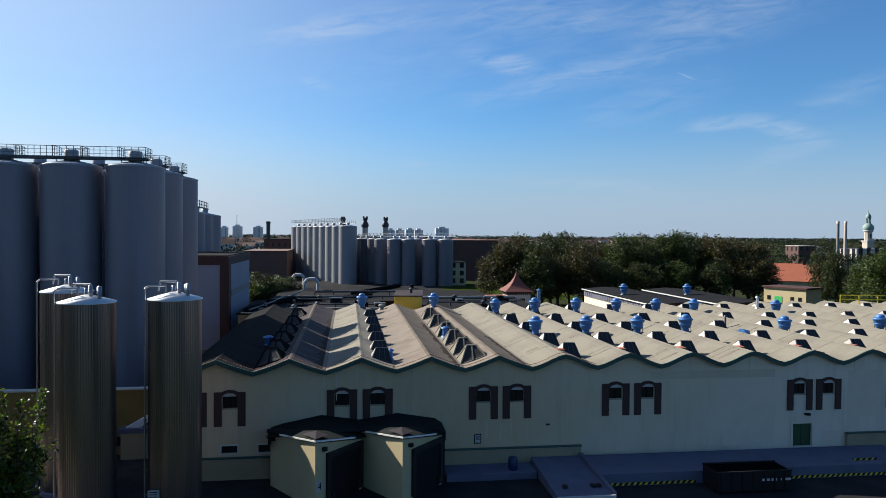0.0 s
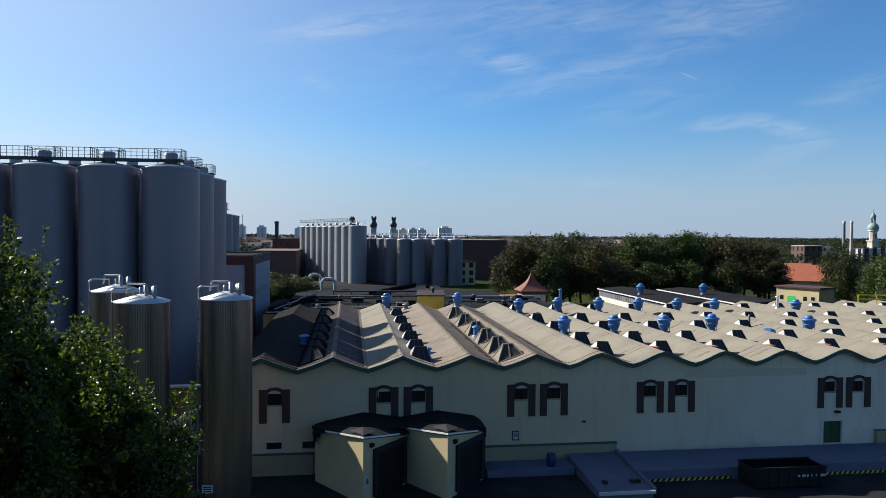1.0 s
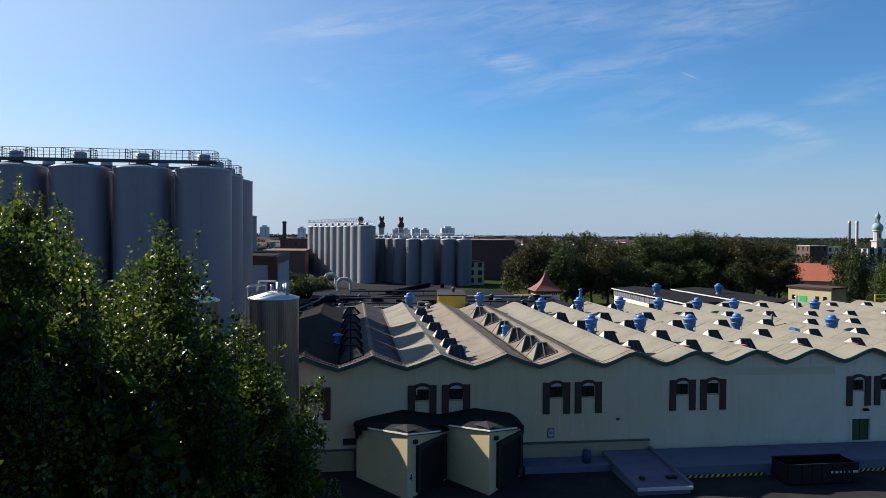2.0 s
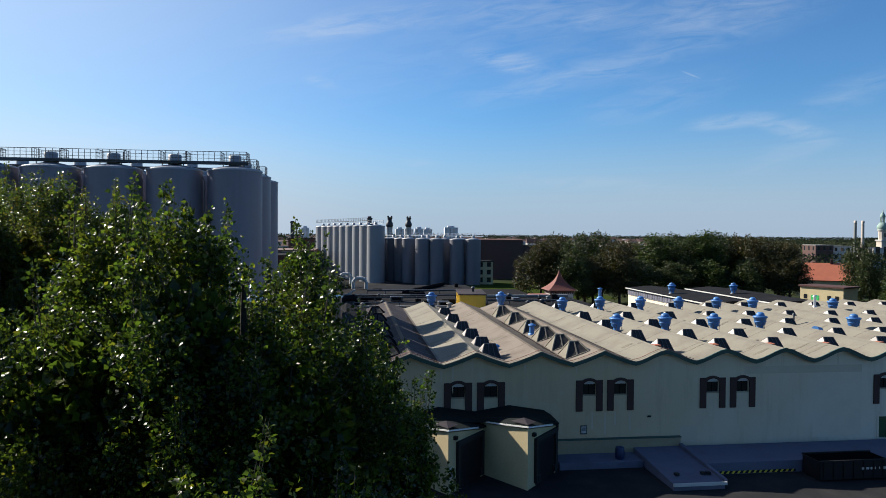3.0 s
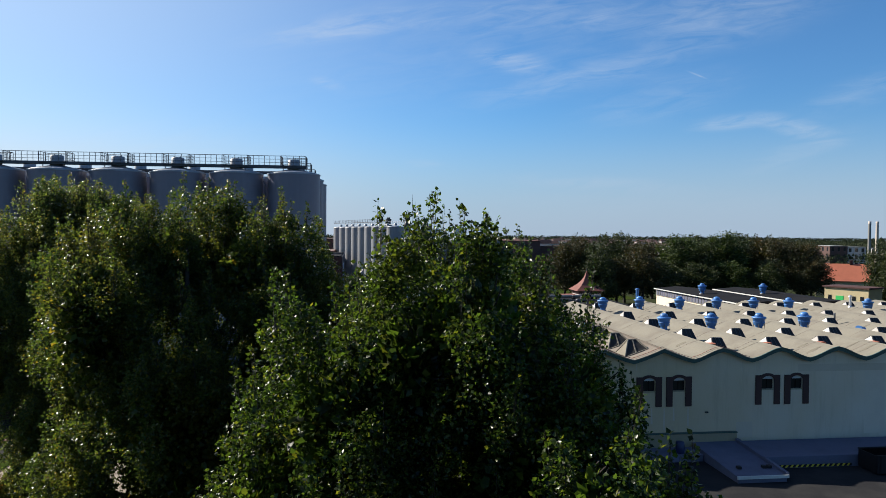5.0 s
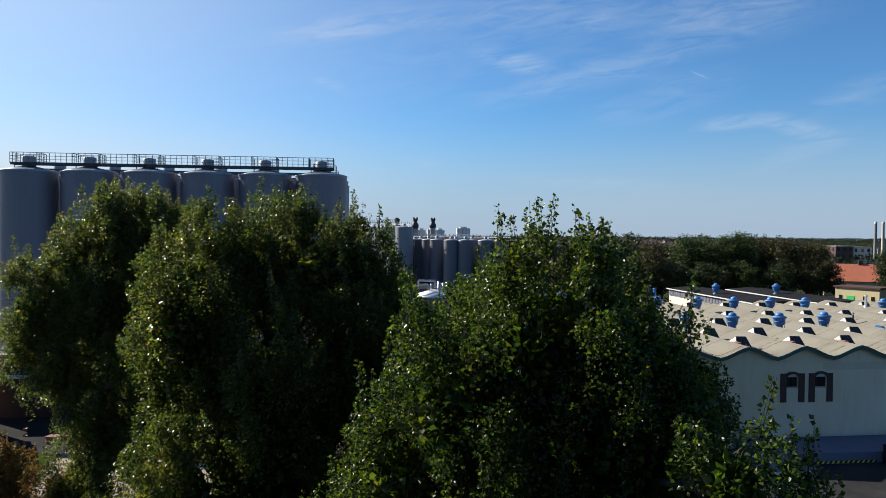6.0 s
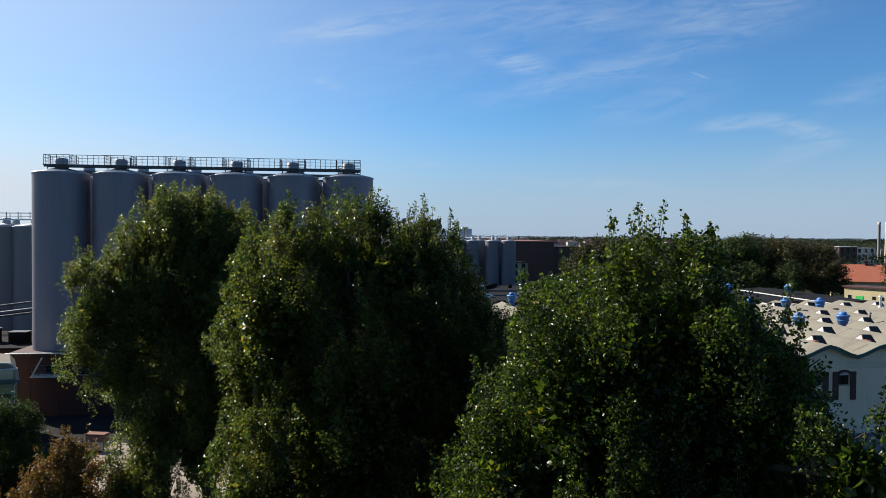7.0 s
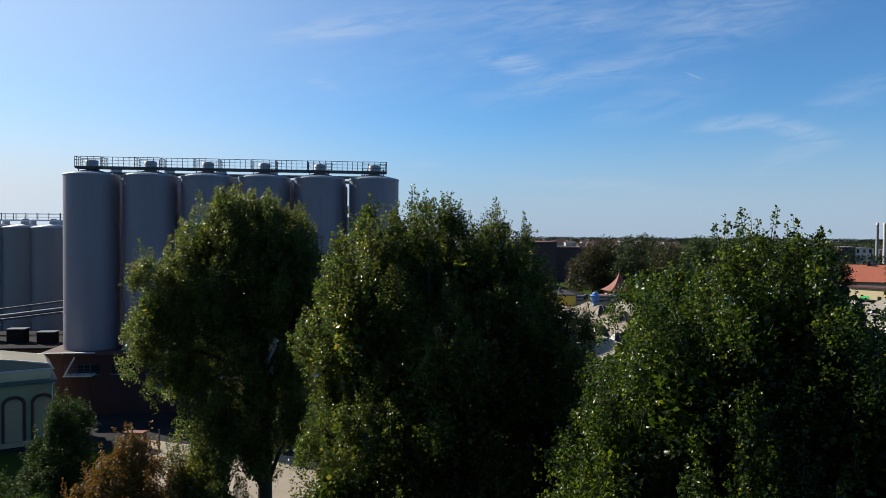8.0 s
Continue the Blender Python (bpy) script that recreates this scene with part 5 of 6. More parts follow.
for x, y in ((56.3, 134.5), (69.6, 134.0)):
    copy_thing(vent, pose(x, y, 9.15, 0, 0, 20))

tower = thing("gate_tower", "small white gate tower with a swept red tiled roof", "tower", at=(41.8, 166, GZ))
part("wall", Geo().box(-2.8, -2.8, 0, 2.8, 2.8, 7.75), M_offwhite, tower)
part("frieze", Geo().box(-2.95, -2.95, 7.3, 2.95, 2.95, 7.9), M_brown, tower, "dark toothed frieze")
for k in range(11):
    part("dentil", Geo().box(-2.78 + k * 0.52, -3.0, 6.98, -2.56 + k * 0.52, -2.81, 7.29), M_brown, tower)
    part("dentil", Geo().box(-3.0, -2.78 + k * 0.52, 6.98, -2.81, -2.56 + k * 0.52, 7.29), M_brown, tower)
prof = [(3.65, 7.85), (2.75, 8.5), (1.9, 9.2), (1.2, 10.0), (0.62, 10.95), (0.25, 11.9), (0.05, 12.7)]
v, f = [], []
for r, z in prof:
    v += [(-r, -r, z), (r, -r, z), (r, r, z), (-r, r, z)]
for k in range(len(prof) - 1):
    for i in range(4):
        f.append((k * 4 + i, k * 4 + (i + 1) % 4, k * 4 + 4 + (i + 1) % 4, k * 4 + 4 + i))
part("roof", Geo().add(v, f + [(3, 2, 1, 0), (24, 25, 26, 27)]), M_tile_dark, tower, "swept red tiled spire roof")
part("finial", Geo().rod((0, 0, 12.5), (0, 0, 13.3), 0.08), M_cowl, tower)
part("window", Geo().box(0.3, -2.86, 4.3, 1.5, -2.802, 6.2), M_glass, tower)
part("side_wing", Geo().box(-7.4, -2.2, 0, -2.82, 2.2, 6.0), M_offwhite, tower)
part("wing_roof", Geo().prism([(-7.8, 6.0), (-2.83, 6.0), (-2.83, 6.75), (-7.2, 6.65)], -2.6, 2.6), M_tile_dark, tower)

block("office_block", "beige three-storey office with dark windows", 43.2, 290, 50.2, 302, 9.4, M_cream, M_roof_dark, rows=3, cols=2, win=(1.7, 1.9))
block("brick_block", "large dark brown brick production block", 49.5, 326, 72, 360, 18.4, M_dark_wall, M_brick_lit)
block("brick_block", "dark brown brick wing", 72, 330, 95, 352, 15.5, M_dark_wall, M_roof_dark)
block("brick_hall", "brown brick hall with weathered roof edge", -46.5, 330, -27, 372, 12.8, M_brick_mid, M_brick_mid)
block("brick_hall", "dark tall brick house with flat roof", -43, 378, -24, 410, 18.0, M_dark_wall, M_roof_dark, rows=3, cols=6, win=(1.2, 2.2))
st = thing("square_chimney", "dark square brick chimney", "chimney", at=(-41.5, 385, 0))
part("shaft", Geo().bev(-0.95, -0.95, 0, 0.95, 0.95, 27.5, 0.1), M_cowl, st)
part("crown", Geo().bev(-1.15, -1.15, 26.4, 1.15, 1.15, 27.2, 0.05), M_cowl, st)


# ---- far silos ----
def far_silo(r, h, mat, label):
    th = thing("far_silo", label, "silo", "far silos")
    part("shell", Geo().lathe([(r, -0.3), (r, h)], 36), mat, th)
    part("roof", Geo().lathe([(r + 0.08, h - 0.15), (r + 0.08, h), (r * 0.3, h + 0.5), (0.05, h + 0.7)], 36), M_silo_top, th)
    part("hatch", Geo().lathe([(0.7, h + 0.4), (0.7, h + 1.5), (0.1, h + 1.6)], 12), M_silo_top, th)
    return th


proto = far_silo(3.9, 24.4, M_silo_old, "tall grey-blue silo in a long row")
for k in range(9):
    m = pose(0.9 - 3.15 * k, 303.5 + 8.2 * k, 0)
    if k == 0:
        proto.matrix_world = m
    else:
        copy_thing(proto, m)
proto2 = far_silo(3.2, 18.9, M_silo_low, "slate-blue silo of the lower group")
spots = [(20.3, 292), (26.2, 290.5), (34.6, 289), (41.2, 288), (15.5, 304), (12.6, 312), (9.6, 318), (7.4, 326), (23.4, 300), (30.5, 299), (38.0, 298)]
for k, (x, y) in enumerate(spots):
    m = pose(x, y, 0)
    if k == 0:
        proto2.matrix_world = m
    else:
        copy_thing(proto2, m)


def far_walkway(label, a, b, z, mat=None):
    th = thing("far_walkway", label, "walkway", "silo walkways")
    a, b = Vector((*a, z)), Vector((*b, z))
    part("deck", Geo().rod(a, b, 0.18, n=4), mat or M_pipe, th)
    part("handrail", Geo().rod(a + Vector((0, 0, 1.2)), b + Vector((0, 0, 1.2)), 0.07, n=4), mat or M_pipe, th)
    part("handrail", Geo().rod(a + Vector((0, 0, 0.6)), b + Vector((0, 0, 0.6)), 0.05, n=4), mat or M_pipe, th)
    n = max(2, int((b - a).length / 2.2))
    for i in range(n + 1):
        p = part("post", POST, M_rail, th)
        p.matrix_basis = Matrix.Translation(a.lerp(b, i / n)) @ Matrix.Diagonal((2, 2, 1.1, 1))


far_walkway("pale walkway railing over the far silo row", (4.0, 301), (-22, 371), 25.6)
far_walkway("pale walkway railing over the far silo row", (-2.6, 301), (-28, 370), 26.6, M_rail)
far_walkway("pale walkway railing over the lower silos", (6, 326), (44, 287), 20.2)
far_walkway("pale walkway railing over the lower silos", (8, 330), (46, 291), 20.2)


def cowl(x, y, top, turn):
    th = thing("exhaust_cowl", "pale stack with a dark turning exhaust cowl", "exhaust stack", "exhaust cowls", at=(x, y, 0), turn=turn)
    part("stack", Geo().lathe([(1.45, 0), (1.45, top - 6.6), (1.6, top - 6.4), (1.6, top - 6.0)], 16), M_offwhite, th)
    part("cowl", Geo().lathe([(1.4, top - 6.0), (1.85, top - 5.2), (1.75, top - 4.0), (1.15, top - 3.0), (1.0, top - 2.2)], 16), M_cowl, th)
    part("hood", Geo().rod((0, 0, top - 2.6), (0.2, 0, top - 1.0), 1.05, 1.35, 10), M_cowl, th)
    for s in (-0.8, 1.0):
        part("vane", Geo().rod((s * 0.7, 0, top - 1.4), (s, 0, top - 0.3), 0.55, 0.45, 8), M_cowl, th)


cowl(9.3, 350, 30.2, 0)
cowl(20.6, 372, 30.6, 30)
cowl(-1.4, 322, 29.2, 60)

# second group of great silos, beyond and to the left of the first
proto3 = far_silo(3.4, 24.9, M_silo, "blue-grey silo behind the great silos")
for k, (x, y) in enumerate(((-29.9, 140), (-30.2, 150), (-30.4, 160), (-37, 141), (-37.4, 151))):
    m = pose(x, y, 0)
    if k == 0:
        proto3.matrix_world = m
    else:
        copy_thing(proto3, m)
far_walkway("dark walkway on the silos behind", (-45, 138.5), (-27.2, 138.5), 26.0, M_rail)
far_walkway("dark walkway on the silos behind", (-27.2, 138.6), (-27.8, 150), 26.0, M_rail)
proto4 = far_silo(3.6, 22.4, M_silo_west, "dull grey silo of the western group")
for k in range(7):
    m = pose(-81.5 - 5.4 * k, 131 + 1.0 * k, 0)
    if k == 0:
        proto4.matrix_world = m
    else:
        copy_thing(proto4, m)
    m2 = pose(-84.0 - 5.4 * k, 140 + k, 0)
    copy_thing(proto4, m2)
far_walkway("walkway railing over the western silos", (-79, 128), (-116, 134), 23.6)
far_walkway("walkway railing over the western silos", (-79, 138), (-116, 144), 23.8)
duct("pale inclined conveyor pipe", [(-98, 100, 7.5), (-62, 106, 12.0)], 0.14, M_rail)
duct("pale inclined conveyor pipe", [(-98, 97, 6.4), (-62, 103, 10.4)], 0.16, M_rail)
duct("dark inclined conveyor trough", [(-98, 98.5, 6.6), (-62, 104.5, 10.8)], 0.35, M_rail)
block("flat_store", "low store with pale roof edge behind the west hall", -100, 88, -64, 104, 6.4, M_brick, M_roof_dark)
for k in range(3):
    th = thing("roof_cabinet", "dark cabinet on the flat store", "cabinet", at=(-66.5 - 4.2 * k, 92 + k, 6.65))
    part("body", Geo().bev(-1.1, -0.8, 0, 1.1, 0.8, 1.5 + 0.3 * k, 0.04), M_black_and_shade, th)
    part("lid", Geo().box(-1.2, -0.9, 1.5 + 0.3 * k, 1.2, 0.9, 1.58 + 0.3 * k), M_rail, th)

# western hall, set askew to the rest: same arched windows, pale felt roof behind a parapet
west = thing("west_hall", "pale grey-green hall with brown arched windows and a sunlit roof", "hall", at=(-56.6, 69.5, 0), turn=26)
part("wall", Geo().box(-40, 0, GZ, 0, 8.0, 5.95), M_west_wall, west)
part("cornice", Geo().bev(-40, -0.3, 5.95, 0.25, 8.0, 6.25, 0.03), M_teal, west)
part("parapet", Geo().box(-40, 0.7, 6.25, -0.3, 7.9, 7.15), M_cream, west, "pale parapet strip")
part("roof", Geo().prism([(-40, 7.15), (0.0, 7.15), (-0.5, 7.75), (-4.5, 8.5), (-12, 8.9), (-40, 8.9)], 1.1, 7.9), M_roof, west, "pale felt roof")
part("roof_edge", Geo().prism([(-40, 7.16), (0.1, 7.16), (-0.42, 7.82), (-4.5, 8.57), (-4.5, 8.46), (-0.6, 7.72), (-0.2, 7.3), (-40, 7.3)], 0.95, 1.08), M_white, west, "white metal roof edge")
part("downpipe", Geo().tube([(-0.25, -0.12, GZ), (-0.25, -0.12, 5.6), (-0.05, -0.4, 6.0)], 0.06), M_white, west)
part("plinth", Geo().box(-40, -0.18, GZ, 0.1, -0.002, 0.25), M_wall_low, west)
for x in (-4.75, -2.2, -13.2, -10.6, -21.6, -19.0):
    w = part("window", Geo().box(x + 0.36, -0.03, 0.3, x + 1.84, -0.004, 4.3), M_wall_low, west, "walled-up arched window")
    for k in range(3):
        part("panel_joint", Geo().box(x + 0.38, -0.05, 1.2 + k * 1.05, x + 1.82, -0.032, 1.25 + k * 1.05), M_west_wall, w)
    for a in (x, x + 1.86):
        part("pilaster", Geo().bev(a + 0.05, -0.14, 0.0, a + 0.29, -0.003, 4.2, 0.02), M_brown, w)
    arc = [(x + 1.1 + 1.06 * math.sin(t), 4.05 + 0.86 * math.cos(t)) for t in [math.radians(d) for d in range(-80, 81, 16)]]
    inn = [(x + 1.1 + 0.78 * math.sin(t), 4.0 + 0.60 * math.cos(t)) for t in [math.radians(d) for d in range(80, -81, -16)]]
    part("arch_band", Geo().prism(arc + inn, -0.15, -0.006), M_brown, w)

# ---- right-hand distance ----
def gable_house(name, label, x, y, w, d, eave, ridge, turn, wall, roof, wins=2):
    th = thing(name, label, "house", at=(x, y, GZ), turn=turn)
    part("wall", Geo().box(-w / 2, -d / 2, 0, w / 2, d / 2, eave), wall, th)
    for s in (-1, 1):
        part("gable", Geo().add([(s * w / 2, -d / 2, eave), (s * w / 2, d / 2, eave), (s * w / 2, 0, ridge), (s * (w / 2 - 0.3), -d / 2, eave), (s * (w / 2 - 0.3), d / 2, eave), (s * (w / 2 - 0.3), 0, ridge)],
                                [(0, 1, 2), (5, 4, 3), (0, 2, 5, 3), (2, 1, 4, 5)]), wall, th)
        k = (ridge - eave) / (d / 2)
        q = [(-w / 2 - 0.5, s * (d / 2 + 0.5), eave - 0.5 * k), (w / 2 + 0.5, s * (d / 2 + 0.5), eave - 0.5 * k), (w / 2 + 0.5, 0, ridge), (-w / 2 - 0.5, 0, ridge)]
        part("roof_slope", Geo().add(q + [(a, b, c + 0.25) for a, b, c in q], [(0, 1, 2, 3), (7, 6, 5, 4), (0, 4, 5, 1), (1, 5, 6, 2), (2, 6, 7, 3), (3, 7, 4, 0)]), roof, th)
    for i in range(wins):
        xx = -w / 2 + w * (i + 0.5) / wins
        part("window", Geo().box(xx - 0.6, -d / 2 - 0.03, eave * 0.45, xx + 0.6, -d / 2 - 0.002, eave * 0.45 + 1.5), M_glass, th)
    part("chimney", Geo().bev(w * 0.15, -0.5, ridge - 1.2, w * 0.15 + 0.9, 0.5, ridge + 1.6, 0.05), M_brick, th)
    return th


gable_house("tiled_house", "house with a bright red tiled roof behind trees", 161, 233, 17, 13, 6.0, 11.6, -34, M_cream, M_red_tile, 3)
gh = thing("flat_house", "pale yellow flat-roofed house with a green door", "house", at=(113.0, 165, GZ), turn=-64)
part("wall", Geo().box(-5.6, -2.0, 0, 5.6, 5.0, 8.3), M_cream, gh)
part("roof", Geo().bev(-6.0, -2.4, 8.3, 6.0, 5.4, 8.7, 0.03), M_brick, gh)
part("door", Geo().box(-2.6, -2.07, 3.6, -0.6, -2.005, 6.2), M_green_bright, gh, "bright green door")
for x in (-4.6, 1.6, 3.6):
    part("window", Geo().box(x, -2.06, 5.2, x + 0.9, -2.005, 6.3), M_glass, gh)
fence = thing("yellow_fence", "yellow steel railing at the end of the hall roof", "railing")
for k in range(9):
    part("post", Geo().rod((84 + 3 * k, 108 - 0.6 * k, wave(84)), (84 + 3 * k, 108 - 0.6 * k, wave(84) + 1.5), 0.1, n=5), M_haz_y, fence)
for h in (0.8, 1.5):
    part("handrail", Geo().rod((84, 108, wave(84) + h), (108, 103.2, wave(84) + h), 0.09, n=5), M_haz_y, fence)

block("brick_tower_block", "dark brick block with pale roof edge and tall windows", 299, 431, 312, 445, 15.2, M_dark_wall, M_offwhite, rows=3, cols=3, win=(1.6, 2.6))
block("white_block", "white modern block with dark windows", 313, 433, 327, 446, 14.6, M_offwhite, M_frame, rows=3, cols=3, win=(2.0, 2.4))
block("boiler_house", "grey boiler house with tall window strips", 336, 424, 366, 440, 13.5, M_town, M_concrete, rows=1, cols=5, win=(3.2, 10.0))
for x in (321.5, 327.0):
    th = thing("power_chimney", "slender pale concrete chimney", "chimney", "twin chimneys", at=(x, 423, 0))
    part("shaft", Geo().lathe([(1.2, 0), (1.0, 16), (0.85, 31.4)], 20), M_chimney if x > 325 else M_frame, th)
    part("crown", Geo().lathe([(0.95, 30.2), (0.95, 31.8), (0.7, 31.85)], 20), M_chimney, th)
church = thing("church_tower", "cream baroque church tower with green copper domes", "church tower", at=(459, 566, 0))
part("shaft", Geo().box(-3.2, -3.2, 0, 3.2, 3.2, 17.6), M_chimney, church)
part("gallery", Geo().box(-4.0, -4.0, 17.6, 4.0, 4.0, 18.6), M_offwhite, church, "pale stone gallery")
part("upper_shaft", Geo().lathe([(3.2, 18.6), (3.2, 26.4)], 8, smooth=False), M_chimney, church)
part("cornice", Geo().lathe([(3.4, 26.2), (4.1, 27.0), (4.1, 27.6), (3.1, 27.7)], 16), M_offwhite, church)
part("dome", Geo().lathe([(4.0, 27.6), (4.6, 29.2), (4.4, 31.2), (3.1, 32.9), (2.1, 33.9)], 16), M_copper, church, "green copper dome")
for k in range(8):
    t = radians(45 * k + 22.5)
    part("lantern_column", Geo().rod((1.65 * math.cos(t), 1.65 * math.sin(t), 33.6), (1.65 * math.cos(t), 1.65 * math.sin(t), 38.6), 0.36, n=6), M_copper, church)
part("lantern_dome", Geo().lathe([(2.1, 38.5), (2.35, 39.5), (1.7, 41.2), (0.7, 42.6), (0.3, 44.2), (0.08, 46.5)], 12), M_copper, church, "green copper lantern dome")
for z in (22.6, 10.0):
    part("window", Geo().box(-0.7, -3.3, z - 1.8, 0.7, -2.9, z + 1.8), M_glass, church)

# town on the horizon: tower blocks that can be told apart, and a belt of small houses
for x, y, w, h in ((-223, 1320, 14, 35), (-201, 1330, 16, 38), (-255, 1340, 20, 34), (-163, 1320, 16, 36), (80, 1330, 16, 33), (98, 1335, 16, 33), (116, 1320, 16, 34), (134, 1334, 16, 33), (-96, 1320, 14, 34), (177, 1320, 25, 37)):
    th = thing("tower_block", "pale concrete block of flats on the horizon", "apartment block", "far tower blocks", at=(x, y, GZ))
    h *= 0.9
    part("wall", Geo().box(-w / 2, -7, 0, w / 2, 7, h), M_panel, th)
    part("roof", Geo().box(-w / 4, -4, h, w / 4, 4, h + 3), M_panel, th)
    for i in range(int(w / 7)):
        x = -w / 2 + 3.5 + i * 7
        part("window_strip", Geo().box(x - 1.3, -7.08, 3, x + 1.3, -7.002, h - 1.5), M_town, th)
rng = random.Random(11)
walls, roofs, pale = Geo(), Geo(), Geo()
for k in range(900):
    y = rng.uniform(620, 2000)
    x = rng.uniform(-0.75, 0.42) * y + 40
    if -60 < x < 60 and y < 480:
        continue
    w, d, h = rng.uniform(7, 18), rng.uniform(8, 13), rng.uniform(5, 12)
    (pale if k % 3 == 0 else walls).box(x - w / 2, y - d / 2, GZ, x + w / 2, y + d / 2, h)
    rr = h + rng.uniform(0.5, 4.5)
    roofs.add([(x - w / 2 - .4, y - d / 2 - .4, h), (x + w / 2 + .4, y - d / 2 - .4, h), (x + w / 2 + .4, y + d / 2 + .4, h), (x - w / 2 - .4, y + d / 2 + .4, h), (x - w / 2, y, rr), (x + w / 2, y, rr)],
              [(0, 1, 5, 4), (2, 3, 4, 5), (0, 4, 3), (1, 2, 5), (3, 2, 1, 0)])
town = thing("far_town", "small houses of the town towards the horizon", "town", kind="stuff")
tagged(part("house_walls", walls, M_town, town), kind="stuff")
tagged(part("pale_house_walls", pale, M_offwhite, town), kind="stuff")
tagged(part("house_roofs", roofs, M_dark_wall, town), kind="stuff")
mast = thing("radio_mast", "thin mast beyond the silos", "mast", at=(-106, 700, 0))
part("mast_pole", Geo().rod((0, 0, 0), (0, 0, 39), 0.4, 0.25, 5), M_frame, mast)


# ---- trees ----
def leaf_mesh(name, pos, direction, normal, size, mat):
    """Each leaf is a folded rhombus, broad near its stalk: four corners, two triangles."""
    k = len(pos)
    d = direction / np.linalg.norm(direction, axis=1, keepdims=True)
    s = np.cross(d, normal)
    s /= np.linalg.norm(s, axis=1, keepdims=True) + 1e-9
    nn = np.cross(s, d)
    sz = size[:, None]
    v = np.empty((k, 4, 3), np.float32)
    v[:, 0] = pos
    v[:, 1] = pos + d * sz * 0.34 + s * sz * 0.40 + nn * sz * 0.13
    v[:, 2] = pos + d * sz
    v[:, 3] = pos + d * sz * 0.34 - s * sz * 0.40 + nn * sz * 0.13
    base = np.arange(k)[:, None] * 4
    tri = np.concatenate([base + [[0, 1, 2]], base + [[0, 2, 3]]], 1).reshape(-1)
    me = bpy.data.meshes.new(name)
    me.vertices.add(k * 4)
    me.vertices.foreach_set("co", v.reshape(-1))
    me.loops.add(k * 6)
    me.loops.foreach_set("vertex_index", tri.astype(np.int32))
    me.polygons.add(k * 2)
    me.polygons.foreach_set("loop_start", np.arange(0, k * 6, 3, dtype=np.int32))
    me.materials.append(mat)
    me.update(calc_edges=True)
    return me


def unit(r, k):
    d = r.normal(size=(k, 3))
    return d / np.linalg.norm(d, axis=1, keepdims=True)


def crown(r, lobes, boughs, count, per, leaf, bough=0.8, up=0.6, filler=0.2, inner=1.5, candles=3):
    """Leaves on shoots, shoots on boughs. The boughs sit in the outer skin of the lobes and carry foliage on their upper and outer sides, so that dark hollows stay between and under them; candle-like leaders stand out at the top, and a filler of inner leaves closes the heart of the tree."""
    lobes = np.array(lobes, float)
    weight = (lobes[:, 3] * lobes[:, 4] * lobes[:, 5]) ** 0.67
    weight /= weight.sum()
    which = r.choice(len(lobes), boughs * 6, p=weight)
    d = unit(r, len(which))
    d[:, 2] = np.where(d[:, 2] < -0.6, -d[:, 2], d[:, 2])
    mid = lobes[which, :3] + d * lobes[which, 3:6] * (1.0 - 0.34 * r.random(len(which)) ** 1.3)[:, None]
    inside = np.full(len(which), 9.0)
    for i, l in enumerate(lobes):
        inside = np.minimum(inside, np.where(which == i, 9.0, np.linalg.norm((mid - l[:3]) / l[3:6], axis=1)))
    idx = np.flatnonzero(inside > 0.78)[:boughs]
    d, mid, nb_ = d[idx], mid[idx], len(idx)
    rad = bough * r.uniform(0.55, 1.3, nb_)
    bi = r.choice(nb_, count, p=rad ** 2 / (rad ** 2).sum())
    e = unit(r, count) + d[bi] * 0.55 + np.array([0, 0, 0.45])
    e /= np.linalg.norm(e, axis=1, keepdims=True)
    taper = 1 - 0.3 * np.maximum(e[:, 2], 0) ** 1.5
    tip = mid[bi] + e * (rad[bi] * (1 - 0.4 * r.random(count) ** 1.6))[:, None] * np.stack([taper, taper, np.full(count, 1.2)], 1)
    axis = e * 0.6 + np.array([0, 0, up * 1.5]) + unit(r, count) * 0.3
    lead = (d[bi, 2] > 0.25) & (e[:, 2] > 0.72) & (r.random(count) < 0.04 * candles)
    axis[lead] = axis[lead] * 0.25 + np.array([0, 0, 0.8])
    axis /= np.linalg.norm(axis, axis=1, keepdims=True)
    k = (leaf / 0.105) ** 0.8
    length = np.where(lead, r.uniform(1.0, 1.7, count), r.uniform(0.4, 1.0, count)) * k
    tip = tip + axis * (np.where(lead, r.uniform(0.1, 1.0, count), 0.45 * r.random(count) ** 3) * k)[:, None]
    top = np.repeat(np.flatnonzero(d[:, 2] > 0.15), candles)
    if len(top):
        spot = mid[top] + np.repeat(unit(r, len(top) // candles) * np.array([0.35, 0.35, 0]), candles, 0) * rad[top][:, None]
        lean_ = np.repeat(unit(r, len(top) // candles) * 0.16, candles, 0) + np.array([0, 0, 1.0]) + d[top] * 0.12
        rise = np.repeat(r.uniform(0.25, 1.0, len(top) // candles), candles) * k + rad[top] * 1.1
        tip = np.concatenate([tip, spot + lean_ * rise[:, None] + unit(r, len(top)) * 0.07 - np.array([0, 0, 1]) * (r.random(len(top)) * 0.35)[:, None]])
        axis = np.concatenate([axis, lean_ / np.linalg.norm(lean_, axis=1, keepdims=True)])
        length = np.concatenate([length, r.uniform(0.9, 1.5, len(top)) * k])
        lead = np.concatenate([lead, np.ones(len(top), bool)])
        count = len(tip)
    t = r.random((count, per)) ** 0.75
    side = unit(r, count * per).reshape(count, per, 3)
    side -= axis[:, None, :] * (side * axis[:, None, :]).sum(2, keepdims=True)
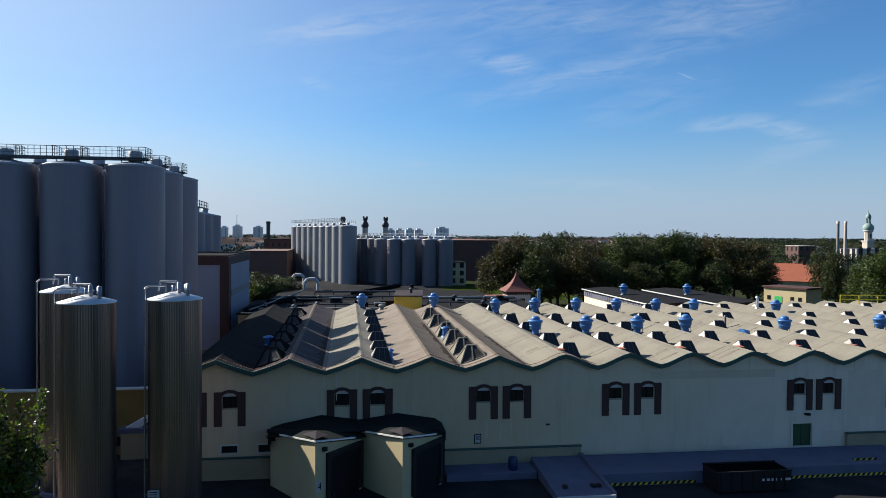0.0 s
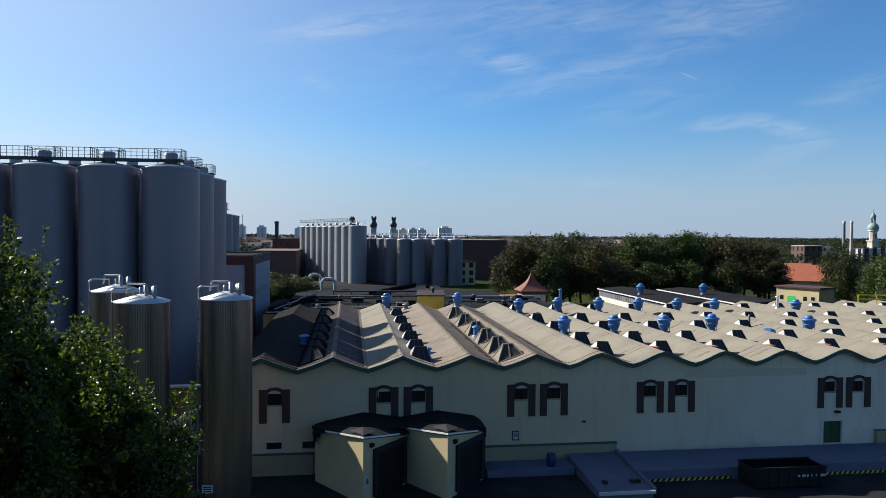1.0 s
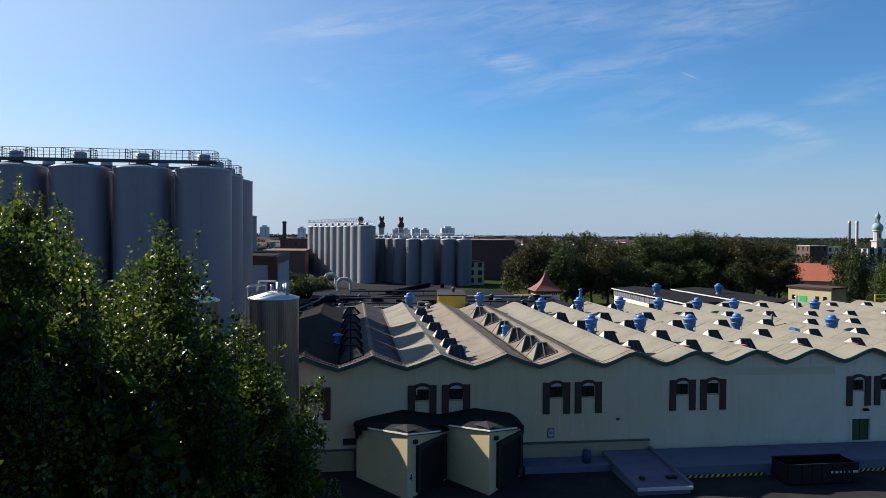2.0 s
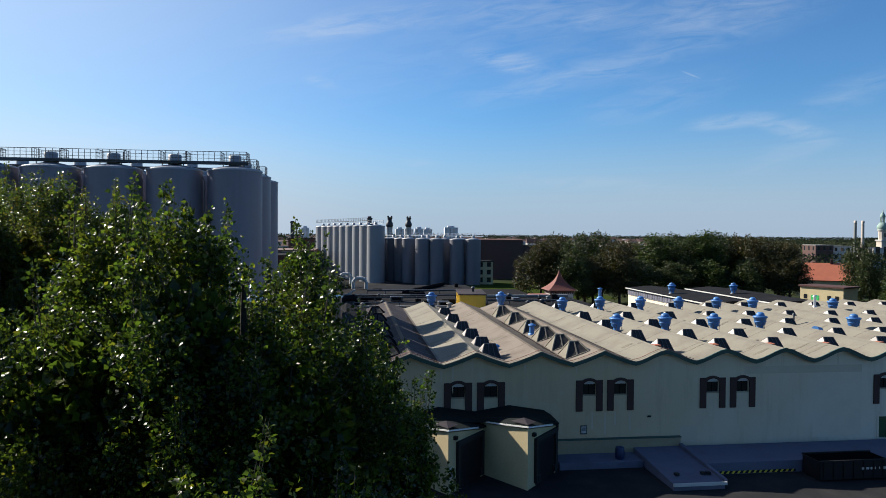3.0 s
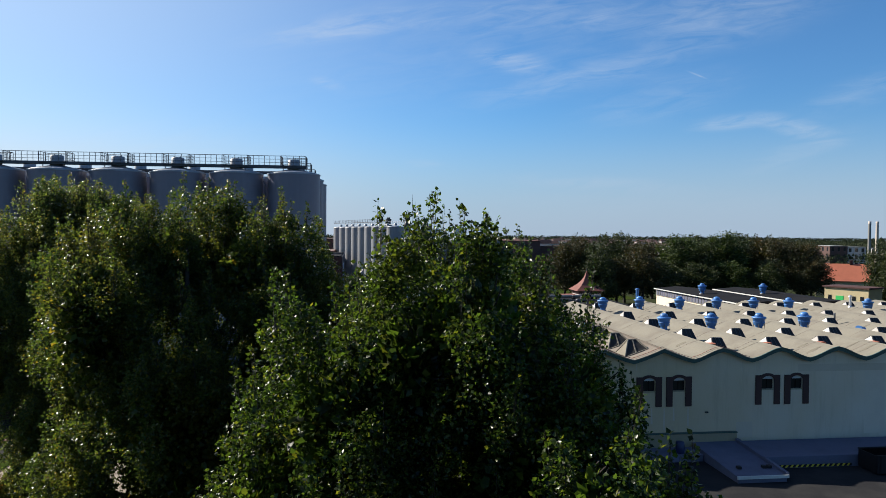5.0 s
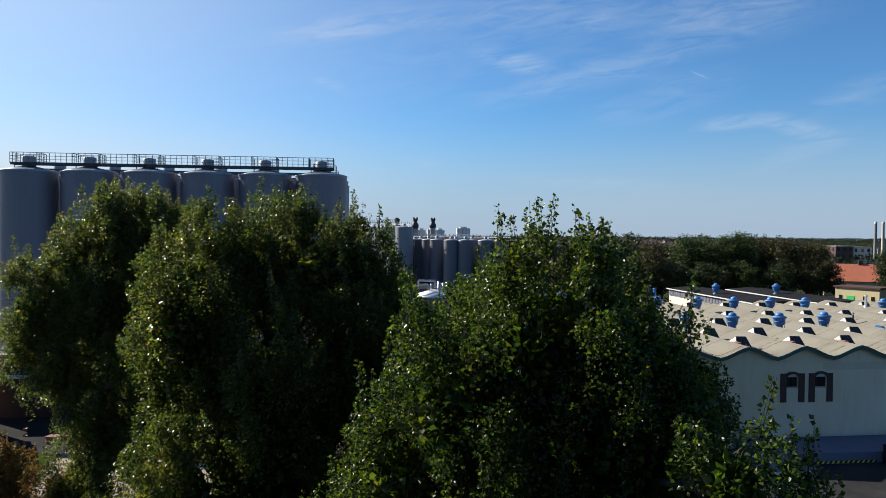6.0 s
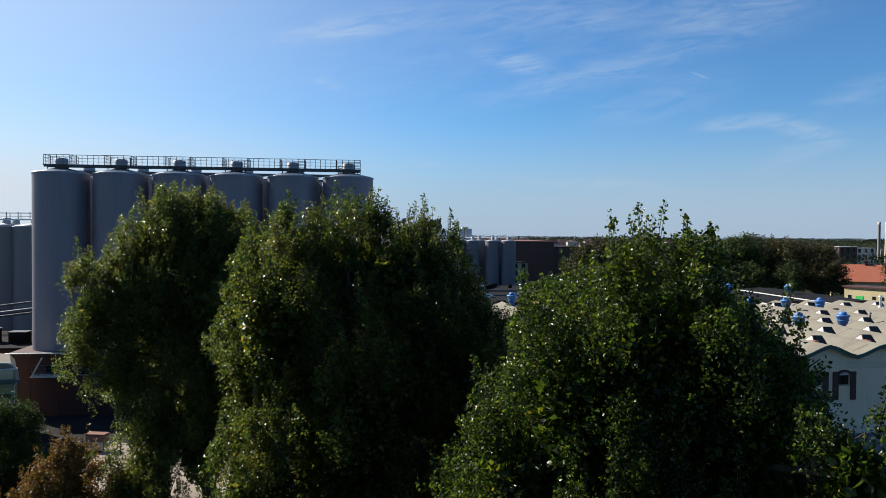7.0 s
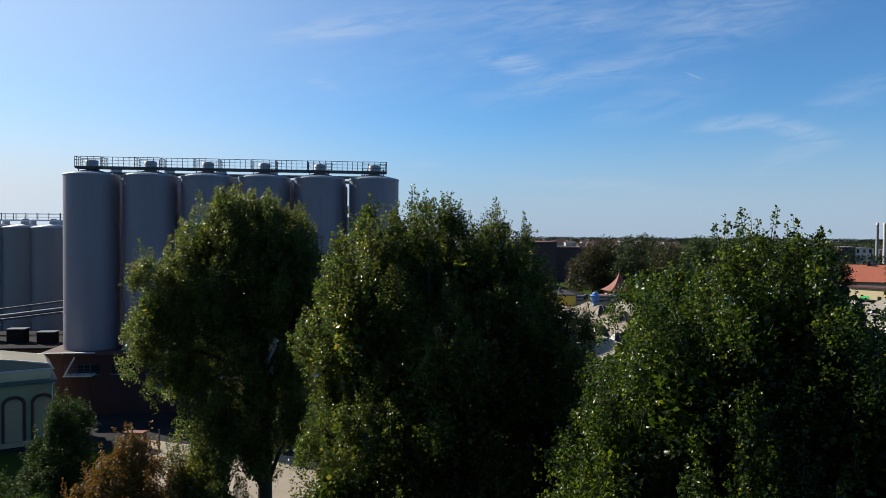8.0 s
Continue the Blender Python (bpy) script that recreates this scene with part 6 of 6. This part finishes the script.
    side /= np.linalg.norm(side, axis=2, keepdims=True) + 1e-9
    wide = np.where(lead, 0.75, 1.05)[:, None] * (0.04 + 0.25 * (1 - t) ** 0.8) * (0.3 + 0.7 * r.random((count, per))) * k
    q = tip[:, None, :] - axis[:, None, :] * (length[:, None] * (1 - t))[:, :, None] + side * wide[:, :, None]
    q, o = q.reshape(-1, 3), side.reshape(-1, 3)
    nf = int(count * per * filler)
    wf = r.choice(len(lobes), nf, p=weight)
    df = unit(r, nf)
    pf = lobes[wf, :3] + df * lobes[wf, 3:6] * (0.64 * r.random(nf) ** 0.45)[:, None]
    q, o = np.concatenate([q, pf]), np.concatenate([o, df])
    n = len(q)
    ld = o * 0.6 + unit(r, n) * 0.75 + np.array([0, 0, 0.2])
    nm = unit(r, n) + np.array([0, 0, 0.1])
    size = leaf * r.uniform(0.6, 1.25, n)
    size[n - nf:] *= inner
    return (q, ld, nm, size), (tip[lead] - axis[lead] * length[lead][:, None], tip[lead])


def stems(roots, ends, thick):
    """Thin three-sided stalks of the leading shoots, all in one mesh."""
    gs = Geo()
    for a, b in zip(roots, ends):
        gs.rod(tuple(a), tuple(b), thick, thick * 0.3, 3)
    return gs


def wood(trunk_r, height, lobes, r, lean=(0, 0)):
    gm = Geo()
    pts = [Vector((lean[0] * t + 0.12 * math.sin(5 * t), lean[1] * t + 0.1 * math.cos(4 * t) - 0.1, height * t)) for t in np.linspace(0, 1, 9)]
    for i, (a, b) in enumerate(zip(pts, pts[1:])):
        gm.rod(a, b, trunk_r * (1.25 - i / 7.2) if i else trunk_r * 1.35, trunk_r * (1.25 - (i + 1) / 7.2), 9)
    limbs = []
    for l in lobes:
        lg = Geo()
        z0 = max(1.5, min(height * 0.8, l[2] - l[5] * 0.9 - 1.0))
        k = min(7, int(z0 / height * 8))
        a = pts[k].lerp(pts[k + 1], 0.5)
        e = Vector(l[:3])
        mid = a.lerp(e, 0.5) + Vector((0, 0, 0.5))
        lg.rod(a, mid, trunk_r * 0.38, trunk_r * 0.26, 6)
        lg.rod(mid, e, trunk_r * 0.26, trunk_r * 0.12, 6)
        for j in range(7):
            o = Vector(unit(r, 1)[0])
            o = Vector((o.x * l[3], o.y * l[4], abs(o.z) * l[5])) * 0.85
            lg.rod(mid.lerp(e, r.random()), e + o, trunk_r * 0.10, 0.015, 5)
        limbs.append(lg)
    return gm, limbs


def tree(label, x, y, height, trunk_r, lobes, boughs, count, per, leaf, seed, mat, bough=0.8, lean=(0, 0), category="tree", group="", up=0.6, filler=0.2, inner=1.5, candles=3, name="tree"):
    r = np.random.default_rng(seed)
    th = thing(name, label, category, group, at=(x, y, GZ))
    gm, limbs = wood(trunk_r, height, lobes, r, lean)
    part("trunk", gm, M_bark, th)
    for lg in limbs:
        part("limb", lg, M_bark, th)
    leaves, ends = crown(r, lobes, boughs, count, per, leaf, bough, up, filler, inner, candles)
    part("crown", leaf_mesh("crown", *leaves, mat), mat, th)
    if group == "poplars":
        tagged(part("twig", stems(*ends, 0.012), M_bark, th), kind="stuff")
    return th


# lobes: x, y, z above the foot, and three radii, about the trunk
LOBES_A = [(0, 0, 11.5, 4.4, 4.2, 7.6), (-1.6, -1.6, 18.2, 2.4, 2.2, 3.0), (1.4, 1.5, 17.4, 2.2, 2.2, 2.8), (1.9, -1.7, 14.3, 2.5, 2.4, 3.5), (-3.6, 0.2, 14.6, 2.4, 2.4, 3.8), (3.0, 3.2, 13.0, 2.5, 2.6, 3.4), (0.6, -4.2, 13.4, 2.4, 2.2, 3.4),
           (-2.8, -3.6, 12.6, 2.4, 2.2, 3.6), (3.0, -4.2, 9.4, 2.6, 2.4, 3.6), (-4.2, -2.6, 8.0, 2.6, 2.6, 3.6), (0.2, -5.2, 7.0, 2.8, 2.4, 3.6), (3.9, 0.4, 9.0, 2.6, 2.8, 3.6), (3.4, 4.0, 8.0, 2.6, 2.6, 3.6), (-3.2, 3.4, 13.6, 2.2, 2.2, 3.6), (-5.6, -1.0, 6.0, 2.4, 2.4, 3.4), (-6.0, 0.6, 11.5, 2.2, 2.2, 3.6), (-6.4, -2.4, 8.6, 2.0, 2.0, 3.2), (-4.0, -2.0, 17.0, 2.0, 2.0, 3.2), (-5.6, -1.2, 14.0, 2.0, 2.0, 3.2), (-2.6, 3.6, 17.0, 2.3, 2.3, 3.0), (2.6, 4.2, 13.8, 1.7, 1.7, 2.2), (0.2, -3.2, 15.4, 2.2, 2.0, 3.2), (1.3, -2.7, 17.2, 1.8, 1.6, 2.4), (-6.0, -1.6, 13.2, 1.5, 1.4, 2.2), (-2.6, 4.4, 16.0, 2.3, 2.3, 3.3), (2.2, 2.2, 15.6, 1.9, 2.0, 3.0), (3.9, 3.7, 14.0, 1.6, 1.7, 2.4),
           (-0.9, -3.0, 19.2, 1.6, 1.5, 2.0), (1.8, 0.9, 17.7, 1.5, 1.5, 1.9), (-2.5, -2.4, 18.2, 1.5, 1.5, 2.1), (0.6, -7.0, 16.5, 0.8, 0.8, 1.3), (2.1, -6.5, 15.4, 0.7, 0.7, 1.0), (-0.8, -6.0, 11.2, 1.2, 1.2, 2.2), (-3.2, -6.0, 9.5, 1.4, 1.4, 2.4), (-4.6, -4.8, 11.6, 1.4, 1.4, 2.4), (-2.2, -6.6, 6.5, 1.4, 1.3, 2.2), (-5.6, -4.6, 7.4, 1.5, 1.4, 2.4),
           # rear lobes, mostly out of view, added to shade the crown's right side
           (-3.0, 4.6, 11.0, 2.4, 2.4, 5.2), (0.2, 5.8, 10.6, 2.5, 2.3, 5.2), (0.6, 5.4, 15.4, 2.0, 2.0, 2.8)]
tree("tall green poplar with upright leafy shoots", -11.7, 14.3, 20.3, 0.42, LOBES_A, 540, 10500, 24, 0.112, 21, M_leaf, 0.78, group="poplars", filler=0.5, inner=2.3)
LOBES_B = [(0, 0, 12.0, 4.1, 3.8, 8.0), (-1.0, 1.7, 20.0, 1.9, 1.8, 2.8), (0.6, 2.6, 20.0, 2.0, 1.8, 2.8), (2.2, 1.0, 19.4, 2.2, 2.2, 3.0), (-3.0, -0.4, 16.4, 2.3, 2.1, 4.2), (3.2, -1.0, 15.2, 2.2, 2.1, 3.8), (0.2, -2.8, 14.4, 2.6, 2.2, 4.2),
           (-3.6, -1.8, 10.0, 2.4, 2.2, 3.8), (2.8, -2.8, 8.4, 2.5, 2.4, 3.8), (-1.0, -3.6, 6.6, 2.5, 2.4, 3.8), (-3.2, -2.0, 18.2, 2.0, 2.0, 3.4), (4.6, 0.4, 14.0, 2.3, 2.2, 4.6), (4.4, -0.4, 8.4, 2.5, 2.4, 4.0), (3.9, 1.4, 19.2, 1.7, 1.7, 2.8), (-2.2, 0.6, 20.0, 1.6, 1.6, 2.6),
           (-5.2, 1.6, 16.4, 1.1, 1.3, 1.4), (-4.2, 0.8, 15.0, 1.5, 1.6, 2.4), (-4.2, -0.4, 11.4, 1.5, 1.6, 2.8), (-4.0, -1.0, 6.6, 1.7, 1.8, 3.2),
           (5.8, -1.5, 12.5, 2.2, 2.2, 5.0), (5.2, 0.6, 17.2, 1.5, 1.5, 2.6), (7.2, 0.4, 13.2, 1.6, 1.8, 4.6), (6.6, -0.6, 8.0, 1.9, 1.9, 3.6)]
tree("tall green poplar with yellowing leaves", -22.2, 25.2, 21.0, 0.42, LOBES_B, 500, 9400, 25, 0.108, 22, M_leaf_turning, 0.82, group="poplars", filler=0.34, inner=2.5)
LOBES_C = [(-1.6, 0, 15.5, 3.6, 3.2, 6.5), (-3.6, 0.2, 20.8, 1.9, 2.0, 3.0), (-1.8, -0.2, 21.2, 1.9, 2.0, 3.0), (0.2, 0.2, 20.4, 1.9, 2.0, 3.0), (1.8, 0.4, 20.0, 1.9, 2.0, 3.2), (3.0, 0.0, 17.0, 1.7, 2.0, 3.8), (-6.8, -0.6, 16.2, 2.2, 2.2, 3.0), (-5.0, 0.2, 17.6, 2.0, 2.2, 3.0), (-7.8, 0.0, 14.2, 1.2, 1.6, 1.9), (-5.2, -0.4, 12.4, 1.9, 2.0, 3.0), (2.0, -0.4, 13.0, 2.0, 2.0, 3.6),
           (-2.6, -1.2, 16.4, 2.4, 2.0, 3.6), (0.6, -1.2, 17.0, 2.2, 2.0, 3.6), (-3.0, -0.8, 8.6, 2.7, 2.4, 4.0), (-0.2, -0.6, 10.6, 1.8, 2.0, 3.4), (-3.6, -1.2, 5.2, 2.4, 2.2, 3.6), (-2.6, -1.4, 2.6, 1.9, 1.6, 2.6), (-4.4, -1.2, 3.0, 1.3, 1.4, 2.4), (2.2, -0.4, 9.0, 1.7, 1.8, 3.0), (-0.4, -0.8, 6.8, 1.7, 1.6, 2.6)]
tree("slender tall poplar beside the roadway", -31.9, 41.8, 21.5, 0.46, LOBES_C, 370, 6600, 25, 0.122, 23, M_leaf_aged, 0.82, group="poplars", filler=0.42, inner=1.9)
LOBES_D = [(0, 0, 4.4, 2.6, 2.4, 2.8), (0.3, -1.2, 2.4, 4.2, 2.4, 2.2), (-2.6, -0.4, 3.0, 2.0, 1.8, 2.0), (2.2, 0.2, 3.6, 2.0, 1.9, 2.2), (0.2, -0.8, 6.4, 1.2, 1.2, 1.8)]
tree("small rusty-leaved autumn tree", -40.1, 40.5, 7.0, 0.16, LOBES_D, 110, 1700, 22, 0.15, 24, M_leaf_rust, 0.6, up=0.35, filler=0.25, candles=2)
LOBES_E = [(0, 0, 4.6, 2.0, 2.2, 3.4), (-1.2, 0, 3.4, 1.7, 1.8, 2.6), (0.3, -1.2, 2.2, 2.4, 2.0, 2.2), (0.9, -0.6, 6.0, 1.4, 1.5, 2.4)]
tree("small dense green tree before the west hall", -48.3, 50.2, 7.2, 0.18, LOBES_E, 80, 1200, 24, 0.14, 25, M_leaf_shade, 0.6, up=0.35, filler=0.25, candles=2)
for k, (x, y, w) in enumerate(((-52.5, 48.6, 2.6), (-49.4, 45.2, 2.4), (-55.6, 51.0, 2.4))):
    tree("low dark green shrub on the shaded lawn", x, y, 1.6, 0.08, [(0, 0, 1.3, w, 2.0, 1.3), (0.9, 0.3, 2.0, 1.2, 1.2, 0.9), (-1.1, -0.2, 1.6, 1.3, 1.2, 1.0)], 40, 520, 18, 0.14, 60 + k, M_leaf_shade, 0.5, category="shrub", group="shrubs on the lawn", up=0.2, filler=0.3, candles=1, name="shrub")

# background trees: three kinds, copied
protos = []
for k, (mat, lob) in enumerate(((M_leaf_dark, [(0, 0, 11, 6, 6, 7), (-3.5, 0, 15, 4, 4, 5), (3.6, 1, 14, 4.2, 4, 5.5), (0.5, -1, 18.4, 3.6, 3.6, 4.5), (-4.5, -1, 8, 3.5, 3.5, 5), (4.8, -1, 7.5, 3.6, 3.6, 5)]),
                                (M_leaf_brown, [(0, 0, 10, 6.5, 6, 6.5), (-4, 0, 13.5, 4, 4, 5), (3.4, 0, 15.4, 4.4, 4, 5), (-0.5, -1, 17.2, 4, 4, 4.4), (5, -1, 8, 3.6, 3.6, 5), (-5.5, -1, 7.5, 3.4, 3.6, 5)]),
                                (M_leaf_fresh, [(0, 0, 12, 4.8, 4.8, 8), (-2, 0, 17, 3.2, 3.2, 5), (2.4, 0.6, 18.5, 3.2, 3.2, 5), (-3, -1, 9, 3.2, 3.2, 5), (3.4, -1, 8.5, 3.2, 3.2, 5), (0.3, 0, 22, 2.2, 2.2, 3)]))):
    protos.append(tree(("broad dark green tree", "broad tree turning autumn brown", "tall fresh green tree")[k] + " behind the halls", 0, 0, 17, 0.4, lob, 130, 1050, 6, 0.50, 40 + k, mat, 1.5, group="trees behind the halls", up=0.35, filler=0.3, inner=1.7, candles=0))


# x, y, height, kind, width
WOODS = [(46.4, 199.9, 19.4, 1, 0.7), (51.2, 204.4, 21.1, 1, 0.7), (53.6, 193.9, 19.9, 0, 0.7), (62.7, 207.9, 21.9, 0, 0.8), (69.9, 212.0, 22.5, 0, 0.7),
         (69.7, 196.8, 19.6, 1, 0.7), (84.8, 225.0, 19.0, 1, 0.8), (88.0, 214.6, 23.0, 2, 0.85), (96.6, 223.5, 22.1, 0, 0.7), (97.0, 213.3, 20.3, 0, 0.7),
         (105.0, 222.3, 21.4, 2, 0.8), (105.6, 213.2, 24.2, 2, 0.85), (114.8, 221.0, 22.7, 0, 0.75), (122.6, 225.0, 21.4, 1, 0.8), (121.1, 213.1, 21.2, 1, 0.8),
         (132.2, 223.7, 20.3, 1, 0.75), (128.5, 209.0, 19.5, 1, 0.75), (138.6, 221.5, 19.4, 1, 0.7), 
         (132.6, 178.0, 21.1, 0, 0.42), (132.2, 173.0, 18.0, 0, 0.42), (135.3, 172.6, 9.2, 0, 0.4), (118.2, 144.8, 17.4, 2, 0.6), (124.5, 149.0, 18.6, 0, 0.6),
         (115.6, 135.1, 20.1, 2, 0.7), (119.0, 134.6, 20.6, 2, 0.8), (139.4, 152.1, 21.4, 0, 0.8), (144.2, 151.4, 20.7, 0, 0.8), (-18.6, 163.2, 12.5, 0, 0.5),
         (-15.8, 167.8, 12.0, 2, 0.6), (-19.9, 161.3, 11.1, 2, 0.5), (-13.2, 170.5, 11.0, 0, 0.5), (128.3, 203.1, 14.3, 1, 0.7), (113.5, 203.0, 14.3, 0, 0.7),
         (101.7, 204.3, 14.4, 2, 0.8), (90.2, 203.8, 13.4, 0, 0.7), (77.8, 202.6, 14.5, 0, 0.7), (62.5, 199.5, 14.7, 1, 0.7), (57.4, 198.3, 13.3, 1, 0.6)]
height = (24.0, 22.6, 26.2)
used = set()
for i, (x, y, h, k, w) in enumerate(WOODS):
    s = h / height[k]
    m = pose(x, y, GZ, 0, 0, 47 * i)
    if k not in used:
        used.add(k)
        ob = protos[k]
        ob.matrix_world = m
    else:
        ob = copy_thing(protos[k], m)
    ob.scale = (w * 1.35, w * 1.35, s)

# far woods and hedges along the horizon: clumps of foliage, one mesh
r = np.random.default_rng(9)
k = 130000
y = 330 + 4000 * r.random(k) ** 1.9
x = r.uniform(-0.85, 1.05, k) * y
hh = np.where(y > 1200, 16, 11) * (0.35 + 0.65 * np.abs(np.sin(x * 0.013 + 2 * np.sin(y * 0.007))))
keep = ~((x > -75) & (x < 110) & (y < 470)) & (np.sin(x * 0.021 + 1.3 * np.sin(y * 0.011)) + np.sin(y * 0.017 + x * 0.004) > -0.35)
x, y, hh = x[keep], y[keep], hh[keep]
z = GZ + hh * r.random(len(x)) ** 0.6
pos = np.stack([x, y, z], 1)
k = 42000
yy = 480 + 900 * r.random(k) ** 0.9
xx = r.uniform(-0.42, 0.14, k) * yy
stand = np.sin(xx * 0.05 + 1.7 * np.sin(yy * 0.023)) + np.sin(yy * 0.031 + xx * 0.012) > -0.1
inside = (xx > -75) & (xx < 110) & (yy < 470)
xx, yy = xx[stand & ~inside], yy[stand & ~inside]
pos = np.concatenate([pos, np.stack([xx, yy, GZ + 13 * (0.45 + 0.55 * np.abs(np.sin(xx * 0.09 + yy * 0.05))) * r.random(len(xx)) ** 0.6], 1)])
x, y = pos[:, 0], pos[:, 1]
woods = solid("far_woods", Geo().box(0, 2600, GZ, 1, 2601, 1), M_far_leaf, "dark belts of trees towards the horizon", "woods", "stuff")
woods.data = leaf_mesh("far_woods", pos, unit(r, len(x)) + np.array([0, 0, 0.3]), unit(r, len(x)) * 0.3 + np.array([0, -0.7, 0.7]), r.uniform(1.2, 2.4, len(x)) * (0.5 + y / 1300), M_far_leaf)
